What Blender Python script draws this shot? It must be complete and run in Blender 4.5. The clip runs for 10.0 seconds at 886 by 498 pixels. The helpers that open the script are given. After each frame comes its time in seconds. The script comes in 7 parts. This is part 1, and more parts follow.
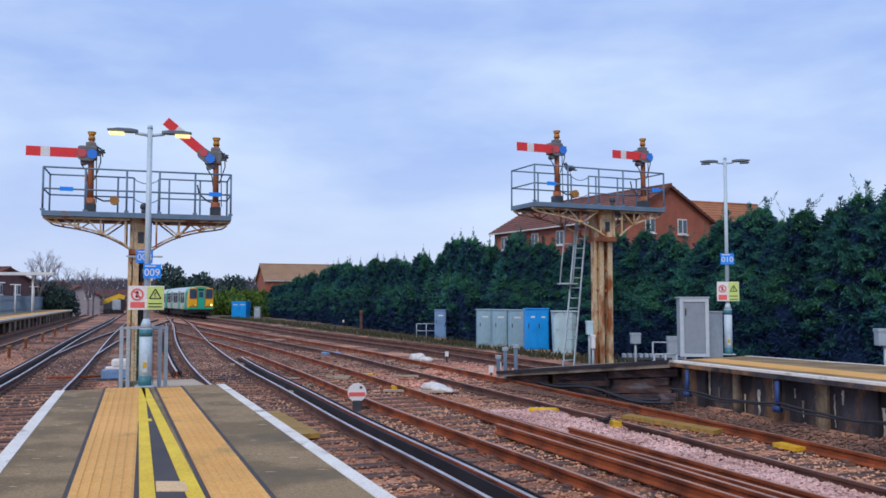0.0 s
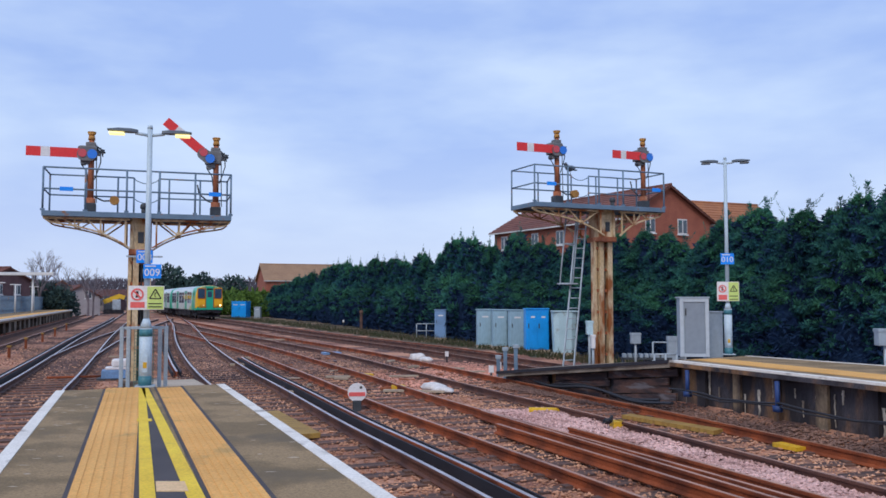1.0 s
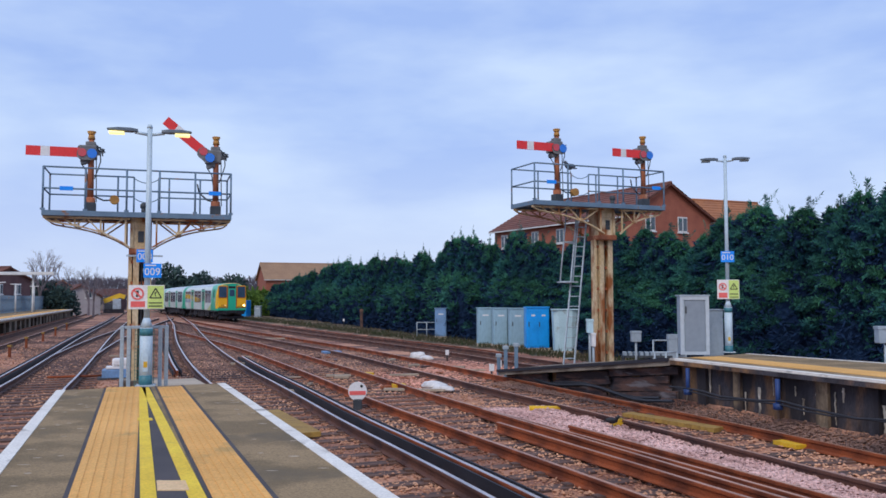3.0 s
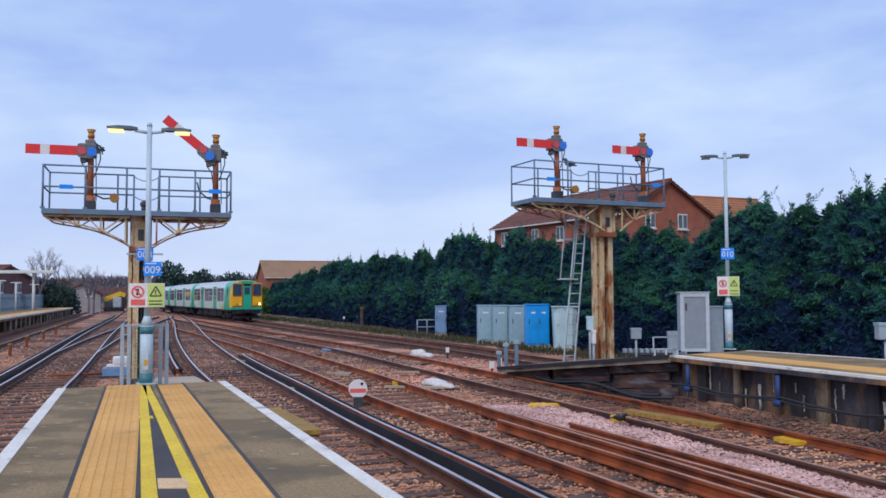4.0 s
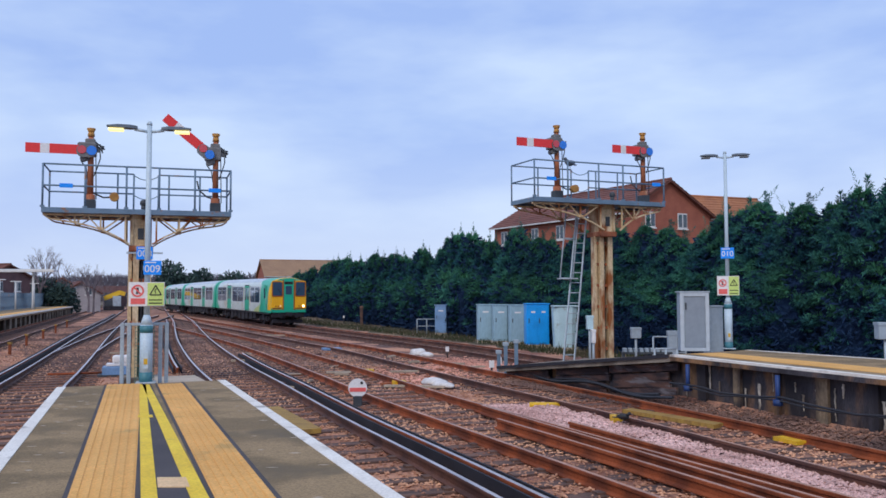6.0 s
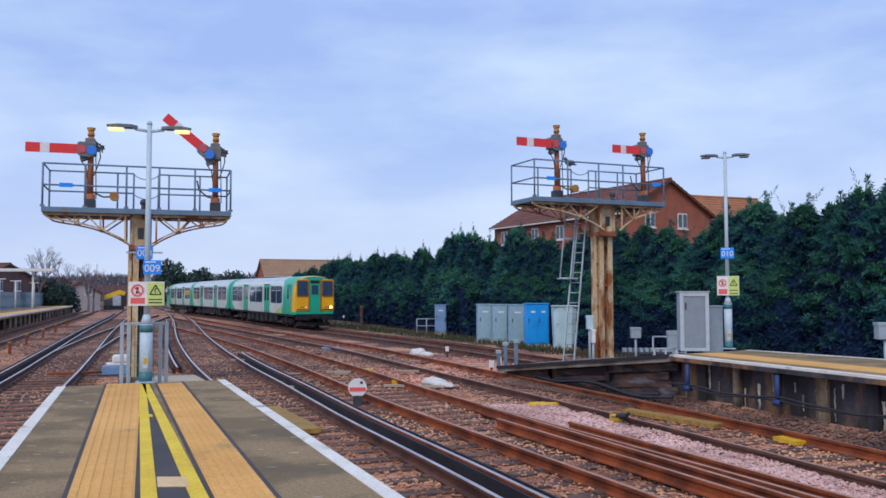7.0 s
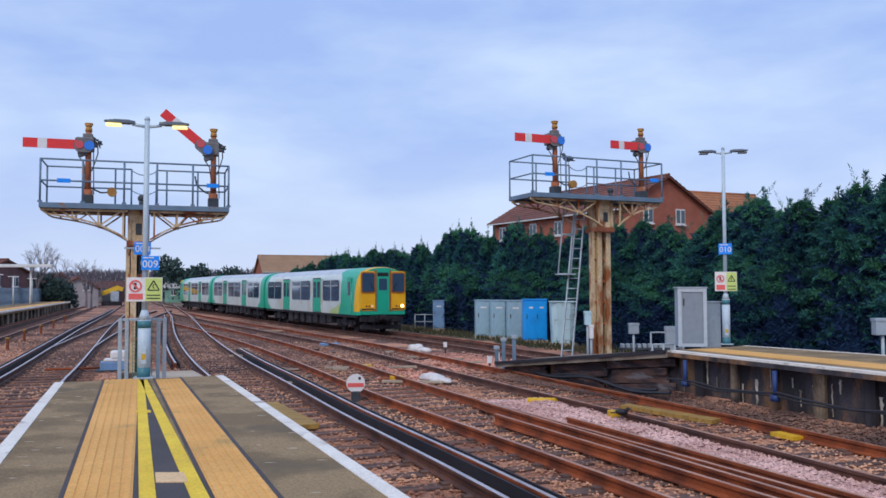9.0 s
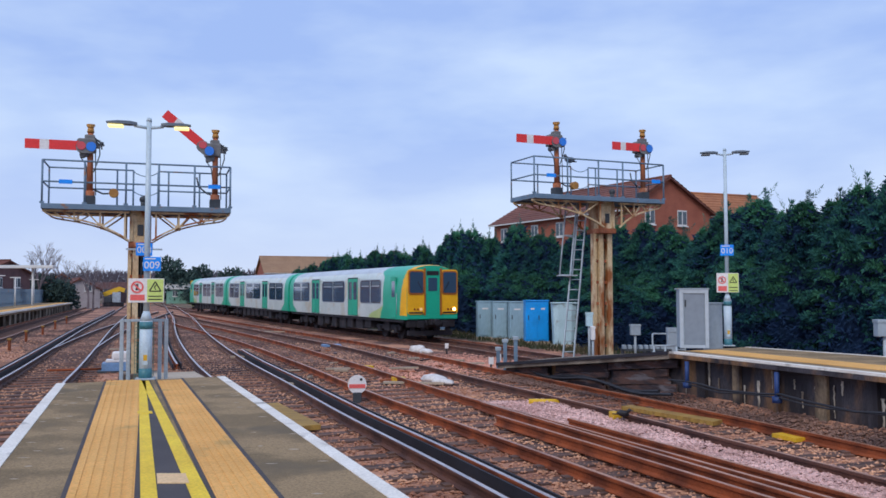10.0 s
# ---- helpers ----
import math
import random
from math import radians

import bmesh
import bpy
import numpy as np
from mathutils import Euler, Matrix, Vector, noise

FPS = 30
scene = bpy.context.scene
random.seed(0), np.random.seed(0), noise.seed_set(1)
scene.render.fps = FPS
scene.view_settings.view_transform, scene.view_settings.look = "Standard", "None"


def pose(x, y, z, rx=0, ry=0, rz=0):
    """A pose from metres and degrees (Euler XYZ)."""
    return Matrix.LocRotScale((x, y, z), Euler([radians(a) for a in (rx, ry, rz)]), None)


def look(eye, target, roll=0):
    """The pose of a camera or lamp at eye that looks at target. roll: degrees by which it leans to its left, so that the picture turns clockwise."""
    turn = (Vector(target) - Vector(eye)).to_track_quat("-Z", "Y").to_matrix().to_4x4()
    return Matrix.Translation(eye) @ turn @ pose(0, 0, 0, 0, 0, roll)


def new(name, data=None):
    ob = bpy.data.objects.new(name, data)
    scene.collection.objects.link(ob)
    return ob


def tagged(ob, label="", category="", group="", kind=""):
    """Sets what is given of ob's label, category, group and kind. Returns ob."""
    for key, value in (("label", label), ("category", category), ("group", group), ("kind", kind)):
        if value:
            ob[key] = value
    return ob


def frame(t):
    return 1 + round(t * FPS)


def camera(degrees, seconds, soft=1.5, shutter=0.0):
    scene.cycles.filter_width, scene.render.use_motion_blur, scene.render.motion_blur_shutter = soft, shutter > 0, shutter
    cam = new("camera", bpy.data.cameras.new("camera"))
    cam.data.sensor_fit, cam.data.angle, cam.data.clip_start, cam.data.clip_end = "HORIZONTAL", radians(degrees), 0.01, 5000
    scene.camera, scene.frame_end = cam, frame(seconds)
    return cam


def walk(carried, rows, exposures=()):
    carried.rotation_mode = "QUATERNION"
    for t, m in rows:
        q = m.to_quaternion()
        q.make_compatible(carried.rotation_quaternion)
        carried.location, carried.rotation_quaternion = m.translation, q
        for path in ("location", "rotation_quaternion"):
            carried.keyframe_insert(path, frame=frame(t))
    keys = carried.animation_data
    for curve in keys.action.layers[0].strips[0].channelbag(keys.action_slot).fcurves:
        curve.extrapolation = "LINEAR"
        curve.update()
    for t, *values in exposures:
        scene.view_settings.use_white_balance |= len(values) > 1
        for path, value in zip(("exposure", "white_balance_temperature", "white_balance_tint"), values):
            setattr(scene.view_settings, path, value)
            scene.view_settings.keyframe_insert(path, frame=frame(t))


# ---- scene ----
# The camera stands on the platform and sways a little in the hand. Ground is z = 0, rail heads z = 0.15.
cam = camera(55.18, 10.0, soft=1.6)
EYE = Vector((0.0, 0.0, 2.25))


def aim(pitch, yaw, roll):
    a, b = radians(pitch), radians(yaw)
    way = Vector((math.sin(b) * math.cos(a), math.cos(b) * math.cos(a), math.sin(a)))
    return look(EYE, EYE + way * 20, roll)


SWAY = [(0.0, 3.396, 0.0, 0.0), (1.0, 3.396, -0.002, 0.0), (2.0, 3.394, -0.03, 0.005), (2.5, 3.379, -0.012, -0.06),
        (3.2, 3.26, -0.015, -0.17), (4.0, 3.13, -0.016, -0.268), (4.5, 3.097, -0.012, -0.275), (5.0, 3.082, 0.0, -0.285),
        (5.5, 3.083, -0.006, -0.245), (6.2, 3.075, -0.008, -0.2), (7.0, 3.062, -0.002, -0.162), (7.5, 3.028, 0.063, -0.124),
        (8.0, 2.953, 0.115, -0.105), (8.5, 2.827, 0.139, -0.145), (9.0, 2.775, 0.123, -0.16), (9.5, 2.803, 0.064, -0.152),
        (10.0, 2.854, 0.018, -0.131)]
walk(cam, [(t, aim(p, y, r)) for t, p, y, r in SWAY])

# ---- light: an overcast winter sky ----
scene.view_settings.exposure = 0.0


def overcast():
    w = bpy.data.worlds.new("overcast_sky")
    scene.world = w
    w.use_nodes = True
    nt = w.node_tree
    nt.nodes.clear()
    N, L = nt.nodes.new, nt.links.new
    out, bg_sky, bg_cloud, mix = N("ShaderNodeOutputWorld"), N("ShaderNodeBackground"), N("ShaderNodeBackground"), N("ShaderNodeMixShader")
    sky = N("ShaderNodeTexSky")
    sky.sky_type, sky.sun_disc = "NISHITA", False
    sky.sun_elevation, sky.sun_rotation = radians(28), radians(200)
    bg_sky.inputs["Strength"].default_value = 0.10
    L(sky.outputs[0], bg_sky.inputs["Color"])
    co, mp = N("ShaderNodeTexCoord"), N("ShaderNodeMapping")
    mp.inputs["Scale"].default_value = (1.0, 1.0, 3.2)
    mp.inputs["Location"].default_value = (0.35, 0.2, 0.0)
    L(co.outputs["Generated"], mp.inputs["Vector"])
    n1, n2 = N("ShaderNodeTexNoise"), N("ShaderNodeTexNoise")
    n1.inputs["Scale"].default_value, n1.inputs["Detail"].default_value, n1.inputs["Roughness"].default_value = 2.6, 5.0, 0.5
    n2.inputs["Scale"].default_value, n2.inputs["Detail"].default_value = 7.5, 4.0
    L(mp.outputs[0], n1.inputs["Vector"])
    L(mp.outputs[0], n2.inputs["Vector"])
    add = N("ShaderNodeMath")
    add.operation = "MULTIPLY_ADD"
    add.inputs[1].default_value = 0.22
    L(n2.outputs["Fac"], add.inputs[0])
    L(n1.outputs["Fac"], add.inputs[2])
    ramp = N("ShaderNodeValToRGB")
    e = ramp.color_ramp.elements
    e[0].position, e[0].color = 0.49, (0.385, 0.545, 0.97, 1)
    e[1].position, e[1].color = 0.75, (0.63, 0.785, 1.07, 1)
    L(add.outputs[0], ramp.inputs["Fac"])
    # thinner, paler cloud towards the horizon
    sep, low = N("ShaderNodeSeparateXYZ"), N("ShaderNodeMapRange")
    L(co.outputs["Generated"], sep.inputs[0])
    L(sep.outputs["Z"], low.inputs["Value"])
    low.inputs["From Min"].default_value, low.inputs["From Max"].default_value = 0.0, 0.20
    low.inputs["To Min"].default_value, low.inputs["To Max"].default_value = 0.75, 0.0
    pale = N("ShaderNodeMixRGB")
    pale.inputs["Color2"].default_value = (0.69, 0.785, 1.02, 1)
    L(low.outputs[0], pale.inputs["Fac"])
    L(ramp.outputs[0], pale.inputs["Color1"])
    L(pale.outputs[0], bg_cloud.inputs["Color"])
    bg_cloud.inputs["Strength"].default_value = 1.0
    mix.inputs["Fac"].default_value = 0.9
    L(bg_sky.outputs[0], mix.inputs[1])
    L(bg_cloud.outputs[0], mix.inputs[2])
    L(mix.outputs[0], out.inputs["Surface"])


overcast()
sun_data = bpy.data.lights.new("sun", "SUN")
sun_data.energy, sun_data.angle, sun_data.color = 1.5, radians(25), (1.0, 0.91, 0.80)
sun = new("sun", sun_data)
sun.matrix_world = look((0, 0, 30), (8, 22, 9))
# ---- materials ----
def material(name, base, rough=0.8, metal=0.0, second=None, scale=3.0, fine=60.0, contrast=0.5, bump=0.2, stain=None,
             stain_amount=0.0, stain_scale=1.2, island=0.0, spec=0.5, stretch=(1, 1, 1), bump_dist=0.01):
    """base and second mix by a large noise, a fine grain varies both, stain lies over them in patches of its own."""
    m = bpy.data.materials.new(name)
    m.use_nodes = True
    nt = m.node_tree
    N, L = nt.nodes.new, nt.links.new
    b = nt.nodes["Principled BSDF"]
    co, mp = N("ShaderNodeTexCoord"), N("ShaderNodeMapping")
    mp.inputs["Scale"].default_value = stretch
    L(co.outputs["Object"], mp.inputs["Vector"])

    def noisy(sc, detail=4.0):
        n = N("ShaderNodeTexNoise")
        n.inputs["Scale"].default_value, n.inputs["Detail"].default_value = sc, detail
        L(mp.outputs[0], n.inputs["Vector"])
        return n
    big, small = noisy(scale), noisy(fine, 2.0)
    second = second or tuple(c * 0.7 for c in base)
    ramp = N("ShaderNodeValToRGB")
    e = ramp.color_ramp.elements
    e[0].position, e[0].color = 0.5 - 0.25 * (1.2 - contrast), (*second, 1)
    e[1].position, e[1].color = 0.5 + 0.25 * (1.2 - contrast), (*base, 1)
    L(big.outputs["Fac"], ramp.inputs["Fac"])
    grain = N("ShaderNodeMapRange")
    grain.inputs["From Min"].default_value, grain.inputs["From Max"].default_value = 0.3, 0.7
    grain.inputs["To Min"].default_value, grain.inputs["To Max"].default_value = 1 - 0.3 * contrast, 1 + 0.25 * contrast
    L(small.outputs["Fac"], grain.inputs["Value"])
    mul = N("ShaderNodeVectorMath")
    mul.operation = "SCALE"
    L(ramp.outputs[0], mul.inputs[0])
    L(grain.outputs[0], mul.inputs["Scale"])
    col = mul.outputs[0]
    if island:
        info, geo, addr = N("ShaderNodeObjectInfo"), N("ShaderNodeNewGeometry"), N("ShaderNodeMath")
        L(info.outputs["Random"], addr.inputs[0])
        L(geo.outputs["Random Per Island"], addr.inputs[1])
        vary = N("ShaderNodeMapRange")
        vary.inputs["From Max"].default_value = 2.0
        vary.inputs["To Min"].default_value, vary.inputs["To Max"].default_value = 1 - island, 1 + island
        L(addr.outputs[0], vary.inputs["Value"])
        mul2 = N("ShaderNodeVectorMath")
        mul2.operation = "SCALE"
        L(col, mul2.inputs[0])
        L(vary.outputs[0], mul2.inputs["Scale"])
        col = mul2.outputs[0]
    if stain:
        sn = noisy(stain_scale, 6.0)
        cut = N("ShaderNodeMapRange")
        cut.inputs["From Min"].default_value, cut.inputs["From Max"].default_value = 0.62 - 0.3 * stain_amount, 0.72 - 0.25 * stain_amount
        L(sn.outputs["Fac"], cut.inputs["Value"])
        mx = N("ShaderNodeMixRGB")
        mx.inputs["Color2"].default_value = (*stain, 1)
        L(cut.outputs[0], mx.inputs["Fac"])
        L(col, mx.inputs["Color1"])
        col = mx.outputs[0]
    L(col, b.inputs["Base Color"])
    b.inputs["Roughness"].default_value, b.inputs["Metallic"].default_value = rough, metal
    b.inputs["Specular IOR Level"].default_value = spec
    if bump:
        bp = N("ShaderNodeBump")
        bp.inputs["Strength"].default_value, bp.inputs["Distance"].default_value = bump, bump_dist
        L(small.outputs["Fac"], bp.inputs["Height"])
        L(bp.outputs[0], b.inputs["Normal"])
    return m


def glow(name, colour, strength):
    m = bpy.data.materials.new(name)
    m.use_nodes = True
    b = m.node_tree.nodes["Principled BSDF"]
    b.inputs["Base Color"].default_value = (*colour, 1)
    b.inputs["Emission Color"].default_value = (*colour, 1)
    b.inputs["Emission Strength"].default_value = strength
    return m


def glassy(name, colour, rough=0.05):
    m = bpy.data.materials.new(name)
    m.use_nodes = True
    b = m.node_tree.nodes["Principled BSDF"]
    b.inputs["Base Color"].default_value = (*colour, 1)
    b.inputs["Roughness"].default_value = rough
    b.inputs["Specular IOR Level"].default_value = 0.8
    return m


M_BALLAST = material("ballast", (0.56, 0.275, 0.17), 0.95, second=(0.26, 0.11, 0.072), scale=0.35, fine=16, contrast=0.9, bump=0.9, bump_dist=0.05,
                     stain=(0.12, 0.064, 0.054), stain_amount=0.36, stain_scale=0.45)
M_STONE_DARK = material("oily_ballast_stone", (0.33, 0.185, 0.135), 0.9, second=(0.12, 0.07, 0.062), scale=0.35, fine=30, contrast=0.8, bump=0.3, island=0.45)
M_STONE = material("ballast_stone", (0.68, 0.36, 0.215), 0.9, second=(0.27, 0.115, 0.07), scale=0.45, fine=30, contrast=0.8, bump=0.3, island=0.35)
M_STONE_PINK = material("fresh_ballast_stone", (0.84, 0.54, 0.49), 0.9, second=(0.60, 0.35, 0.31), scale=1.0, fine=30, contrast=0.6, bump=0.3, island=0.5)
M_STONE_ORANGE = material("orange_ballast_stone", (0.86, 0.42, 0.31), 0.9, second=(0.55, 0.26, 0.19), scale=1.0, fine=30, contrast=0.6, bump=0.3, island=0.4)
M_SCRUB = material("verge", (0.15, 0.095, 0.06), 0.95, second=(0.07, 0.062, 0.034), scale=0.4, fine=6, contrast=0.9, bump=0.8, bump_dist=0.08,
                   stain=(0.26, 0.17, 0.10), stain_amount=0.4, stain_scale=0.25)
M_RUST = material("rusty_rail", (0.33, 0.082, 0.028), 0.75, second=(0.14, 0.036, 0.016), scale=2.0, fine=40, contrast=0.7, bump=0.25, spec=0.3)
M_RUST_DARK = material("oily_brown_rail", (0.15, 0.065, 0.045), 0.7, second=(0.07, 0.034, 0.03), scale=2.0, fine=40, contrast=0.7, bump=0.25, spec=0.3)
M_HEAD = material("polished_rail_head", (0.80, 0.67, 0.62), 0.3, 0.9, second=(0.50, 0.43, 0.42), scale=1.5, fine=50, contrast=0.4, bump=0.05)
M_HEAD_RUST = material("rusty_rail_head", (0.60, 0.31, 0.20), 0.42, 0.4, second=(0.36, 0.17, 0.11), scale=1.5, fine=50, contrast=0.6, bump=0.1)
M_GUARD = material("conductor_guard_board", (0.026, 0.024, 0.034), 0.75, second=(0.014, 0.013, 0.02), scale=1.5, fine=40, contrast=0.5, bump=0.1)
M_SLEEPER = material("timber_sleeper", (0.17, 0.09, 0.065), 0.9, second=(0.07, 0.04, 0.036), scale=2.0, fine=35, contrast=0.8, bump=0.5, island=0.35,
                     stretch=(1, 4, 1))
M_ASPHALT = material("platform_asphalt", (0.30, 0.20, 0.10), 0.9, second=(0.195, 0.13, 0.062), scale=1.6, fine=70, contrast=0.95, bump=0.35,
                     stain=(0.14, 0.10, 0.055), stain_amount=0.22, stain_scale=1.1)
M_TACTILE = material("ochre_tactile_paving", (0.80, 0.42, 0.115), 0.8, second=(0.70, 0.35, 0.085), scale=1.2, fine=60, contrast=0.5, bump=0.2, island=0.07,
                     stain=(0.50, 0.29, 0.085), stain_amount=0.1, stain_scale=2.0)
M_TACTILE_PALE = material("pale_buff_slab", (0.78, 0.52, 0.28), 0.8, second=(0.66, 0.42, 0.2), scale=2, fine=60, contrast=0.5, bump=0.2)
M_YELLOW_PAINT = material("yellow_line_paint", (0.86, 0.60, 0.03), 0.7, second=(0.75, 0.48, 0.02), scale=2.5, fine=60, contrast=0.5, bump=0.15,
                          stain=(0.60, 0.40, 0.05), stain_amount=0.0, stain_scale=4.0)
M_WHITE_PAINT = material("white_coping_paint", (0.84, 0.79, 0.72), 0.7, second=(0.72, 0.66, 0.59), scale=2.0, fine=60, contrast=0.5, bump=0.15,
                         stain=(0.40, 0.36, 0.32), stain_amount=0.1, stain_scale=3.0)
M_TARMAC = material("dark_tarmac", (0.075, 0.062, 0.065), 0.85, second=(0.05, 0.042, 0.045), scale=2.0, fine=90, contrast=0.6, bump=0.3)
M_CONCRETE = material("weathered_concrete", (0.30, 0.25, 0.20), 0.9, second=(0.19, 0.15, 0.12), scale=1.2, fine=40, contrast=0.8, bump=0.3,
                      stain=(0.09, 0.065, 0.05), stain_amount=0.45, stain_scale=0.9)
M_PALE_CONCRETE = material("pale_concrete", (0.47, 0.38, 0.29), 0.9, second=(0.36, 0.29, 0.22), scale=1.2, fine=40, contrast=0.6, bump=0.25)
M_WALL = material("platform_wall", (0.26, 0.135, 0.062), 0.92, second=(0.062, 0.055, 0.066), scale=1.1, fine=26, contrast=0.9, bump=0.5,
                  stain=(0.028, 0.024, 0.03), stain_amount=0.55, stain_scale=1.3, stretch=(1.6, 1.6, 0.55))
M_PIER = material("stained_pier_concrete", (0.29, 0.21, 0.135), 0.92, second=(0.09, 0.062, 0.05), scale=2.2, fine=26, contrast=0.9, bump=0.4,
                  stain=(0.05, 0.04, 0.042), stain_amount=0.5, stain_scale=2.0, stretch=(1, 1, 0.5))
M_LIME_RUN = material("lime_streak", (0.62, 0.56, 0.48), 0.9, second=(0.36, 0.30, 0.24), scale=6, fine=40, contrast=0.8, bump=0.2,
                      stain=(0.10, 0.07, 0.055), stain_amount=0.35, stain_scale=5.0, stretch=(1, 1, 0.4))
M_OLD_BOARD = material("old_walling_board", (0.15, 0.075, 0.06), 0.9, second=(0.045, 0.03, 0.034), scale=1.4, fine=30, contrast=0.9, bump=0.5,
                       stain=(0.16, 0.14, 0.15), stain_amount=0.2, stain_scale=1.6, stretch=(1, 1, 5), island=0.4)


# ---- mesh helpers ----
def part(name, bm, mat, parent=None, label="", smooth=False):
    me = bpy.data.meshes.new(name)
    if smooth:
        for f in bm.faces:
            f.smooth = True
    bm.to_mesh(me)
    bm.free()
    for m in (mat if isinstance(mat, (list, tuple)) else (mat,)):
        me.materials.append(m)
    ob = new(name, me)
    if parent:
        ob.parent = parent
    if label:
        ob["label"] = label
    return ob


def thing(name, m, label, category, group="", kind=""):
    ob = new(name)
    ob.empty_display_size = 0.2
    ob.matrix_basis = m
    return tagged(ob, label, category, group, kind)


def box(bm, lo, hi, m=None, bevel=0.0, mat=0):
    c = [(a + b) / 2 for a, b in zip(lo, hi)]
    s = [abs(b - a) for a, b in zip(lo, hi)]
    t = Matrix.Translation(c) @ Matrix.Diagonal((*s, 1))
    got = bmesh.ops.create_cube(bm, size=1, matrix=(m @ t) if m else t)
    fs = {f for v in got["verts"] for f in v.link_faces}
    if bevel:
        r = bmesh.ops.bevel(bm, geom=list({e for f in fs for e in f.edges}), offset=bevel, segments=2, affect="EDGES", profile=0.5)
        fs = set(r["faces"]) | {f for f in fs if f.is_valid}
    for f in fs:
        f.material_index = mat
    return bm


def tube(bm, a, b, r, n=8, r2=None, mat=0, caps=True):
    a, b = Vector(a), Vector(b)
    d = b - a
    t = Matrix.Translation((a + b) / 2) @ d.to_track_quat("Z", "Y").to_matrix().to_4x4()
    got = bmesh.ops.create_cone(bm, cap_ends=caps, segments=n, radius1=r, radius2=r if r2 is None else r2, depth=d.length, matrix=t)
    for f in {f for v in got["verts"] for f in v.link_faces}:
        f.material_index = mat
        f.smooth = len(f.verts) == 4 and n > 5
    return bm


def bar(bm, a, b, w, h, mat=0, up=(0, 0, 1)):
    """A rectangular bar from a to b, w wide and h high."""
    a, b = Vector(a), Vector(b)
    d = (b - a)
    y = d.normalized()
    x = y.cross(Vector(up))
    if x.length < 1e-4:
        x = y.cross(Vector((0, 1, 0)))
    x.normalize()
    z = x.cross(y)
    m = Matrix((x, y, z)).transposed().to_4x4()
    m.translation = (a + b) / 2
    box(bm, (-w / 2, -d.length / 2, -h / 2), (w / 2, d.length / 2, h / 2), m, mat=mat)
    return bm


def ball(bm, c, r, sub=2, squash=(1, 1, 1), mat=0):
    got = bmesh.ops.create_icosphere(bm, subdivisions=sub, radius=r, matrix=Matrix.Translation(c) @ Matrix.Diagonal((*squash, 1)))
    for f in {f for v in got["verts"] for f in v.link_faces}:
        f.material_index, f.smooth = mat, True
    return bm


def B():
    return bmesh.new()


def plate(bm, pts, z0, z1, mat=0):
    """An upright prism over the outline pts (plan), from z0 to z1; z0 and z1 may be lists."""
    n = len(pts)
    z0 = z0 if isinstance(z0, (list, tuple)) else [z0] * n
    z1 = z1 if isinstance(z1, (list, tuple)) else [z1] * n
    lo = [bm.verts.new((x, y, z)) for (x, y), z in zip(pts, z0)]
    hi = [bm.verts.new((x, y, z)) for (x, y), z in zip(pts, z1)]
    fs = [bm.faces.new(hi), bm.faces.new(lo[::-1])]
    for i in range(n):
        j = (i + 1) % n
        fs.append(bm.faces.new((lo[i], lo[j], hi[j], hi[i])))
    for f in fs:
        f.material_index = mat
    bmesh.ops.recalc_face_normals(bm, faces=fs)
    return bm


def spline(pts, step=1.0):
    """A smooth even run of points through pts (Catmull-Rom)."""
    P = [Vector(p) for p in pts]
    P = [P[0] * 2 - P[1]] + P + [P[-1] * 2 - P[-2]]
    out = []
    for i in range(1, len(P) - 2):
        a, b, c, d = P[i - 1:i + 3]
        n = max(2, int((c - b).length / step))
        for k in range(n):
            t = k / n
            out.append(0.5 * ((2 * b) + (c - a) * t + (2 * a - 5 * b + 4 * c - d) * t * t + (3 * b - a - 3 * c + d) * t ** 3))
    out.append(P[-2])
    return out


def offset(path, d):
    out = []
    for i, p in enumerate(path):
        t = path[min(i + 1, len(path) - 1)] - path[max(i - 1, 0)]
        t.normalize()
        out.append(p + Vector((t.y, -t.x)) * d)
    return out


def sweep(bm, path, profile, mats=None):
    """profile: (across, up) outline, swept along a path of 3D points that stays upright."""
    rings = []
    for i, p in enumerate(path):
        t = path[min(i + 1, len(path) - 1)] - path[max(i - 1, 0)]
        s = Vector((t.y, -t.x, 0)).normalized()
        rings.append([bm.verts.new(p + s * u + Vector((0, 0, v))) for u, v in profile])
    n = len(profile)
    for a, b in zip(rings[:-1], rings[1:]):
        for k in range(n):
            f = bm.faces.new((a[k], a[(k + 1) % n], b[(k + 1) % n], b[k]))
            f.material_index = mats[k] if mats else 0
    bm.faces.new(rings[0][::-1])
    bm.faces.new(rings[-1])
    bmesh.ops.recalc_face_normals(bm, faces=bm.faces[:])
    return bm


def smooth01(v):
    v = min(1, max(0, v))
    return v * v * (3 - 2 * v)


def level(x, y):
    """Height of the ballast: the far road lies a little lower than the near ones."""
    across = (x + 8.92) * 0.926 + (y - 47.31) * 0.377
    return -0.2 * smooth01((across - 0.6) / 1.6) * smooth01((88 - y) / 36)
# ---- ground ----
def in_yard(x, y):
    right = (x + 0.65) * 0.9 + (y - 40.7) * 0.436 < 2.6 if y > 31 else (x - 3.0) * 0.93 + (y - 31.1) * 0.37 < 2.8
    left = (x + 24) * 0.94 + (y - 47.6) * 0.335 > -2.2
    return right and left and y < 400


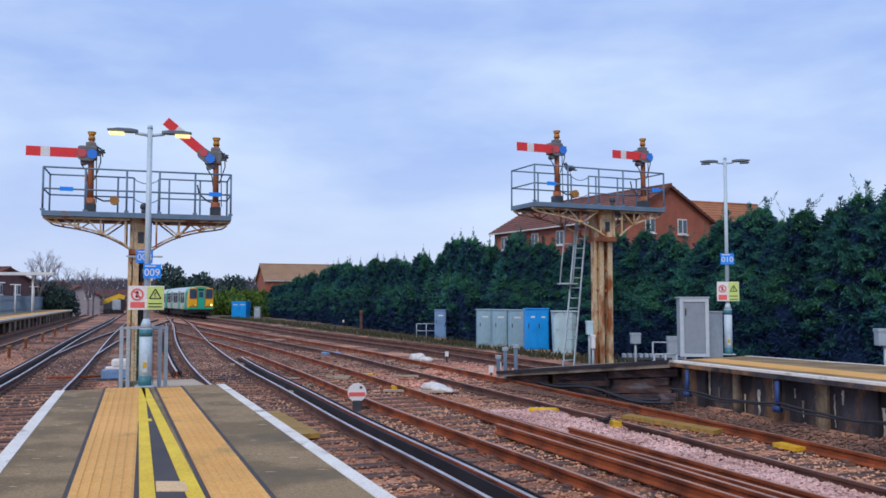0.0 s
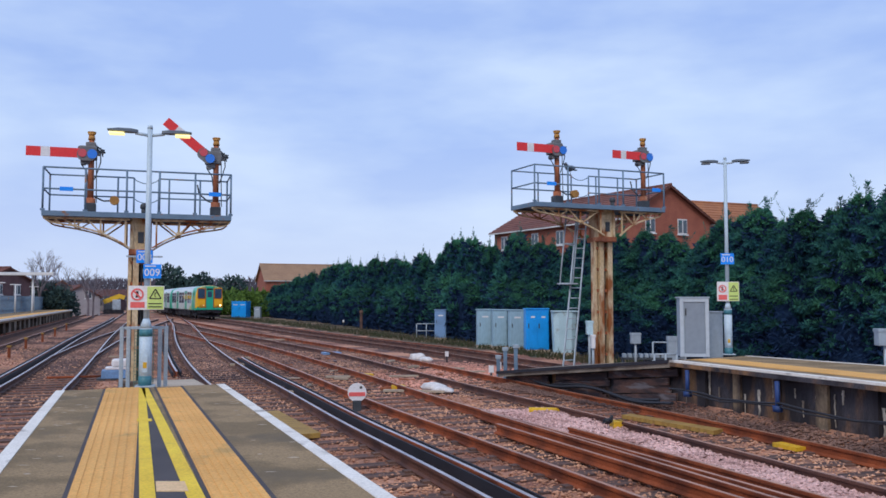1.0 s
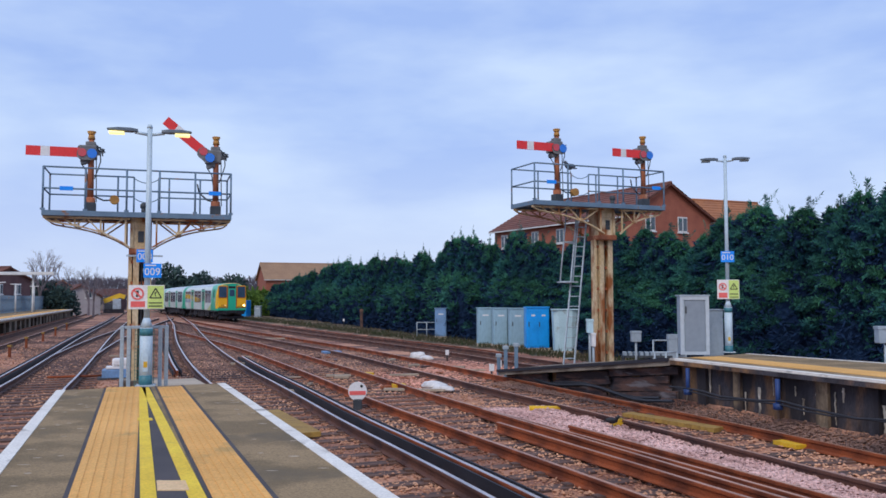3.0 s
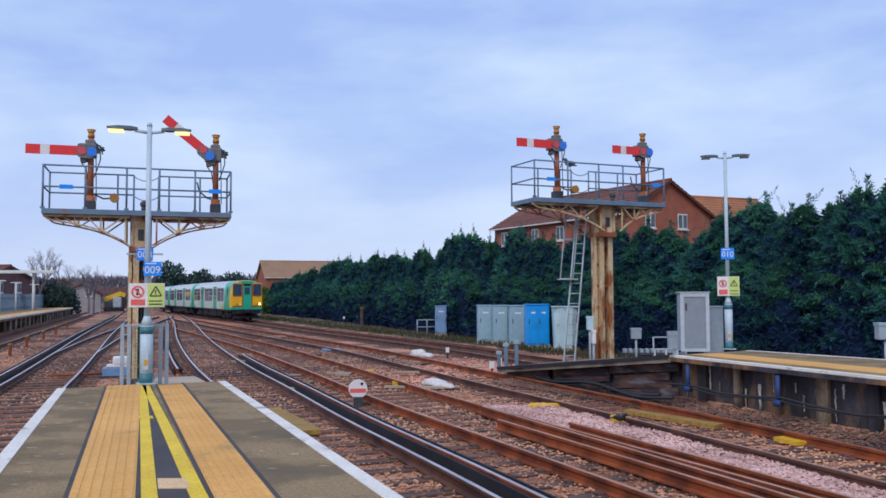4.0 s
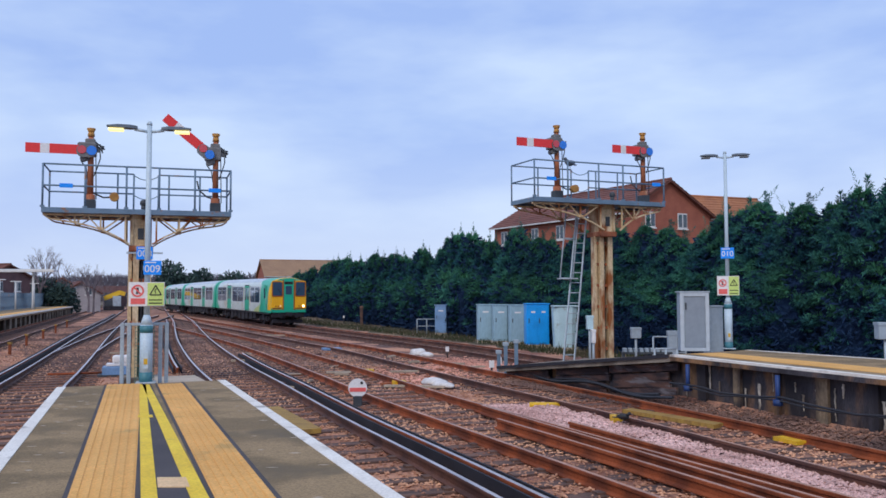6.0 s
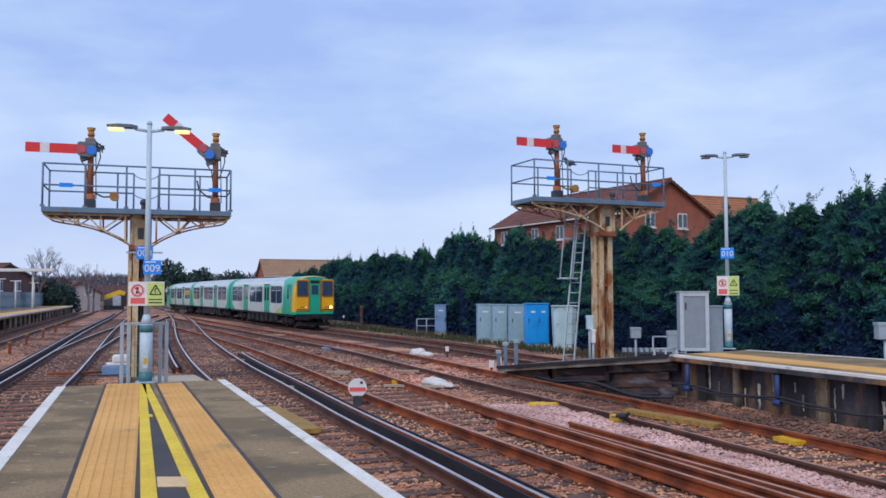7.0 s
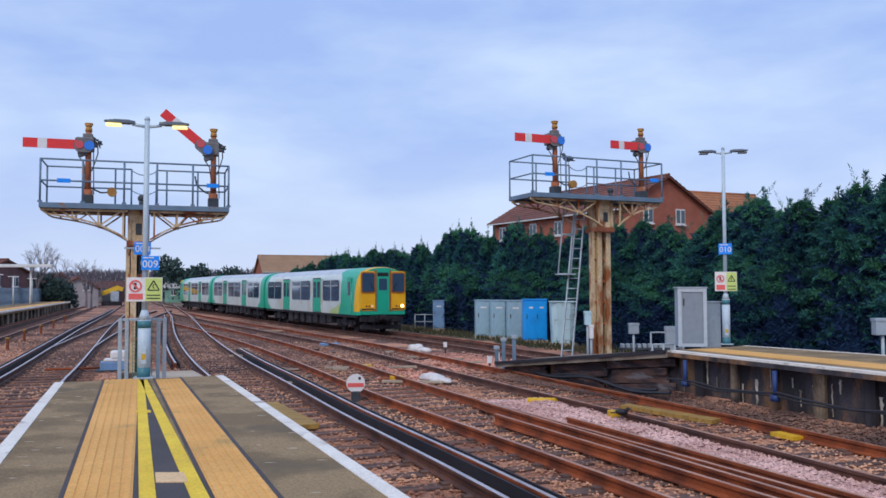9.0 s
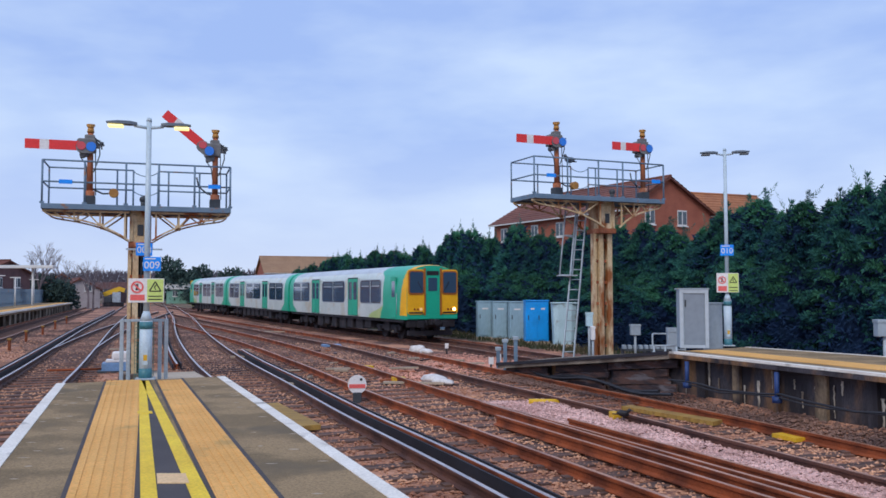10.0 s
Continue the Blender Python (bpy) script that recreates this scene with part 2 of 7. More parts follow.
def build_ground():
    bm = B()
    xs = [-1500, -700, -300, -150, -100] + [-70 + 1.25 * i for i in range(81)] + [45, 70, 120, 250, 600, 1500]
    ys = [-1200, -400, -120, -40] + [-15 + 1.25 * i for i in range(113)] + [140, 170, 220, 320, 480, 800, 2000]
    rows = []
    for y in ys:
        rows.append([bm.verts.new((x, y, level(x, y) - 0.03 + (0.04 * noise.noise((x * 0.8, y * 0.8, 0)) if -70 <= x <= 31 and y < 126 else 0))) for x in xs])
    for j in range(len(ys) - 1):
        for i in range(len(xs) - 1):
            f = bm.faces.new((rows[j][i], rows[j][i + 1], rows[j + 1][i + 1], rows[j + 1][i]))
            c = f.calc_center_median()
            f.material_index = 0 if in_yard(c.x, c.y) else 1
            f.smooth = True
    return tagged(part("ground", bm, [M_BALLAST, M_SCRUB]), "stained brown ballast and weedy verge", "ground", kind="structure")


build_ground()

# ---- tracks ----
RAIL = [(-0.07, 0.0), (0.07, 0.0), (0.07, 0.015), (0.012, 0.035), (0.012, 0.105), (0.036, 0.118), (0.036, 0.15), (0.028, 0.158), (-0.028, 0.158),
        (-0.036, 0.15), (-0.036, 0.118), (-0.012, 0.105), (-0.012, 0.035), (-0.07, 0.015)]
RAIL_MATS = [0, 0, 0, 0, 0, 0, 0, 1, 0, 0, 0, 0, 0, 0]


def lifted(path, dz=0.0):
    return [Vector((p.x, p.y, level(p.x, p.y) + dz)) for p in path]


def cut(path, y0, y1):
    return [p for p in path if y0 <= p.y <= y1]


def rail_part(parent, path, head, dz=0.0, name="rail", flank=M_RUST):
    return part(name, sweep(B(), lifted(path, dz), RAIL, RAIL_MATS), [flank, head], parent)


def sleeper_mesh():
    bm = B()
    box(bm, (-1.3, -0.125, -0.10), (1.3, 0.125, 0.012), bevel=0.012)
    for s in (-0.753, 0.753):
        for u in (-0.13, 0.13):
            box(bm, (s + u - 0.05, -0.07, 0.012), (s + u + 0.05, 0.07, 0.04))
    me = bpy.data.meshes.new("sleeper")
    bm.to_mesh(me)
    bm.free()
    me.materials.append(M_SLEEPER)
    return me


SLEEPER = sleeper_mesh()


def build_track(name, pts, label, near_head, far_head, sleepers=(-4, 60), dz=0.0, conductors=(), flank=M_RUST_DARK, near_flank=M_RUST_DARK):
    path = spline(pts, 0.9)
    t = thing(name, Matrix.Identity(4), label, "railway track", "running lines of the yard", "structure")
    rail_part(t, offset(path, -0.753), near_head, dz, "rail", near_flank)
    rail_part(t, offset(path, 0.753), far_head, dz, "rail", flank)
    # evenly spaced timbers
    run, count, last = 0.0, 0, path[0]
    for i in range(1, len(path)):
        a, b = path[i - 1], path[i]
        L = (b - a).length
        while run <= L and count < 290:
            p = a + (b - a) * (run / L)
            if sleepers[0] < p.y < sleepers[1]:
                s = new("sleeper", SLEEPER)
                s.parent = t
                s.matrix_basis = Matrix.Translation((p.x, p.y, level(p.x, p.y) + dz - 0.01)) @ Matrix.Rotation(
                    math.atan2((b - a).y, (b - a).x) - math.pi / 2 + random.uniform(-0.01, 0.01), 4, "Z")
                count += 1
            run += 0.68
        run -= L
    for off, y0, y1, boards in conductors:
        c = cut(offset(path, off), y0, y1)
        rail_part(t, c, M_HEAD if boards else M_HEAD_RUST, dz + 0.015, "conductor_rail")
        if boards:
            for s in (-1, 1):
                part("guard_board", sweep(B(), lifted(offset(c, s * 0.12), dz), [(-0.013, 0.02), (0.013, 0.02), (0.013, 0.165), (-0.013, 0.165)]), M_GUARD, t)
        for p in c[::3]:
            bm = B()
            tube(bm, (p.x, p.y, level(p.x, p.y) - 0.02), (p.x, p.y, level(p.x, p.y) + 0.018 + dz), 0.05, 8, 0.035)
            part("insulator", bm, M_PALE_CONCRETE, t)
    return t


T1 = [(4.8, -5.0), (1.75, 3.5), (-0.28, 9.0), (-1.36, 11.75), (-2.5, 14.6), (-4.46, 19.85), (-6.47, 25.1), (-8.77, 31.5), (-12.0, 40.95), (-15.25, 50.9),
      (-21.45, 70.15), (-28.3, 90.2), (-37, 116), (-54, 166)]
T2 = [(8.9, -5.0), (6.7, 0.0), (4.6, 5.0), (2.95, 9.1), (1.09, 13.55), (-0.76, 18.0), (-3.35, 24.9), (-7.7, 35.8), (-12.8, 47.3), (-17.4, 57.6), (-21.8, 71.0), (-26, 83.5)]
T3 = [(10.8, -5.0), (9.05, 0.0), (7.3, 5.0), (5.65, 9.76), (3.8, 15.04), (2.15, 19.3), (-0.62, 26.5), (-3.3, 33.4), (-6.3, 40.0), (-9.7, 47.3), (-14.2, 57.0),
      (-19.4, 68.5), (-25.5, 82.5), (-31, 98.0)]
T4 = [(15.5, -4.0), (13.2, 4.0), (11.3, 10.0), (9.5, 15.4), (7.6, 20.4), (5.4, 25.6), (3.05, 31.1), (-0.65, 40.1), (-9.4, 58.3), (-18.2, 76.3), (-26.9, 94.5),
      (-36, 114.5), (-45, 137), (-58, 172)]
TL1 = [(-0.9, -5.0), (-2.65, 0.0), (-4.4, 5.0), (-6.15, 10.0), (-7.9, 15.0), (-9.63, 19.88), (-11.0, 23.9), (-13.85, 32.0), (-17.5, 42.27), (-21.8, 54.6),
       (-31.6, 83.3), (-42, 113), (-60, 165)]
TL1B = [(-13.85, 32.0), (-16.9, 42.0), (-19.75, 52.0), (-22.9, 64.0), (-26.2, 77.0), (-30, 92)]
TL2 = [(-2.0, -16.0), (-8.6, 3.0), (-15.5, 23.0), (-20.9, 38.9), (-24.0, 47.6), (-29.6, 63.6), (-48.6, 117.5), (-66, 167)]
build_track("railway_track", T1, "curving electrified track with bright rail heads beside the platform", M_HEAD, M_HEAD, (-2, 75),
            conductors=[(1.17, -4, 31, True), (-1.3, 24, 75, True)])
build_track("railway_track", T2, "rusty brown track with loose rails between its rails", M_HEAD_RUST, M_HEAD_RUST, (2, 57), -0.004, flank=M_RUST, near_flank=M_RUST)
build_track("railway_track", T3, "rusty track curving in front of the opposite platform", M_HEAD_RUST, M_HEAD_RUST, (2, 60), -0.008, flank=M_RUST)
build_track("railway_track", T4, "electrified track on which the train runs", M_HEAD_RUST, M_HEAD_RUST, (20, 100), conductors=[(1.17, 34, 110, False)])
build_track("railway_track", TL1, "electrified track with bright rail heads and a turnout", M_HEAD, M_HEAD, (8, 80), conductors=[(-1.17, 12, 100, True)])
build_track("railway_track", TL1B, "diverging track of the turnout", M_HEAD, M_HEAD, (200, 201), -0.003)
build_track("railway_track", TL2, "rusty far track beside the other platform", M_HEAD_RUST, M_HEAD_RUST, (30, 100), conductors=[(-1.17, 30, 110, False)])
# ---- the platform underfoot ----
PZ = 1.05


def lerp2(a, b, k):
    return (a[0] + (b[0] - a[0]) * k, a[1] + (b[1] - a[1]) * k)


def strip(bm, a0, a1, b0, b1, z0, z1, mat=0):
    return plate(bm, [a0, b0, b1, a1], z0, z1, mat)


def at_y(p, q, y):
    k = (y - p[1]) / (q[1] - p[1])
    return (p[0] + (q[0] - p[0]) * k, y)


# edge lines of the platform in plan: (near point, far point)
EDGE_L, EDGE_R = ((1.13, -6.0), (-5.08, 11.22)), ((4.28, -6.0), (-3.10, 12.11))
BACK = -6.0


def build_platform():
    p = thing("platform", Matrix.Identity(4), "narrow railway platform end with ochre tactile strips and white edges", "platform", kind="structure")
    l0, l1, r0, r1 = EDGE_L[0], EDGE_L[1], EDGE_R[0], EDGE_R[1]
    part("platform_wall", plate(B(), [(l0[0] + 0.1, l0[1]), (r0[0] - 0.1, r0[1]), (r1[0] - 0.1, r1[1] - 0.06), (l1[0] + 0.1, l1[1] - 0.06)], -0.1, PZ - 0.09), M_WALL, p)
    part("asphalt", plate(B(), [(l0[0] + 0.02, l0[1]), (r0[0] - 0.02, r0[1]), (r1[0] - 0.02, r1[1]), (l1[0] + 0.02, l1[1])], PZ - 0.088, PZ), M_ASPHALT, p)
    # painted coping stones
    for (a, b), side in ((EDGE_L, 1), (EDGE_R, -1)):
        a, b = Vector(a), Vector(b)
        n = 20
        d = (b - a)
        w = 0.11
        nrm = Vector((d.y, -d.x)).normalized() * side
        for i in range(n):
            u, v = a + d * ((i + 0.004) / n), a + d * ((i + 0.996) / n)
            bm = plate(B(), [tuple(u), tuple(v), tuple(v + nrm * w), tuple(u + nrm * w)], PZ - 0.086, PZ + 0.006)
            part("coping_stone", bm, M_WHITE_PAINT, p)
    # tactile strips, slab by slab, with five ribs each
    lo, li = ((-2.27, 5.2), (-4.52, 11.46)), ((-1.87, 5.2), (-4.11, 11.6))
    ro, ri = ((-1.04, 5.2), (-3.65, 11.86)), ((-1.40, 5.2), (-3.93, 11.7))
    for outer, inner in ((lo, li), (ri, ro)):
        n = 44
        for i in range(n):
            y0, y1 = -5.8 + i * (11.5 + 5.8) / n, -5.8 + (i + 0.992) * (11.5 + 5.8) / n
            a0, a1, b0, b1 = at_y(*outer, y0), at_y(*outer, y1), at_y(*inner, y0 + 0.14), at_y(*inner, y1 + 0.14)
            bm = strip(B(), a0, a1, b0, b1, PZ, PZ + 0.006)
            for k in range(6):
                u, v = (k + 0.2) / 6, (k + 0.8) / 6
                strip(bm, lerp2(a0, b0, u), lerp2(a1, b1, u), lerp2(a0, b0, v), lerp2(a1, b1, v), PZ + 0.006, PZ + 0.0105)
            part("tactile_slab", bm, M_TACTILE, p)
    # dark joints along the strips
    for pts in ((lo, -1), (li, 1), (ri, -1), (ro, 1)):
        (a, b), s = pts
        o = 0.035 * s
        part("joint", strip(B(), (at_y(a, b, -5.8)[0], -5.8), b, (at_y(a, b, -5.8)[0] + o, -5.8), (b[0] + o, b[1] + 0.01), PZ, PZ + 0.003), M_TARMAC, p)
    # tarmac wedge with its two yellow lines and a yellow bar
    part("tarmac", strip(B(), at_y(*li, -5.8), (-4.08, 11.5), at_y(*ri, -5.8), (-3.96, 11.55), PZ, PZ + 0.004), M_TARMAC, p)
    for a0, a1, b0, b1 in (((-1.835, 5.2), (-4.10, 11.5), (-1.735, 5.2), (-4.01, 11.5)), ((-1.545, 5.2), (-4.06, 11.5), (-1.435, 5.2), (-3.965, 11.5))):
        part("yellow_line", strip(B(), at_y(a0, a1, -5.8), a1, at_y(b0, b1, -5.8), b1, PZ + 0.004, PZ + 0.0075), M_YELLOW_PAINT, p)
    part("yellow_line", strip(B(), (-3.05, 8.42), (-3.10, 8.57), (-2.86, 8.42), (-2.92, 8.57), PZ + 0.004, PZ + 0.009), M_YELLOW_PAINT, p)
    part("inset_slab", strip(B(), (-1.785, 5.36), (-1.885, 5.64), (-1.585, 5.36), (-1.695, 5.64), PZ + 0.0042, PZ + 0.010), M_TACTILE_PALE, p)
    rs = random.Random(8)
    bm = B()
    for k in range(60):
        y = rs.uniform(3.0, 11.5)
        side = rs.random() < 0.5
        a, b = (at_y(*EDGE_L, y), at_y(*lo, y)) if side else (at_y(*ro, y), at_y(*EDGE_R, y))
        q = lerp2(a, b, rs.uniform(0.2, 0.85))
        w, h = rs.uniform(0.015, 0.05), rs.uniform(0.008, 0.02)
        plate(bm, [(q[0] - w, q[1]), (q[0], q[1] - h), (q[0] + w, q[1]), (q[0], q[1] + h)], PZ, PZ + 0.002)
    tagged(part("scuff_marks", bm, M_PALE_CONCRETE, p), kind="stuff")
    # low concrete step past the platform end
    part("end_slab", plate(B(), [(-4.0, 11.9), (-3.2, 12.25), (-4.2, 14.4), (-5.0, 14.0)], -0.05, PZ - 0.14), M_PALE_CONCRETE, p)
    part("end_slab", plate(B(), [(-5.0, 11.35), (-4.1, 11.8), (-4.9, 13.4), (-5.7, 13.1)], -0.05, PZ - 0.2), M_CONCRETE, p)


build_platform()


# ---- the opposite platform with its ramp ----
def build_opposite_platform():
    p = thing("platform", Matrix.Identity(4), "opposite railway platform with yellow line and stained concrete wall", "platform", kind="structure")
    f0, f1, b0, b1 = (13.0, -5.1), (4.46, 16.8), (16.2, 1.2), (6.5, 18.13)
    fl = lambda y: at_y(f0, f1, y)
    part("platform_wall", plate(B(), [(f0[0] + 0.26, f0[1]), b0, b1, (f1[0] + 0.26, f1[1] + 0.1)], -0.3, PZ - 0.12), M_WALL, p)
    part("asphalt", plate(B(), [(f0[0] + 0.02, f0[1]), b0, b1, (f1[0] + 0.02, f1[1])], PZ - 0.118, PZ), M_ASPHALT, p)
    d = Vector(f1) - Vector(f0)
    nrm = Vector((d.y, -d.x)).normalized()
    for i in range(24):
        u, v = Vector(f0) + d * ((i + 0.003) / 24), Vector(f0) + d * ((i + 0.997) / 24)
        part("coping_stone", plate(B(), [tuple(u), tuple(v), tuple(v + nrm * 0.16), tuple(u + nrm * 0.16)], PZ - 0.115, PZ - 0.035), M_WALL, p)
        part("white_edge", plate(B(), [tuple(u), tuple(v), tuple(v + nrm * 0.15), tuple(u + nrm * 0.15)], PZ - 0.035, PZ + 0.006), M_WHITE_PAINT, p)
        if i > 9:
            a, b = Vector(f0) + d * (i / 24), Vector(f0) + d * ((i + 0.985) / 24)
            part("tactile_slab", plate(B(), [tuple(a + nrm * 0.5), tuple(b + nrm * 0.5), tuple(b + nrm * 1.2), tuple(a + nrm * 1.2)], PZ, PZ + 0.008), M_TACTILE, p)
            # shallow piers on the recessed wall
            q = a + d * (0.3 / 24) + nrm * 0.205
            w = d.normalized() * (0.06 + 0.03 * (i % 3))
            part("wall_pier", plate(B(), [tuple(q - w), tuple(q + w), tuple(q + w + nrm * 0.06), tuple(q - w + nrm * 0.06)], -0.2, PZ - 0.12), M_WALL if i % 2 else M_PIER, p)
    # lime runs down the wall, ragged and tapering
    rs = random.Random(12)
    for k in range(26):
        u = Vector(f1) - d.normalized() * (0.25 + 0.33 * k + rs.uniform(-0.15, 0.15)) + nrm * (0.196 if k % 3 == 0 else 0.252)
        along = d.normalized()
        top = PZ - rs.uniform(0.13, 0.5)
        drop = rs.uniform(0.15, 0.6)
        half = rs.uniform(0.008, 0.032)
        bm = B()
        rows = []
        for j in range(9):
            z = top - drop * j / 8
            mid = rs.uniform(-0.01, 0.01)
            w = half * (1.1 - 0.09 * j) * rs.uniform(0.45, 1.25)
            rows.append([bm.verts.new((*(u + along * (mid + e * w) + nrm * h), z)) for e, h in ((-1, 0.0), (1, 0.0), (1, 0.012), (-1, 0.012))])
        for r0, r1 in zip(rows[:-1], rows[1:]):
            for n in range(4):
                bm.faces.new((r0[n], r0[(n + 1) % 4], r1[(n + 1) % 4], r1[n]))
        bm.faces.new(rows[0])
        bm.faces.new(rows[-1][::-1])
        bmesh.ops.recalc_face_normals(bm, faces=bm.faces[:])
        part("lime_run", bm, M_LIME_RUN, p)
    db = Vector(b1) - Vector(b0)
    nb = Vector((-db.y, db.x)).normalized()
    part("white_line", plate(B(), [b0, b1, tuple(Vector(b1) + nb * 0.12), tuple(Vector(b0) + nb * 0.12)], PZ, PZ + 0.005), M_WHITE_PAINT, p)
    # ramp from the platform's end down to the ballast
    g0, g1 = (1.45, 22.6), (3.4, 24.6)
    e = 0.34
    part("ramp_slab", plate(B(), [f1, b1, g1, g0], [PZ - 0.14, PZ - 0.14, e - 0.14, e - 0.14], [PZ - 0.004, PZ - 0.004, e, e]), M_CONCRETE, p)
    part("ramp_wall", plate(B(), [(f1[0] + 0.32, f1[1] + 0.13), b1, g1, (g0[0] + 0.3, g0[1] + 0.2)], [-0.3] * 4, [PZ - 0.142, PZ - 0.142, e - 0.142, e - 0.142]), M_WALL, p)
    # old timber boards that wall in the ramp, warped and gapped
    rs = random.Random(31)
    a, b = Vector(f1) + Vector((0.16, 0.06)), Vector(g0) + Vector((0.16, 0.06))
    side = Vector(((b - a).y, -(b - a).x)).normalized()
    for row in range(6):
        for col in range(3):
            u0, u1 = col / 3 + rs.uniform(0.0, 0.05), (col + 1) / 3 - rs.uniform(0.0, 0.04)
            z0 = PZ + (e - PZ) * u0 - 0.16 - 0.165 * row + rs.uniform(-0.02, 0.02)
            z1 = PZ + (e - PZ) * u1 - 0.16 - 0.165 * row + rs.uniform(-0.035, 0.035)
            if max(z0, z1) < 0.05:
                continue
            q0, q1 = a.lerp(b, u0) + side * rs.uniform(0.0, 0.09), a.lerp(b, u1) + side * rs.uniform(0.0, 0.09)
            part("walling_board", plate(B(), [tuple(q0), tuple(q1), tuple(q1 + side * 0.05), tuple(q0 + side * 0.05)],
                                        [z0 - 0.15, z1 - 0.15, z1 - 0.15, z0 - 0.15], [z0, z1, z1, z0]), M_OLD_BOARD, p)
    part("ramp_edge", plate(B(), [(f1[0] - 0.05, f1[1] + 0.02), (f1[0] + 0.1, f1[1] + 0.04), (g0[0] + 0.1, g0[1]), (g0[0] - 0.05, g0[1])], [PZ - 0.06, PZ - 0.06, e - 0.06, e - 0.06],
                           [PZ + 0.008, PZ + 0.008, e + 0.012, e + 0.012]), M_GUARD, p)
    return p


build_opposite_platform()
# ---- more materials ----
M_GREEN = material("green_coach_paint", (0.016, 0.45, 0.28), 0.35, second=(0.013, 0.38, 0.24), scale=1.2, fine=25, contrast=0.4, bump=0.02)
M_LIME = material("lime_coach_paint", (0.50, 0.60, 0.26), 0.35, second=(0.42, 0.55, 0.22), scale=1.2, fine=25, contrast=0.4, bump=0.02)
M_COACH_WHITE = material("white_coach_paint", (0.66, 0.72, 0.71), 0.32, second=(0.53, 0.60, 0.58), scale=1.0, fine=20, contrast=0.4, bump=0.02,
                         stain=(0.54, 0.50, 0.40), stain_amount=0.3, stain_scale=0.9)
M_COACH_ROOF = material("grey_coach_roof", (0.55, 0.60, 0.66), 0.5, second=(0.45, 0.50, 0.56), scale=1.0, fine=20, contrast=0.5, bump=0.05)
M_CAB_YELLOW = material("yellow_cab_paint", (0.90, 0.47, 0.012), 0.4, second=(0.80, 0.40, 0.01), scale=2.0, fine=30, contrast=0.4, bump=0.03)
M_CAB_ORANGE = material("orange_brown_seal", (0.42, 0.13, 0.012), 0.5, second=(0.33, 0.10, 0.01), scale=3.0, fine=30, contrast=0.4, bump=0.03)
M_UNDER = material("underframe_grime", (0.022, 0.021, 0.03), 0.85, second=(0.012, 0.011, 0.016), scale=2.0, fine=30, contrast=0.6, bump=0.3,
                   stain=(0.045, 0.036, 0.036), stain_amount=0.2, stain_scale=2.0)
M_COACH_GLASS = glassy("coach_window_glass", (0.045, 0.085, 0.15), 0.06)
M_COACH_GLASS.node_tree.nodes["Principled BSDF"].inputs["Coat Weight"].default_value = 1.0
M_COACH_GLASS.node_tree.nodes["Principled BSDF"].inputs["Coat IOR"].default_value = 1.9
M_HOPPER = glassy("hopper_glass", (0.11, 0.15, 0.20), 0.12)
M_VENT = material("window_vent_trim", (0.45, 0.5, 0.54), 0.4, second=(0.38, 0.42, 0.46), bump=0.0)
M_LAMP_ON = glow("headlamp", (1.0, 0.74, 0.34), 7.0)
M_LAMP_DIM = glow("marker_lamp", (0.9, 0.62, 0.3), 0.25)
M_LAMP_OFF = glassy("unlit_lamp", (0.25, 0.06, 0.03))

SECTION = [(1.40, 0.98), (1.405, 1.08), (1.41, 1.2), (1.413, 1.3), (1.416, 1.4), (1.42, 1.5), (1.42, 1.6), (1.42, 1.7), (1.42, 1.85), (1.42, 2.0), (1.42, 2.15), (1.415, 2.3), (1.405, 2.5), (1.37, 2.8), (1.28, 3.08), (1.10, 3.30), (0.80, 3.45), (0.42, 3.535), (0.0, 3.56)]
# finer steps round the section
SECTION = [(a[0] + (b[0] - a[0]) * k / 3, a[1] + (b[1] - a[1]) * k / 3) for a, b in zip(SECTION[:-1], SECTION[1:]) for k in range(3)] + [SECTION[-1]]
CAR_LONG = 19.6


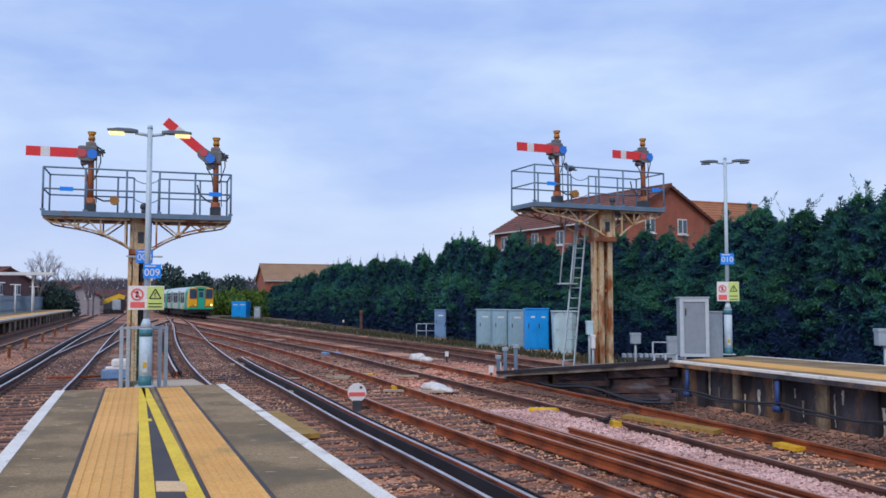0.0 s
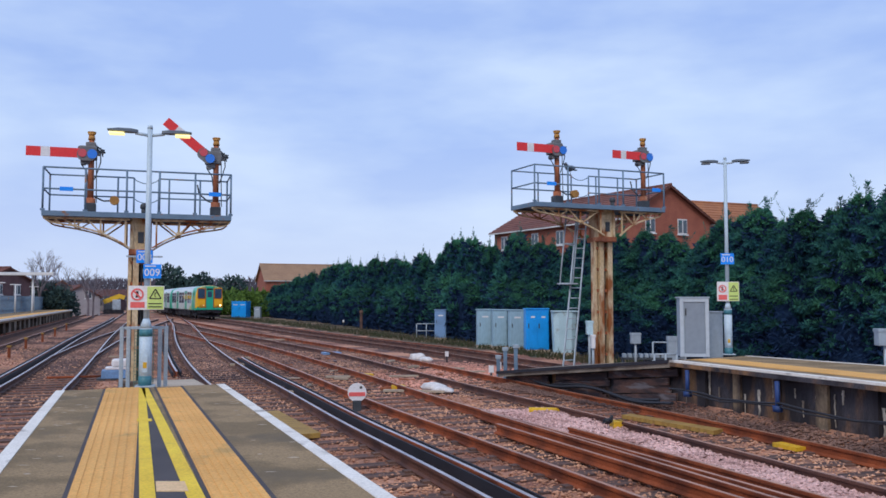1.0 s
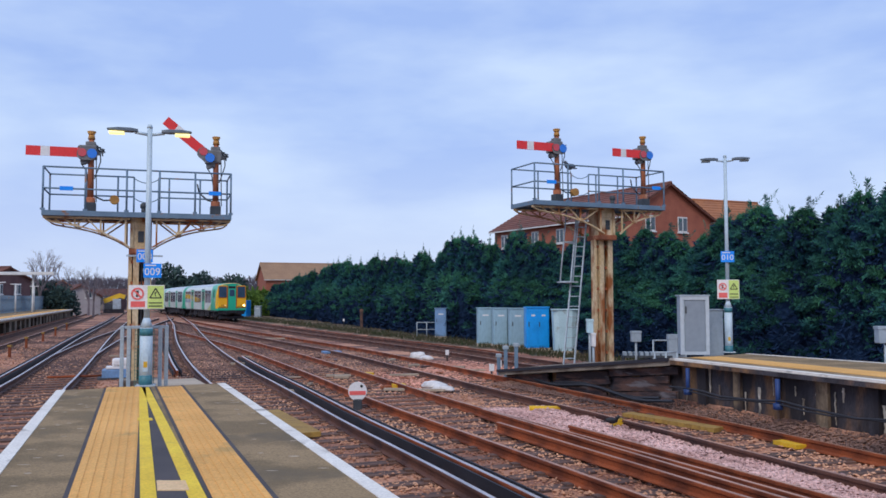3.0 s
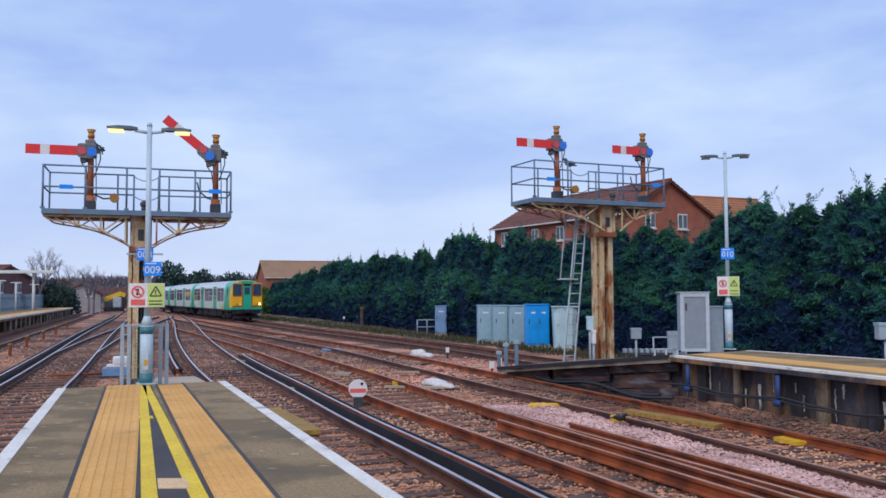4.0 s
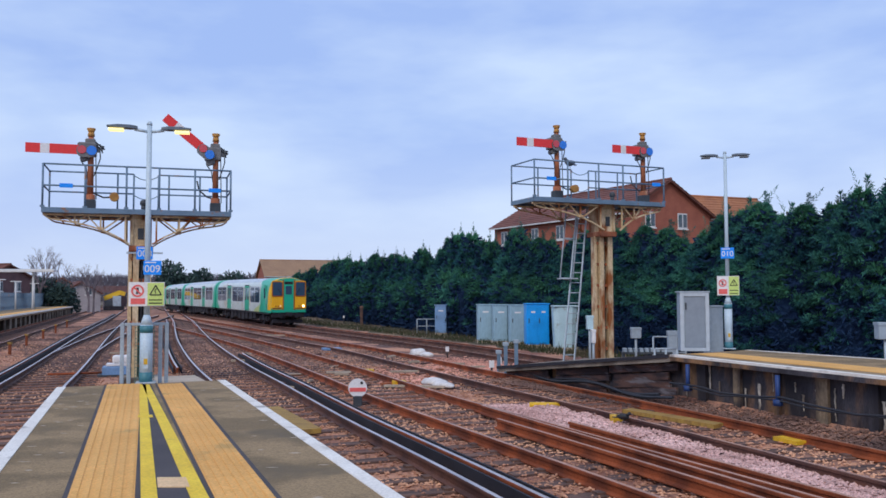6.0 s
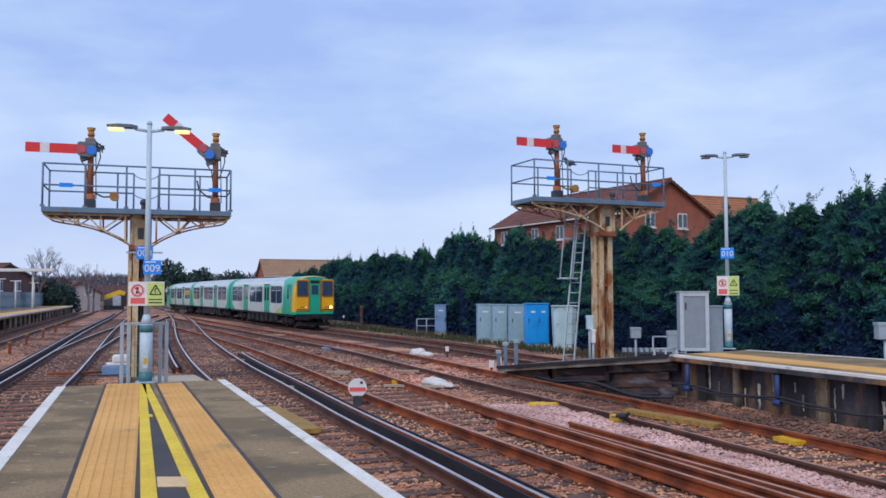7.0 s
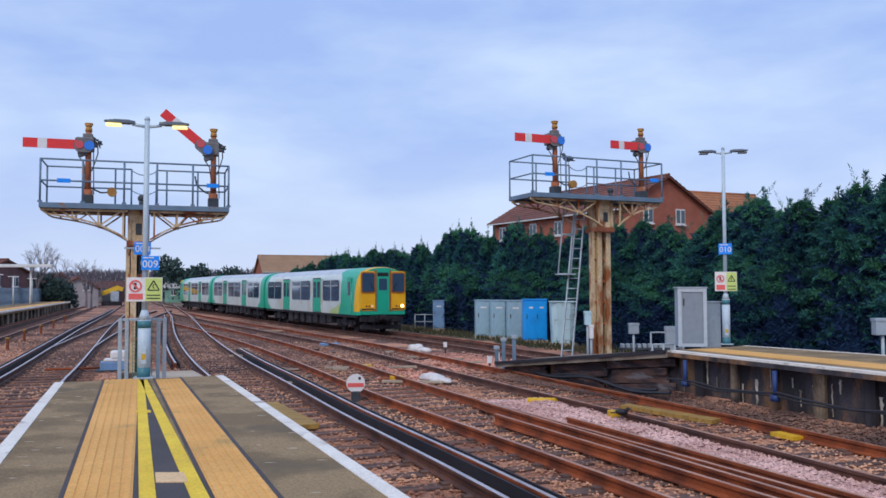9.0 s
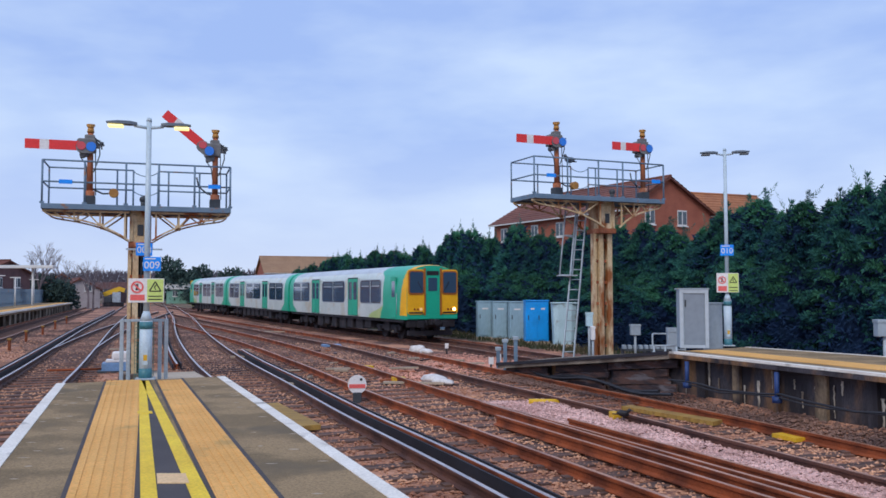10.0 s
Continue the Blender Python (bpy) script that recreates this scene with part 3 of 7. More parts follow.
def coach_shell(cab_front, cab_rear):
    """The body as one shell along y from 0 (front) back to -CAR_LONG, painted in bands."""
    ring = [(x, z) for x, z in SECTION] + [(-x, z) for x, z in SECTION[-2::-1]]
    ys = [-0.04 * i for i in range(19)] + [-0.8 - 0.1 * i for i in range(184)]
    ys += [-CAR_LONG + v for v in (0.42, 0.3, 0.18, 0.08, 0.0)]
    bm = B()
    rows = []
    for y in ys:
        k = 1.0
        front, back = -y, CAR_LONG + y
        if cab_front and front < 0.42:
            k = 1 - 0.075 * ((0.42 - front) / 0.42) ** 1.6
        elif cab_rear and back < 0.42:
            k = 1 - 0.075 * ((0.42 - back) / 0.42) ** 1.6
        elif min(front, back) < 0.1:
            k = 0.985
        rows.append([bm.verts.new((x * k, y, z if z < 2 else 2 + (z - 2) * (0.4 * k + 0.6))) for x, z in ring])
    for a, b in zip(rows[:-1], rows[1:]):
        for i in range(len(ring) - 1):
            f = bm.faces.new((a[i], a[i + 1], b[i + 1], b[i]))
            f.smooth = True
            c = f.calc_center_median()
            ends = []
            for is_cab, d, wrap in ((cab_front, -c.y, 1.0), (cab_rear, CAR_LONG + c.y, 0.0)):
                if is_cab:
                    nose = wrap * (0.60 - 0.34 * smooth01((c.z - 1.0) / 2.4))
                    low = smooth01((1.65 - c.z) / 0.6)
                    green_to = 2.72 + 0.35 * low + 0.7 * smooth01((c.z - 2.95) / 0.4)
                    sweep_to = green_to + 1.6 * low
                    ends.append(4 if d < nose and 1.18 < c.z else 1 if d < green_to else 2 if d < sweep_to else 0)
                else:
                    ends.append(1 if d < 0.9 + 0.8 * smooth01((1.7 - c.z) / 0.7) ** 2 else 0)
            paint = max(ends)
            if paint == 0 and c.z > 3.2:
                paint = 3
            f.material_index = paint
    bm.faces.new(rows[0])
    bm.faces.new(rows[-1][::-1])
    bm.faces.ensure_lookup_table()
    bm.faces[-2].material_index = 1
    bm.faces[-1].material_index = 1
    bmesh.ops.recalc_face_normals(bm, faces=bm.faces[:])
    return bm


def rounded(bm, w, h, r, depth, m, mat=0, n=4):
    """A rounded plate w by h in the local xz plane, depth thick along -y, placed by m."""
    pts = []
    for cx, cz, a0 in ((w / 2 - r, h / 2 - r, 0), (-w / 2 + r, h / 2 - r, 90), (-w / 2 + r, -h / 2 + r, 180), (w / 2 - r, -h / 2 + r, 270)):
        for i in range(n + 1):
            a = radians(a0 + 90 * i / n)
            pts.append((cx + r * math.cos(a), cz + r * math.sin(a)))
    f0 = [bm.verts.new(m @ Vector((x, 0, z))) for x, z in pts]
    f1 = [bm.verts.new(m @ Vector((x, -depth, z))) for x, z in pts]
    fs = [bm.faces.new(f0), bm.faces.new(f1[::-1])]
    for i in range(len(pts)):
        j = (i + 1) % len(pts)
        fs.append(bm.faces.new((f0[i], f1[i], f1[j], f0[j])))
    for f in fs:
        f.material_index = mat
    bmesh.ops.recalc_face_normals(bm, faces=fs)
    return bm


def side_pose(s, y, z, out=1.425):
    return Matrix.Translation((s * out, y, z)) @ Matrix.Rotation(radians(-90 if s > 0 else 90), 4, "Z")


def build_cab(car, y, face):
    """Front end at y; face +1 looks along +y."""
    turn = Matrix.Translation((0, y, 0)) @ Matrix.Rotation(0 if face > 0 else math.pi, 4, "Z")
    for s in (-1, 1):
        p = part("cab_panel", rounded(B(), 0.86, 2.1, 0.16, 0.10, turn @ Matrix.Translation((s * 0.865, 0.06, 2.27))), M_CAB_YELLOW, car)
        part("window_surround", rounded(B(), 0.80, 1.12, 0.12, 0.05, turn @ Matrix.Translation((s * 0.86, 0.09, 2.70))), M_CAB_ORANGE, p)
        part("windscreen", rounded(B(), 0.68, 0.98, 0.09, 0.05, turn @ Matrix.Translation((s * 0.86, 0.105, 2.71))), M_COACH_GLASS, p)
        part("lamp_panel", rounded(B(), 0.72, 0.07, 0.03, 0.04, turn @ Matrix.Translation((s * 0.86, 0.075, 1.30))), M_UNDER, p)
        for u, r, mt in ((0.62, 0.07, M_LAMP_ON), (0.78, 0.045, M_LAMP_OFF), (0.95, 0.045, M_LAMP_OFF)):
            bm = tube(B(), turn @ Vector((s * u if s > 0 else -(1.72 - u), 0.04, 1.46)), turn @ Vector((s * u if s > 0 else -(1.72 - u), 0.10, 1.46)), r, 12)
            part("lamp", bm, (M_LAMP_DIM if mt is M_LAMP_ON and s > 0 else mt), p)
        part("corner_pillar", rounded(B(), 0.07, 2.2, 0.03, 0.1, turn @ Matrix.Translation((s * 0.42, 0.085, 2.28))), M_CAB_ORANGE, car)
        bm = tube(B(), turn @ Vector((s * 0.5, 0.1, 2.25)), turn @ Vector((s * 0.8, 0.13, 2.75)), 0.015, 6)
        part("wiper", bm, M_UNDER, car)
    d = part("gangway_door", rounded(B(), 0.74, 2.4, 0.06, 0.08, turn @ Matrix.Translation((0, 0.03, 2.22))), M_GREEN, car)
    part("door_window", rounded(B(), 0.46, 0.62, 0.05, 0.05, turn @ Matrix.Translation((0, 0.045, 2.62))), M_COACH_GLASS, d)
    part("destination_blind", rounded(B(), 0.62, 0.2, 0.04, 0.05, turn @ Matrix.Translation((0, 0.05, 3.15))), M_UNDER, d)
    part("lower_skirt", rounded(B(), 2.55, 0.16, 0.05, 0.1, turn @ Matrix.Translation((0, 0.05, 1.10))), M_GREEN, car)
    bm = box(B(), (-0.22, -0.5, 0.72), (0.22, 0.32, 1.0), turn, 0.04)
    tube(bm, turn @ Vector((0, 0.3, 0.86)), turn @ Vector((0, 0.55, 0.86)), 0.14, 12)
    part("coupler", bm, M_UNDER, car)
    for s in (-1, 1):
        bm = tube(B(), turn @ Vector((s * 0.3, 0.1, 0.55)), turn @ Vector((s * 0.42, 0.18, 0.95)), 0.035, 6)
        part("hose", bm, M_UNDER, car)
    part("buffer_beam", box(B(), (-1.2, -0.4, 0.62), (1.2, -0.06, 1.02), turn, 0.03), M_UNDER, car)
    part("obstacle_bar", box(B(), (-1.15, -0.35, 0.22), (1.15, -0.2, 0.46), turn, 0.02), M_UNDER, car)
    for s in (-0.9, -0.35, 0.35, 0.9):
        part("bar_bracket", box(B(), (s - 0.08, -0.36, 0.4), (s + 0.08, -0.22, 0.7), turn), M_UNDER, car)
    for s in (-0.62, 0.62):
        part("jumper_box", box(B(), (s - 0.16, -0.1, 0.6), (s + 0.16, 0.12, 0.92), turn, 0.03), M_UNDER, car)


def wheelset_mesh():
    bm = B()
    tube(bm, (-0.8, 0, 0), (0.8, 0, 0), 0.08, 10)
    for s in (-1, 1):
        tube(bm, (s * 0.69, 0, 0), (s * 0.82, 0, 0), 0.42, 24)
        tube(bm, (s * 0.66, 0, 0), (s * 0.69, 0, 0), 0.45, 24)
        for k in range(5):
            a = k * 2 * math.pi / 5
            box(bm, (s * 0.82 - 0.01, -0.03, 0.1), (s * 0.82 + 0.012, 0.03, 0.34), Matrix.Rotation(a, 4, "X"))
    me = bpy.data.meshes.new("wheelset")
    bm.to_mesh(me)
    bm.free()
    me.materials.append(M_UNDER)
    return me


WHEELSET = wheelset_mesh()
WHEELS = []


def build_bogie(car, y):
    bm = B()
    for s in (-1, 1):
        box(bm, (s * 1.0 - 0.07, y - 1.55, 0.42), (s * 1.0 + 0.07, y + 1.55, 0.68), bevel=0.03)
        for v in (-1.05, 1.05):
            box(bm, (s * 1.02 - 0.12, y + v - 0.18, 0.3), (s * 1.02 + 0.12, y + v + 0.18, 0.6), bevel=0.03)
        box(bm, (s * 1.05 - 0.1, y - 0.35, 0.35), (s * 1.05 + 0.1, y + 0.35, 0.9), bevel=0.04)
    box(bm, (-1.0, y - 0.3, 0.5), (1.0, y + 0.3, 0.85))
    b = part("bogie", bm, M_UNDER, car)
    for v in (-1.05, 1.05):
        w = new("wheelset", WHEELSET)
        w.parent = b
        w.matrix_basis = pose(0, y + v, 0.42)
        WHEELS.append((w, y + v))
    return b


def build_car(label, cab_front, cab_rear, doors, windows):
    car = thing("train_car", Matrix.Identity(4), label, "train car", "cars of the train")
    part("body", coach_shell(cab_front, cab_rear), [M_COACH_WHITE, M_GREEN, M_LIME, M_COACH_ROOF, M_CAB_YELLOW], car)
    for s in (-1, 1):
        for y0, y1 in windows:
            mid, w = -(y0 + y1) / 2, y1 - y0
            p = part("window", rounded(B(), w, 1.16, 0.2, 0.03, side_pose(s, mid, 2.28, 1.428)), M_COACH_GLASS, car)
            part("window_frame", rounded(B(), w + 0.09, 1.25, 0.24, 0.03, side_pose(s, mid, 2.28, 1.4255)), M_VENT, p)
            part("glazing_bar", rounded(B(), 0.05, 1.14, 0.02, 0.02, side_pose(s, mid, 2.28, 1.434)), M_COACH_WHITE, p)
            for u in (-0.25, 0.25):
                part("vent_trim", rounded(B(), w * 0.36, 0.05, 0.015, 0.02, side_pose(s, mid + u * w, 2.56, 1.436)), M_VENT, p)
                part("hopper_light", rounded(B(), w * 0.36, 0.20, 0.03, 0.02, side_pose(s, mid + u * w, 2.70, 1.434)), M_HOPPER, p)
        for y0, y1 in doors:
            mid, w = -(y0 + y1) / 2, y1 - y0
            part("door_recess", rounded(B(), w + 0.12, 2.02, 0.08, 0.03, side_pose(s, mid, 2.02, 1.424)), M_UNDER, car)
            for u in (-1, 1):
                part("door_pillar", rounded(B(), 0.07, 2.0, 0.03, 0.03, side_pose(s, mid + u * (w / 2 + 0.09), 2.02, 1.438)), M_COACH_WHITE, car)
            for u in (-0.25, 0.25):
                d = part("door_leaf", rounded(B(), w / 2 - 0.03, 1.94, 0.05, 0.03, side_pose(s, mid + u * w, 2.0, 1.434)), M_GREEN, car)
                part("door_window", rounded(B(), w / 2 - 0.24, 0.95, 0.08, 0.02, side_pose(s, mid + u * w, 2.33, 1.440)), M_COACH_GLASS, d)
        for is_cab, yy in ((cab_front, -1.35), (cab_rear, -CAR_LONG + 1.35)):
            if is_cab:
                d = part("cab_door", rounded(B(), 0.66, 1.95, 0.05, 0.03, side_pose(s, yy, 2.02, 1.432)), M_GREEN, car)
                part("door_window", rounded(B(), 0.4, 0.75, 0.05, 0.02, side_pose(s, yy, 2.4, 1.438)), M_COACH_GLASS, d)
                part("handrail", tube(B(), (s * 1.45, yy + 0.45, 1.2), (s * 1.45, yy + 0.45, 2.2), 0.015, 6), M_VENT, car)
        part("solebar", box(B(), (s * 1.30 - 0.05, -CAR_LONG + 0.3, 0.84), (s * 1.30 + 0.05, -0.3, 0.985)), M_UNDER, car)
    rr = random.Random(len(label))
    for k in range(7):
        y = -5.2 - 1.35 * k
        h = rr.uniform(0.25, 0.42)
        for s in (-1, 1):
            part("equipment_box", box(B(), (s * 1.25 - (0.55 if s > 0 else 0), y - 0.5, h), (s * 1.25 + (0.55 if s < 0 else 0), y + rr.uniform(0.2, 0.55), 0.9), bevel=0.03), M_UNDER, car)
    for y in (-2.9, -CAR_LONG + 2.9):
        build_bogie(car, y)
    if cab_front:
        build_cab(car, 0.0, 1)
    else:
        part("gangway", box(B(), (-0.55, -0.02, 1.0), (0.55, 0.19, 3.1), bevel=0.04), M_UNDER, car)
    if cab_rear:
        build_cab(car, -CAR_LONG, -1)
    else:
        part("gangway", box(B(), (-0.55, -CAR_LONG - 0.19, 1.0), (0.55, -CAR_LONG + 0.02, 3.1), bevel=0.04), M_UNDER, car)
    return car


DRIVE_DOORS, DRIVE_WINDOWS = [(6.3, 7.8), (12.95, 14.45)], [(2.95, 5.9), (8.4, 12.4), (15.0, 18.6)]
MID_DOORS, MID_WINDOWS = [(5.4, 6.9), (12.7, 14.2)], [(1.3, 4.9), (7.5, 12.1), (14.7, 18.3)]
flip = lambda spans: [(CAR_LONG - b, CAR_LONG - a) for a, b in spans]
CARS = [build_car("leading train car with yellow cab, green and white sides", True, False, DRIVE_DOORS, DRIVE_WINDOWS),
        build_car("middle train car in white with green doors and ends", False, False, MID_DOORS, MID_WINDOWS),
        build_car("rear train car, green and white, coupled behind the others", False, True, flip(DRIVE_DOORS), flip(DRIVE_WINDOWS))]
# ---- semaphore gantries, lamps and lineside furniture ----
M_STEEL = material("grey_painted_steel", (0.15, 0.235, 0.33), 0.55, second=(0.11, 0.175, 0.25), scale=2.5, fine=40, contrast=0.5, bump=0.1,
                   stain=(0.25, 0.12, 0.06), stain_amount=0.05, stain_scale=5)
M_GALV = material("galvanised_steel", (0.44, 0.52, 0.58), 0.5, 0.1, second=(0.33, 0.37, 0.41), scale=3.0, fine=40, contrast=0.5, bump=0.06)
M_CREAM_RUST = material("cream_paint_with_rust", (0.70, 0.57, 0.38), 0.75, second=(0.56, 0.40, 0.22), scale=2.5, fine=30, contrast=0.7, bump=0.25,
                        stain=(0.30, 0.095, 0.025), stain_amount=0.5, stain_scale=2.6, stretch=(1, 1, 0.4))
M_POST_RUST = material("rusted_signal_post", (0.44, 0.14, 0.06), 0.8, second=(0.24, 0.08, 0.04), scale=4.0, fine=40, contrast=0.7, bump=0.2,
                       stain=(0.50, 0.30, 0.19), stain_amount=0.15, stain_scale=3.0, stretch=(1, 1, 0.4))
M_FINIAL = material("ochre_finial", (0.50, 0.25, 0.06), 0.7, second=(0.38, 0.17, 0.04), scale=6.0, fine=40, contrast=0.5, bump=0.1)
M_ARM_RED = material("red_arm_enamel", (0.82, 0.035, 0.035), 0.4, second=(0.74, 0.03, 0.03), scale=2.0, fine=30, contrast=0.3, bump=0.02)
M_ARM_WHITE = material("white_arm_enamel", (0.80, 0.78, 0.78), 0.4, second=(0.72, 0.70, 0.70), scale=2.0, fine=30, contrast=0.3, bump=0.02)
M_IRON = material("dark_cast_iron", (0.055, 0.065, 0.075), 0.6, second=(0.03, 0.035, 0.045), scale=4.0, fine=30, contrast=0.5, bump=0.2)
M_SPECTACLE = material("grey_spectacle", (0.19, 0.19, 0.19), 0.6, second=(0.12, 0.12, 0.13), scale=4.0, fine=30, contrast=0.5, bump=0.15)
M_BLUE_GLASS = glassy("blue_spectacle_glass", (0.005, 0.18, 0.72), 0.15)
M_RED_GLASS = glassy("red_spectacle_glass", (0.60, 0.05, 0.06), 0.15)
M_BLUE_SIGN = material("blue_sign_enamel", (0.002, 0.30, 1.0), 0.35, second=(0.002, 0.26, 0.95), scale=3, fine=40, contrast=0.3, bump=0.0)
M_SIGN_WHITE = material("white_sign_enamel", (0.82, 0.80, 0.80), 0.4, second=(0.74, 0.72, 0.72), scale=3, fine=40, contrast=0.3, bump=0.0)
M_SIGN_YELLOW = material("yellow_sign_enamel", (0.60, 0.74, 0.21), 0.4, second=(0.55, 0.68, 0.19), scale=3, fine=40, contrast=0.3, bump=0.0)
M_SIGN_RED = material("red_sign_print", (0.82, 0.14, 0.13), 0.4, second=(0.76, 0.12, 0.11), scale=3, fine=40, contrast=0.3, bump=0.0)
M_BLACK = material("black_print", (0.02, 0.02, 0.022), 0.5, second=(0.015, 0.015, 0.016), bump=0.0)
M_POLE = material("pale_grey_pole_paint", (0.52, 0.63, 0.71), 0.45, second=(0.44, 0.55, 0.63), scale=3, fine=40, contrast=0.3, bump=0.03)
M_TEAL = material("teal_band_paint", (0.05, 0.20, 0.24), 0.5, second=(0.04, 0.16, 0.20), scale=3, fine=40, contrast=0.4, bump=0.03)
M_LUMINAIRE = material("dark_luminaire", (0.10, 0.12, 0.145), 0.5, second=(0.07, 0.085, 0.105), scale=3, fine=40, contrast=0.4, bump=0.03)
M_LIT = glow("lit_diffuser", (1.0, 0.84, 0.36), 1.15)
M_UNLIT = glassy("unlit_diffuser", (0.12, 0.13, 0.14), 0.3)
M_CAB_ROW = material("blue_grey_cabinet_paint", (0.33, 0.50, 0.60), 0.5, second=(0.27, 0.42, 0.51), scale=1.2, fine=10, contrast=0.3, bump=0.03,
                     stain=(0.22, 0.29, 0.33), stain_amount=0.12, stain_scale=1.5, stretch=(1, 1, 0.4))
M_CAB_GREY = material("grey_cabinet_paint", (0.37, 0.44, 0.50), 0.5, second=(0.31, 0.37, 0.43), scale=1.2, fine=10, contrast=0.3, bump=0.03,
                      stain=(0.26, 0.29, 0.31), stain_amount=0.03, stain_scale=2.0)
M_CAB_PALE = material("pale_cabinet_paint", (0.48, 0.66, 0.72), 0.5, second=(0.40, 0.56, 0.62), scale=1.5, fine=30, contrast=0.5, bump=0.05,
                      stain=(0.30, 0.34, 0.34), stain_amount=0.15, stain_scale=2.0)
M_CAB_BLUE = material("bright_blue_plastic", (0.006, 0.37, 0.95), 0.4, second=(0.006, 0.29, 0.78), scale=1.5, fine=30, contrast=0.4, bump=0.03)
M_CAB_SLATE = material("slate_blue_cabinet", (0.18, 0.33, 0.58), 0.5, second=(0.14, 0.25, 0.42), scale=1.5, fine=30, contrast=0.5, bump=0.05)
M_BAG = material("white_woven_sack", (0.74, 0.70, 0.68), 0.85, second=(0.60, 0.56, 0.54), scale=5, fine=40, contrast=0.6, bump=0.4)
M_ORANGE = material("yellow_plastic", (0.80, 0.47, 0.02), 0.6, second=(0.62, 0.36, 0.02), scale=4, fine=40, contrast=0.6, bump=0.15)
M_PLANK = material("ochre_timber", (0.42, 0.25, 0.055), 0.8, second=(0.28, 0.16, 0.04), scale=3, fine=30, contrast=0.7, bump=0.3, stretch=(1, 4, 1))
M_CROW = material("black_plumage", (0.02, 0.02, 0.025), 0.6, second=(0.012, 0.012, 0.016), scale=20, fine=80, contrast=0.5, bump=0.3)
M_PIGEON = material("grey_plumage", (0.16, 0.18, 0.21), 0.7, second=(0.10, 0.11, 0.13), scale=20, fine=80, contrast=0.5, bump=0.3)


def build_post(g, x, y, z, top, arm_long, arm_tilt, pivot):
    """A signal post on the deck, with its arm reaching to -x."""
    p = part("signal_post", tube(tube(B(), (x, y, z), (x, y, z + 0.42), 0.115, 12), (x, y, z + 0.42), (x, y, top - 0.2), 0.075, 12, 0.065), M_POST_RUST, g)
    part("post_foot", box(B(), (x - 0.13, y - 0.13, z), (x + 0.13, y + 0.13, z + 0.3), bevel=0.02), M_IRON, p)
    bm = tube(B(), (x, y, top - 0.2), (x, y, top - 0.10), 0.085, 12, 0.07)
    tube(bm, (x, y, top - 0.10), (x, y, top - 0.03), 0.06, 12, 0.10)
    tube(bm, (x, y, top - 0.03), (x, y, top), 0.10, 12)
    part("finial", bm, M_FINIAL, p)
    pz = top - 0.56
    # lamp case and machinery behind the arm
    bm = box(B(), (x - 0.27, y - 0.13, pz - 0.13), (x + 0.13, y + 0.16, pz + 0.2), bevel=0.03)
    box(bm, (x - 0.2, y - 0.1, pz - 0.24), (x - 0.02, y + 0.1, pz - 0.1), bevel=0.03)
    tube(bm, (x + 0.02, y, pz + 0.1), (x + 0.02, y, pz + 0.3), 0.08, 10, 0.05)
    box(bm, (x + 0.1, y - 0.05, pz - 0.02), (x + 0.22, y + 0.06, pz + 0.1), bevel=0.01)
    bar(bm, (x + 0.1, y, pz + 0.16), (x + 0.28, y, pz + 0.03), 0.03, 0.03)
    bar(bm, (x - 0.28, y + 0.02, pz + 0.0), (x - 0.05, y + 0.02, pz + 0.24), 0.04, 0.04)
    box(bm, (x - 0.13, y - 0.09, pz + 0.18), (x + 0.10, y + 0.10, pz + 0.30), bevel=0.025)
    tube(bm, (x - 0.24, y - 0.14, pz + 0.13), (x - 0.24, y + 0.10, pz + 0.13), 0.06, 10)
    tube(bm, (x - 0.17, y - 0.12, pz - 0.2), (x - 0.17, y + 0.08, pz - 0.2), 0.07, 10)
    part("signal_lamp", bm, M_SPECTACLE, p)
    part("crank", bar(bar(B(), (x + 0.03, y + 0.05, pz + 0.29), (x + 0.31, y + 0.05, pz + 0.06), 0.05, 0.035), (x + 0.2, y + 0.05, pz + 0.19), (x + 0.26, y + 0.05, pz - 0.03), 0.04, 0.03), M_IRON, p)
    bm = ball(B(), (x + 0.25, y + 0.05, pz + 0.11), 0.055, 1)
    tube(bm, (x + 0.17, y - 0.02, pz + 0.02), (x + 0.30, y - 0.02, pz + 0.13), 0.016, 6)
    part("balance_weight", bm, M_IRON, p)
    droop = [Vector((x + 0.13, y - 0.06, pz + 0.16)), Vector((x + 0.21, y - 0.06, pz + 0.05)), Vector((x + 0.22, y - 0.06, pz - 0.18)), Vector((x + 0.15, y - 0.06, pz - 0.42)), Vector((x + 0.08, y - 0.05, pz - 0.62))]
    bm = B()
    for u, v in zip(droop[:-1], droop[1:]):
        tube(bm, u, v, 0.014, 6)
    part("signal_cable", bm, M_IRON, p)
    turn = Matrix.Translation((x + pivot, y - 0.17, pz)) @ Matrix.Rotation(radians(arm_tilt), 4, "Y")
    L = arm_long
    sp = rounded(B(), 0.44, 0.30, 0.13, 0.03, turn @ Matrix.Translation((-0.12, 0, -0.03)))
    a = part("signal_arm", box(B(), (-L, -0.012, -0.115), (-0.28, 0.012, 0.115), turn), M_ARM_RED, g)
    part("white_stripe", box(B(), (-L + 0.22 * L, -0.017, -0.117), (-L + 0.36 * L, -0.013, 0.117), turn), M_ARM_WHITE, a)
    part("spectacle", sp, M_SPECTACLE, a)
    bm = tube(B(), turn @ Vector((0.0, -0.035, -0.015)), turn @ Vector((0.0, -0.05, -0.015)), 0.115, 20)
    part("blue_lens", bm, M_BLUE_GLASS, a)
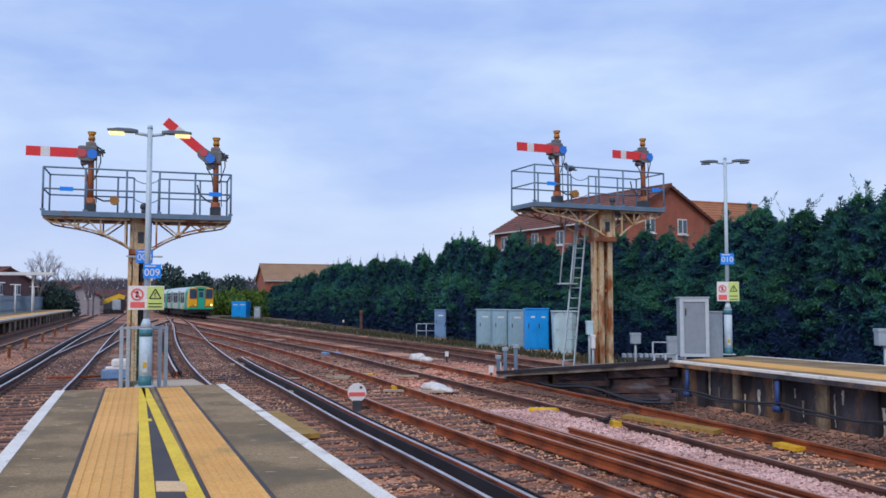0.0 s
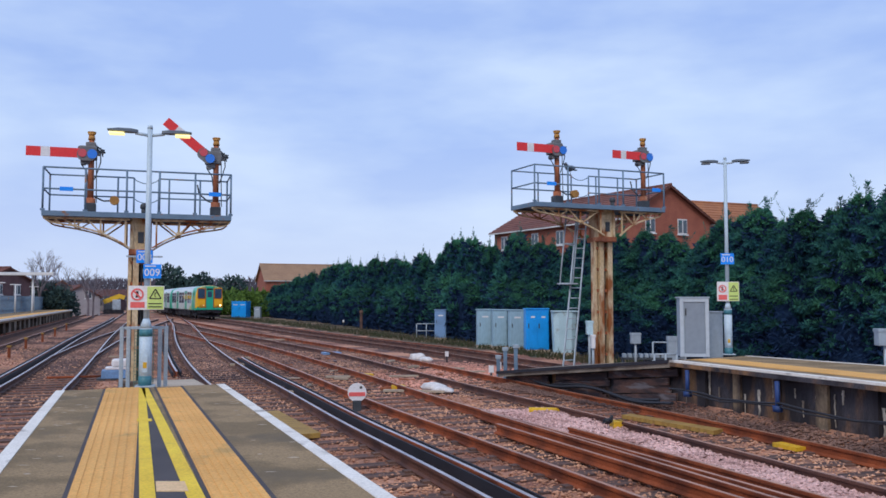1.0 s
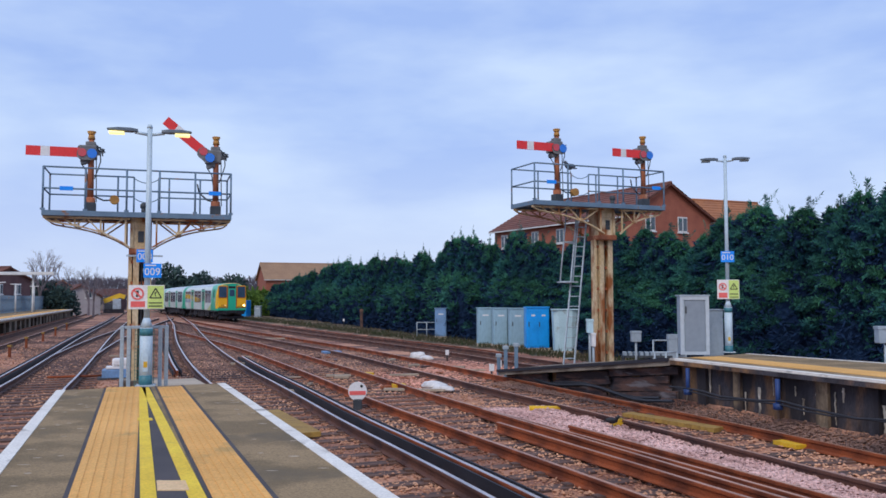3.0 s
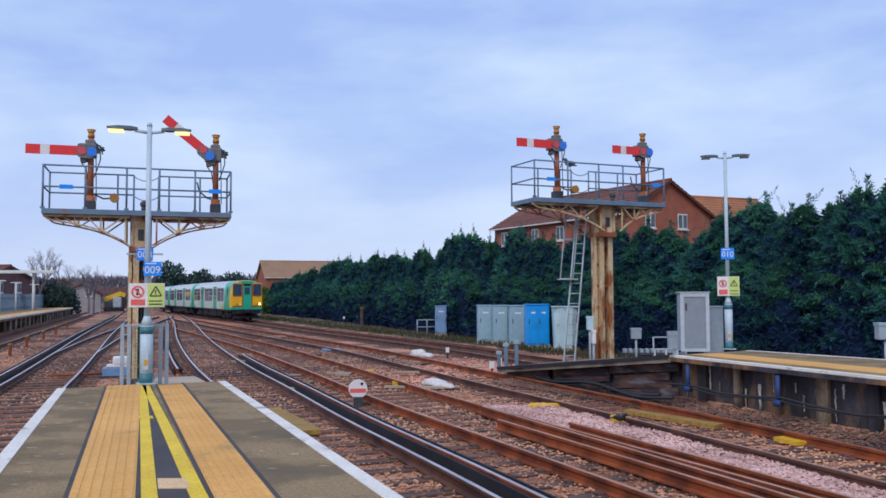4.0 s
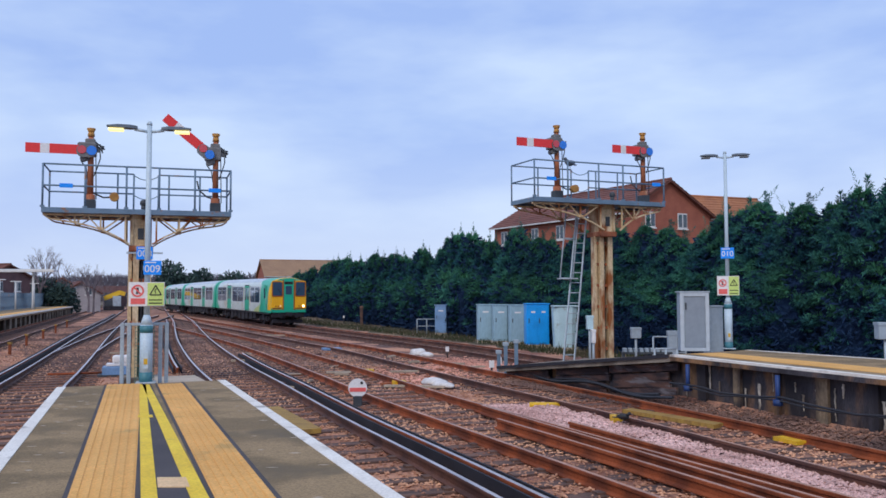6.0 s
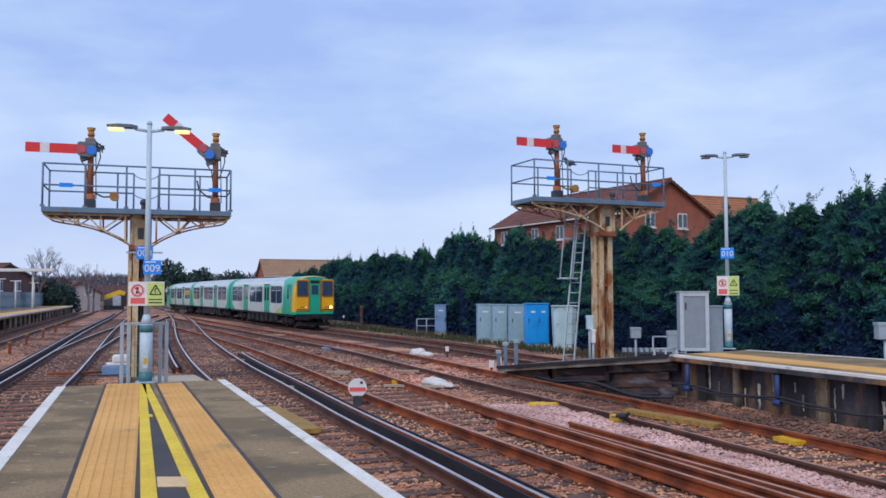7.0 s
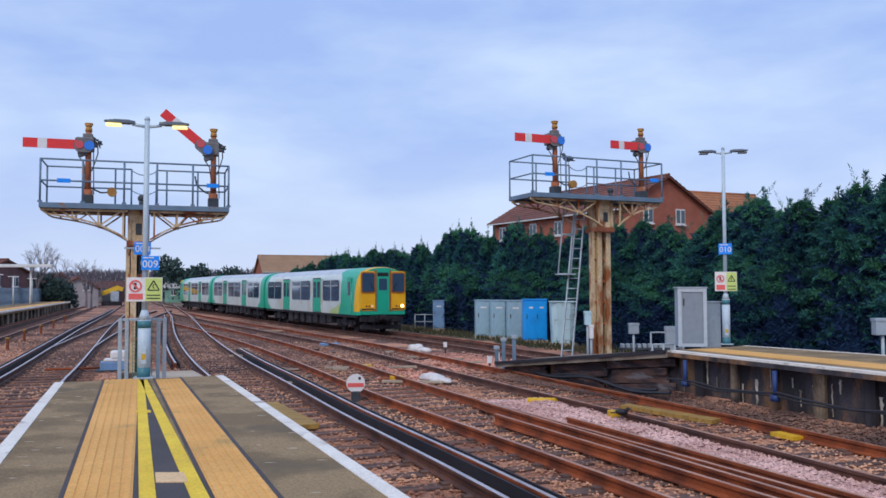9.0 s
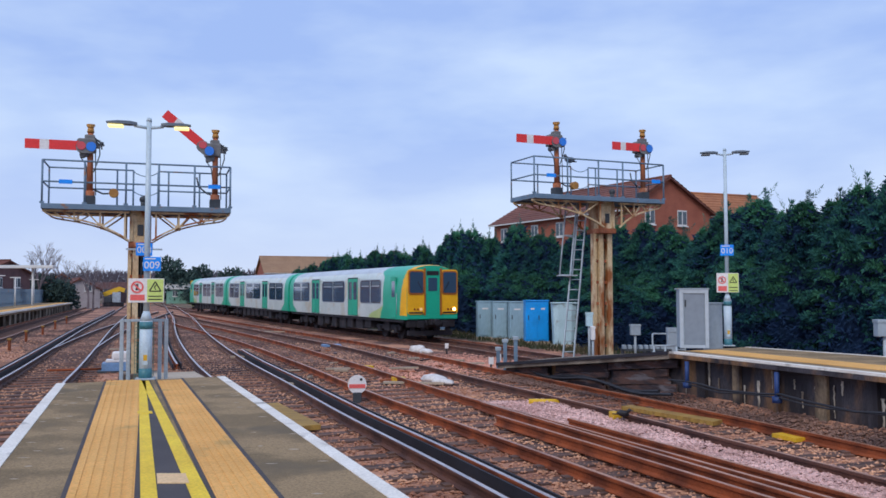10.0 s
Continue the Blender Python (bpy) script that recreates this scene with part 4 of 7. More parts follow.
    bm = tube(B(), turn @ Vector((-0.22, -0.034, 0.0)), turn @ Vector((-0.22, -0.048, 0.0)), 0.10, 20)
    part("red_lens", bm, M_RED_GLASS, a)
    # pull rod and cable
    bm = tube(B(), (x + 0.12, y - 0.08, pz - 0.1), (x + 0.14, y - 0.08, z + 0.3), 0.012, 6)
    c = [Vector((x - 0.24, y, pz - 0.05)), Vector((x - 0.22, y, pz - 0.25)), Vector((x - 0.1, y, pz - 0.42)), Vector((x - 0.06, y, pz - 0.7))]
    for u, v in zip(c[:-1], c[1:]):
        tube(bm, u, v, 0.014, 6)
    part("pull_rod", bm, M_IRON, p)
    return p


def build_gantry(m, length, depth, deck, rail, post_x, posts, label, arch_drop, front, base_z):
    """A bracket signal: local x runs along the deck, y away from the front."""
    g = thing("signal_gantry", m, label, "signal gantry", "bracket signals")
    L, D = length, depth
    for k in range(int(L / 0.25)):
        part("deck_plate", box(B(), (k * 0.25 + 0.01, 0.062, deck - 0.03), (k * 0.25 + 0.24, D - 0.062, deck)), M_STEEL, g)
    for y0 in (0, D - 0.06):
        part("edge_beam", box(B(), (-0.02, y0, deck - 0.095), (L + 0.02, y0 + 0.06, deck + 0.03), bevel=0.008), M_STEEL, g)
    for x0 in (-0.02, L - 0.04):
        part("edge_beam", box(B(), (x0, 0.061, deck - 0.09), (x0 + 0.06, D - 0.061, deck + 0.025)), M_STEEL, g)
    h = rail - deck
    mid_z = deck + h * 0.52
    # hand rails: one run along the front, a run with a chained gap at the back for the ladder
    for x in front:
        part("upright", tube(B(), (x * L, 0.03, deck), (x * L, 0.03, rail), 0.024, 8), M_STEEL, g)
        part("foot_flange", box(B(), (x * L - 0.05, 0.005, deck + 0.03), (x * L + 0.05, 0.055, deck + 0.075)), M_STEEL, g)
    back, gap = (0.0, 0.20, 0.37, 0.46, 0.60, 0.66, 0.84, 1.0), (0.46, 0.60)
    for x in back:
        part("upright", tube(B(), (x * L, D - 0.03, deck), (x * L, D - 0.03, rail), 0.022, 8), M_STEEL, g)
    for z in (rail, mid_z):
        part("hand_rail", tube(B(), (0, 0.03, z), (L, 0.03, z), 0.021, 8), M_STEEL, g)
        part("hand_rail", tube(B(), (0, D - 0.03, z), (gap[0] * L, D - 0.03, z), 0.02, 8), M_STEEL, g)
        part("hand_rail", tube(B(), (gap[1] * L, D - 0.03, z), (L, D - 0.03, z), 0.02, 8), M_STEEL, g)
        for x in (0, L):
            part("hand_rail", tube(B(), (x, 0.03, z), (x, D - 0.03, z), 0.02, 8), M_STEEL, g)
        bm = B()
        hang = [Vector((L * (gap[0] + (gap[1] - gap[0]) * k / 8), D - 0.03, z - 0.03 - 0.11 * (1 - (k / 4 - 1) ** 2))) for k in range(9)]
        for u, v in zip(hang[:-1], hang[1:]):
            tube(bm, u, v, 0.012, 5)
        part("gap_chain", bm, M_STEEL, g)
    # arched brackets with their struts
    low = deck - 0.10
    for y0 in (0.16, D - 0.16):
        for s, x_end in ((-1, 0.0), (1, L)):
            x_in = post_x + s * 0.26
            chord = lambda u: Vector((x_end + (x_in - x_end) * u, y0, low - 0.12 * (1 - math.exp(-25 * u)) - 0.2 * u - (arch_drop - 0.24) * u ** 3))
            us = [0, 0.02, 0.045, 0.08] + [0.08 + 0.092 * k for k in range(1, 11)]
            bm = B()
            for u, v in zip(us[:-1], us[1:]):
                bar(bm, chord(u), chord(v), 0.06, 0.036)
            box(bm, (min(x_end, x_in), y0 - 0.04, low - 0.05), (max(x_end, x_in), y0 + 0.04, low - 0.002))
            br = part("bracket", bm, M_CREAM_RUST, g)
            up = lambda u: Vector((x_end + (x_in - x_end) * u, y0, low - 0.03))
            for p, q, w in ((up(0.36), chord(0.36), 0.045), (up(0.66), chord(0.66), 0.05), (up(0.95), chord(0.95), 0.05), (up(0.22), chord(0.36), 0.035),
                            (up(0.50), chord(0.36), 0.035), (up(0.50), chord(0.66), 0.04), (up(0.92), chord(0.68), 0.045), (up(0.12), chord(0.2), 0.035)):
                part("strut", bar(B(), p, q, w * 0.8, w * 0.8), M_CREAM_RUST, br)
            plate_bm = box(B(), (chord(0.66).x - 0.06, y0 - 0.045, chord(0.66).z - 0.02), (chord(0.66).x + 0.06, y0 - 0.028, chord(0.66).z + 0.06), bevel=0.01)
            part("gusset", plate_bm, M_CREAM_RUST, br)
    # the built-up column
    cap = deck - 0.22 - arch_drop
    part("column_head", box(B(), (post_x - 0.24, D / 2 - 0.3, cap - 0.06), (post_x + 0.24, D / 2 + 0.3, deck - 0.035), bevel=0.02), M_CREAM_RUST, g)
    part("column_collar", box(B(), (post_x - 0.28, D / 2 - 0.34, cap - 0.12), (post_x + 0.28, D / 2 + 0.34, cap + 0.02), bevel=0.02), M_POST_RUST, g)
    mid = D / 2
    for x, w, dy in ((post_x - 0.25, 0.026, 0.05), (post_x - 0.11, 0.05, -0.05), (post_x + 0.17, 0.058, -0.05)):
        bm = box(B(), (x - w, mid + dy - 0.1, base_z), (x + w, mid + dy + 0.1, cap - 0.1), bevel=0.01)
        box(bm, (x - w - 0.018, mid + dy - 0.12, base_z), (x + w + 0.018, mid + dy - 0.085, cap - 0.1), bevel=0.006)
        part("column", bm, M_CREAM_RUST, g)
    # dark plate behind the members, its colour standing in for shade in their gaps
    part("column_web", box(B(), (post_x - 0.24, mid + 0.13, base_z), (post_x + 0.2, mid + 0.15, cap - 0.1)), M_IRON, g)
    for k in range(6):
        z = base_z + 0.3 + k * (cap - base_z - 0.6) / 5
        part("tie_plate", box(B(), (post_x - 0.24, mid - 0.07, z - 0.04), (post_x + 0.22, mid + 0.07, z + 0.04)), M_POST_RUST, g)
    # no hole is cut: a dark plate on the head stands for the shaded slot
    part("head_slot", box(B(), (post_x - 0.075, mid - 0.315, cap + 0.17), (post_x + 0.065, mid - 0.302, deck - 0.40)), M_IRON, g)
    for x in (post_x - 0.215, post_x + 0.185):
        part("head_flange", box(B(), (x - 0.04, mid - 0.345, cap + 0.02), (x + 0.04, mid - 0.302, deck - 0.135), bevel=0.008), M_CREAM_RUST, g)
    part("head_panel", box(B(), (post_x - 0.17, mid - 0.325, deck - 0.33), (post_x + 0.14, mid - 0.304, deck - 0.18), bevel=0.006), M_CREAM_RUST, g)
    part("conduit", tube(B(), (post_x + 0.02, mid - 0.06, base_z), (post_x + 0.02, mid - 0.06, cap - 0.1), 0.02, 8), M_IRON, g)
    part("base_block", box(B(), (post_x - 0.45, mid - 0.45, -0.35), (post_x + 0.45, mid + 0.45, base_z + 0.02), bevel=0.03), M_CONCRETE, g)
    for x, top, arm, tilt, pivot in posts:
        build_post(g, x, mid, deck, top, arm, tilt, pivot)
        x0 = 0.36 if x < L / 2 else x - 0.2
        part("label_plate", box(B(), (x0, -0.012, mid_z - 0.05), (x0 + 0.29, 0.003, mid_z + 0.05), bevel=0.004), M_BLUE_SIGN, g)
    # round backlight case and a small bell on the deck
    part("round_case", tube(B(), (posts[0][0] + 0.55, mid - 0.1, deck + 0.38), (posts[0][0] + 0.55, mid + 0.05, deck + 0.38), 0.11, 16), M_FINIAL, g)
    bm = tube(B(), (post_x + 0.05, 0.2, deck), (post_x + 0.05, 0.2, deck + 0.16), 0.06, 10)
    ball(bm, (post_x + 0.05, 0.2, deck + 0.2), 0.09)
    part("horn", bm, M_IRON, g)
    c = [Vector((posts[0][0], mid, deck + 0.5)), Vector((posts[0][0] + 0.3, mid, deck + 0.36)), Vector((posts[0][0] + 0.55, mid, deck + 0.38))]
    c2 = [Vector((posts[-1][0] - 0.45, mid, deck + 0.85)), Vector((posts[-1][0] - 0.40, mid, deck + 0.62)), Vector((posts[-1][0] - 0.2, mid, deck + 0.45)),
          Vector((posts[-1][0], mid, deck + 0.4))]
    for run in (c, c2):
        bm = B()
        for u, v in zip(run[:-1], run[1:]):
            tube(bm, u, v, 0.02, 6)
        part("cable", bm, M_IRON, g)
    return g


def frame_pose(p0, p1):
    """Pose at p0 in plan with local x towards p1."""
    d = Vector(p1) - Vector(p0)
    return Matrix.Translation((p0[0], p0[1], 0)) @ Matrix.Rotation(math.atan2(d.y, d.x), 4, "Z")


GL = frame_pose((-9.31, 19.6), (-5.27, 20.95))
build_gantry(GL, 4.26, 1.35, 4.29, 5.34, 2.17, [(0.98, 6.34, 1.46, 0, 0.03), (3.93, 6.37, 1.40, 39, -0.15)],
             "two-arm semaphore gantry, one red arm raised, cream rusty column", 0.62, (0, 0.215, 0.43, 0.605, 0.80, 1), 0.25)
GR = frame_pose((2.46, 22.5), (6.36, 24.2))
build_gantry(GR, 4.25, 1.35, 4.83, 5.86, 2.55, [(1.09, 6.97, 1.44, 0, 0.08), (4.02, 6.97, 1.27, 0, 0.09)],
             "two-arm semaphore gantry with level arms, ladder and rust-streaked column", 0.62, (0, 0.245, 0.48, 0.67, 1), 0.4)


def build_ladder():
    g = thing("access_ladder", Matrix.Identity(4), "steel access ladder leaning up to the signal deck", "ladder")
    foot, top = Vector((3.33, 22.9, 0.05)), Vector((3.98, 24.1, 4.8))
    side = Vector((0.31, 0.12, 0)) * 0.5
    for s in (-1, 1):
        part("stringer", bar(B(), foot + side * s, top + side * s, 0.03, 0.06), M_GALV, g)
    for k in range(1, 17):
        p = foot.lerp(top, k / 17)
        part("rung", tube(B(), p - side, p + side, 0.014, 6), M_GALV, g)
    # upper hand rails and rest landing
    off = Vector((-0.28, -0.12, 0.05))
    for s in (-1, 1):
        a, b = foot.lerp(top, 0.545) + side * s * 1.2 + off, foot.lerp(top, 0.98) + side * s * 1.2 + off
        part("hand_rail", tube(B(), a, b, 0.02, 6), M_GALV, g)
    for k in (0.545, 0.78):
        a = foot.lerp(top, k)
        part("hoop", tube(tube(B(), a - side * 1.2 + off, a + side * 1.2 + off, 0.018, 6), a - side * 1.2 + off, a - side, 0.018, 6), M_GALV, g)
    part("landing", box(B(), (-0.30, -0.2, -0.015), (0.24, 0.12, 0.015), Matrix.Translation(foot.lerp(top, 0.545) + off * 0.8)), M_GALV, g)
    part("foot_slab", box(B(), (foot.x - 0.35, foot.y - 0.3, -0.3), (foot.x + 0.55, foot.y + 0.35, 0.06), bevel=0.02), M_SIGN_WHITE, g)


build_ladder()


# ---- platform lamps ----
def text_part(name, s, size, m, mat, parent, depth=0.004):
    cu = bpy.data.curves.new(name, "FONT")
    cu.body, cu.size, cu.extrude, cu.align_x, cu.align_y = s, size, depth / 2, "CENTER", "CENTER"
    tmp = bpy.data.objects.new(name, cu)
    me = bpy.data.meshes.new_from_object(tmp)
    bpy.data.objects.remove(tmp)
    me.name = name
    me.materials.clear()
    me.materials.append(mat)
    ob = new(name, me)
    ob.parent = parent
    ob.matrix_basis = m
    return ob


UPRIGHT = Matrix.Rotation(math.pi / 2, 4, "X")


def build_warning_sign(parent, z, w, h):
    """Two panels on one plate facing -y, with a pictogram each and bars for the small writing."""
    s = part("warning_sign", box(B(), (-w / 2, -0.085, z - h / 2), (w / 2, -0.075, z + h / 2), bevel=0.003), M_SIGN_WHITE, parent, "white and yellow warning sign")
    part("yellow_panel", box(B(), (0.012, -0.090, z - h / 2 + 0.01), (w / 2 - 0.01, -0.0855, z + h / 2 - 0.01)), M_SIGN_YELLOW, s)
    cx, cz, r = -w / 4, z + h * 0.14, w * 0.155
    bm = B()
    n = 28
    for k in range(n):
        a, b = 2 * math.pi * k / n, 2 * math.pi * (k + 1) / n
        bar(bm, (cx + r * math.cos(a), -0.089, cz + r * math.sin(a)), (cx + r * math.cos(b), -0.089, cz + r * math.sin(b)), 0.006, 0.022)
    bar(bm, (cx - r * 0.7, -0.0885, cz + r * 0.7), (cx + r * 0.7, -0.0885, cz - r * 0.7), 0.006, 0.02)
    part("prohibition_ring", bm, M_SIGN_RED, s)
    bm = B()
    bar(bm, (cx - 0.01, -0.087, cz - r * 0.6), (cx, -0.087, cz + r * 0.15), 0.003, 0.028)
    bar(bm, (cx + 0.03, -0.087, cz - r * 0.6), (cx, -0.087, cz + r * 0.15), 0.003, 0.02)
    bar(bm, (cx, -0.087, cz + r * 0.1), (cx - 0.005, -0.087, cz + r * 0.6), 0.003, 0.035)
    part("pictogram", bm, M_BLACK, s)
    part("text_bar", box(B(), (-w / 2 + 0.03, -0.090, z - h / 2 + 0.03), (-0.02, -0.0855, z - h * 0.17)), M_SIGN_RED, s)
    part("text_bar", box(B(), (0.03, -0.094, z - h / 2 + 0.035), (w / 2 - 0.03, -0.0905, z - h / 2 + 0.05)), M_BLACK, s)
    part("text_bar", box(B(), (0.03, -0.094, z - h * 0.26), (w / 2 - 0.03, -0.0905, z - h * 0.22)), M_BLACK, s)
    bm = B()
    tx, t = w / 4, w * 0.16
    tri = [(tx - t, cz - t * 0.75), (tx + t, cz - t * 0.75), (tx, cz + t)]
    for a, b in zip(tri, tri[1:] + tri[:1]):
        bar(bm, (a[0], -0.0915, a[1]), (b[0], -0.0915, b[1]), 0.004, 0.016)
    bar(bm, (tx + 0.01, -0.0915, cz + t * 0.4), (tx - 0.01, -0.0915, cz), 0.004, 0.014)
    bar(bm, (tx - 0.01, -0.0915, cz), (tx + 0.005, -0.0915, cz - t * 0.5), 0.004, 0.012)
    part("pictogram", bm, M_BLACK, s)
    return s


def build_number_plate(parent, z, x, number, w=0.205, h=0.175):
    s = part("number_plate", box(B(), (x - w / 2, -0.075, z - h / 2), (x + w / 2, -0.062, z + h / 2), bevel=0.003), M_BLUE_SIGN, parent, "blue location plate")
    text_part("number", number, 0.6 * w, Matrix.Translation((x, -0.0775, z - 0.02)) @ UPRIGHT, M_SIGN_WHITE, s)
    part("text_bar", box(B(), (x - w * 0.4, -0.079, z + h * 0.33), (x + w * 0.2, -0.0755, z + h * 0.41)), M_SIGN_WHITE, s)
    return s


def build_lamp(m, height, base_h, arm, lit, number, plate_z, plate_x, sign_z, sign_w, sign_h, label, plate_size):
    """A hinged platform lamp with twin lanterns; local y points away from the viewer's platform."""
    g = thing("platform_lamp", m, label, "platform lamp", "platform lamps")
    bm = tube(B(), (0, 0, 0), (0, 0, base_h), 0.085, 16)
    tube(bm, (0, 0, base_h), (0, 0, base_h + 0.14), 0.085, 16, 0.04)
    part("base_column", bm, M_POLE, g)
    part("teal_band", tube(B(), (0, 0, 0.0), (0, 0, 0.15), 0.088, 16), M_TEAL, g)
    part("teal_band", tube(B(), (0, 0, base_h - 0.11), (0, 0, base_h - 0.01), 0.088, 16), M_TEAL, g)
    part("base_plate", box(B(), (-0.13, -0.13, 0), (0.13, 0.13, 0.02), bevel=0.005), M_GALV, g)
    part("access_door", box(B(), (-0.035, -0.092, 0.2), (0.035, -0.08, 0.42), bevel=0.004), M_POLE, g)
    part("warning_label", box(B(), (-0.025, -0.096, 0.26), (0.025, -0.0925, 0.34)), M_ORANGE, g)
    part("pole", tube(B(), (0, 0, base_h + 0.12), (0, 0, height), 0.042, 14, 0.035), M_POLE, g)
    part("pole_cap", tube(B(), (0, 0, height), (0, 0, height + 0.05), 0.04, 12, 0.03), M_POLE, g)
    for s in (-1, 1):
        bm = tube(B(), (s * 0.03, 0, height - 0.09), (s * arm * 0.35, 0, height - 0.065), 0.022, 8)
        part("arm", bm, M_POLE, g)
        bm = B()
        prof = [(0.28, 0.03, 0.035), (0.45, 0.075, 0.05), (0.75, 0.085, 0.045), (1.0, 0.055, 0.02)]
        rings = []
        for u, hw, hh in prof:
            z = height - 0.055 + 0.02 * u
            rings.append([bm.verts.new((s * arm * u, v * hw, z + w * hh)) for v, w in ((-1, -0.3), (-0.6, 0.6), (0, 0.9), (0.6, 0.6), (1, -0.3), (0, -0.5))])
        for a, b in zip(rings[:-1], rings[1:]):
            for i in range(6):
                bm.faces.new((a[i], a[(i + 1) % 6], b[(i + 1) % 6], b[i]))
        bm.faces.new(rings[0])
        bm.faces.new(rings[-1][::-1])
        bmesh.ops.recalc_face_normals(bm, faces=bm.faces[:])
        ln = part("lantern", bm, M_LUMINAIRE, g)
        part("diffuser", box(B(), (s * arm * 0.60, -0.065, height - 0.10), (s * arm * 0.96, 0.065, height - 0.066), bevel=0.01), M_LIT if lit else M_UNLIT, ln)
    build_number_plate(g, plate_z, plate_x, number, *plate_size)
    build_warning_sign(g, sign_z, sign_w, sign_h)
    for z in (plate_z, sign_z):
        part("clamp", tube(B(), (0, 0, z - 0.03), (0, 0, z + 0.03), 0.06, 12), M_GALV, g)
    return g


face_cam = lambda x, y, turn=0: Matrix.Translation((x, y, 1.05)) @ Matrix.Rotation(math.atan2(y, x) - math.pi / 2 + radians(turn), 4, "Z")
build_lamp(face_cam(-4.10, 11.75, -4), 3.58, 0.80, 0.56, True, "009", 1.585, 0.07, 1.22, 0.47, 0.33, "lit twin-lantern platform lamp with blue plate and warning sign", (0.235, 0.195))
build_lamp(face_cam(6.20, 18.5, 8), 4.27, 0.98, 0.52, False, "010", 2.08, 0.0, 1.37, 0.46, 0.42, "unlit twin-lantern platform lamp with plate and warning sign", (0.28, 0.24))
# plate of the next lamp, clamped to the gantry column
plate_008 = thing("location_plate", Matrix.Translation((-6.95, 19.72, 3.24)) @ Matrix.Rotation(radians(18), 4, "Z"), "blue location plate fixed to the rusty column", "sign")
build_number_plate(plate_008, 0, 0, "008", 0.36, 0.30)
part("mount_bar", box(B(), (-0.4, -0.06, -0.02), (0.4, -0.03, 0.02)), M_GALV, plate_008)
part("mount_arm", box(B(), (-0.05, -0.045, -0.1), (0.05, 0.6, 0.1)), M_GALV, plate_008)
# ---- lineside things ----
M_DOOR_GREY = material("mid_grey_door", (0.25, 0.29, 0.34), 0.5, second=(0.23, 0.265, 0.31), scale=1.2, fine=8, contrast=0.25, bump=0.0)
M_FRAME_GREY = material("pale_grey_frame", (0.50, 0.55, 0.60), 0.5, second=(0.44, 0.49, 0.54), scale=1.2, fine=8, contrast=0.25, bump=0.0)
M_MESH = material("green_mesh_coating", (0.10, 0.22, 0.17), 0.6, second=(0.08, 0.17, 0.13), scale=3, fine=30, contrast=0.4, bump=0.0)
M_CABLE = material("black_cable", (0.03, 0.03, 0.038), 0.6, second=(0.02, 0.02, 0.026), scale=3, fine=30, contrast=0.4, bump=0.1)
M_BLUE_PIPE = material("blue_pipe", (0.02, 0.06, 0.22), 0.6, second=(0.015, 0.045, 0.16), scale=3, fine=30, contrast=0.5, bump=0.1)


def build_fence():
    """Trespass fence round the lamp on the platform end."""
    g = thing("end_fence", Matrix.Translation((-4.12, 11.98, 0)) @ Matrix.Rotation(radians(19), 4, "Z"), "grey steel fence panels with green mesh at the platform end", "fence")
    for x in (-0.375, -0.285, 0.13, 0.215):
        part("post", box(B(), (x - 0.026, -0.03, 0.86), (x + 0.026, 0.03, 1.87), bevel=0.006), M_GALV, g)
        part("foot_plate", box(B(), (x - 0.06, -0.06, 0.86), (x + 0.06, 0.06, 0.90)), M_GALV, g)
    part("top_rail", box(B(), (-0.345, -0.025, 1.83), (0.185, 0.025, 1.87), bevel=0.006), M_GALV, g)
    part("bottom_rail", box(B(), (-0.215, -0.02, 0.95), (0.055, 0.02, 0.99), bevel=0.006), M_GALV, g)
    bm = B()
    for k in range(10):
        x = -0.205 + 0.028 * k
        tube(bm, (x, 0, 0.97), (x, 0, 1.84), 0.004, 4)
    for k in range(18):
        tube(bm, (-0.21, 0.006, 1.0 + 0.05 * k), (0.06, 0.006, 1.0 + 0.05 * k), 0.004, 4)
    part("mesh", bm, M_MESH, g)


build_fence()


def build_relay_cabinet():
    """Tall grey cabinet beside the lamp on the opposite platform, with a smaller one behind it."""
    g = thing("relay_cabinet", Matrix.Translation((5.48, 18.55, 1.0)) @ Matrix.Rotation(radians(-6), 4, "Z"), "pale grey steel relay cabinet with framed door", "cabinet")
    part("body", box(B(), (-0.30, 0, 0), (0.30, 0.45, 1.27), bevel=0.012), M_CAB_GREY, g)
    bm = B()
    for lo, hi in (((-0.31, -0.03, 0.0), (-0.23, 0.0, 1.29)), ((0.23, -0.03, 0.0), (0.31, 0.0, 1.29)), ((-0.23, -0.03, 1.19), (0.23, 0.0, 1.29)), ((-0.23, -0.03, 0.0), (0.23, 0.0, 0.07))):
        box(bm, lo, hi, bevel=0.006)
    part("door_frame", bm, M_FRAME_GREY, g)
    d = part("door", box(B(), (-0.205, -0.012, 0.075), (0.225, -0.001, 1.185), bevel=0.004), M_DOOR_GREY, g, "mid grey door")
    part("handle", box(B(), (-0.20, -0.04, 0.9), (-0.17, -0.013, 1.05), bevel=0.004), M_IRON, d)
    part("roof", box(B(), (-0.33, -0.04, 1.27), (0.33, 0.48, 1.305), bevel=0.006), M_CAB_GREY, g)
    h = thing("relay_cabinet", Matrix.Translation((6.1, 19.15, 0.75)), "small grey steel cabinet beside a taller one", "cabinet")
    part("body", box(B(), (-0.15, 0, 0), (0.2, 0.35, 1.2), bevel=0.012), M_CAB_GREY, h)
    part("roof", box(B(), (-0.17, -0.02, 1.2), (0.22, 0.37, 1.23), bevel=0.006), M_CAB_GREY, h)
    part("leg", box(B(), (-0.15, 0, -0.9), (0.2, 0.35, 0.0)), M_CONCRETE, h)


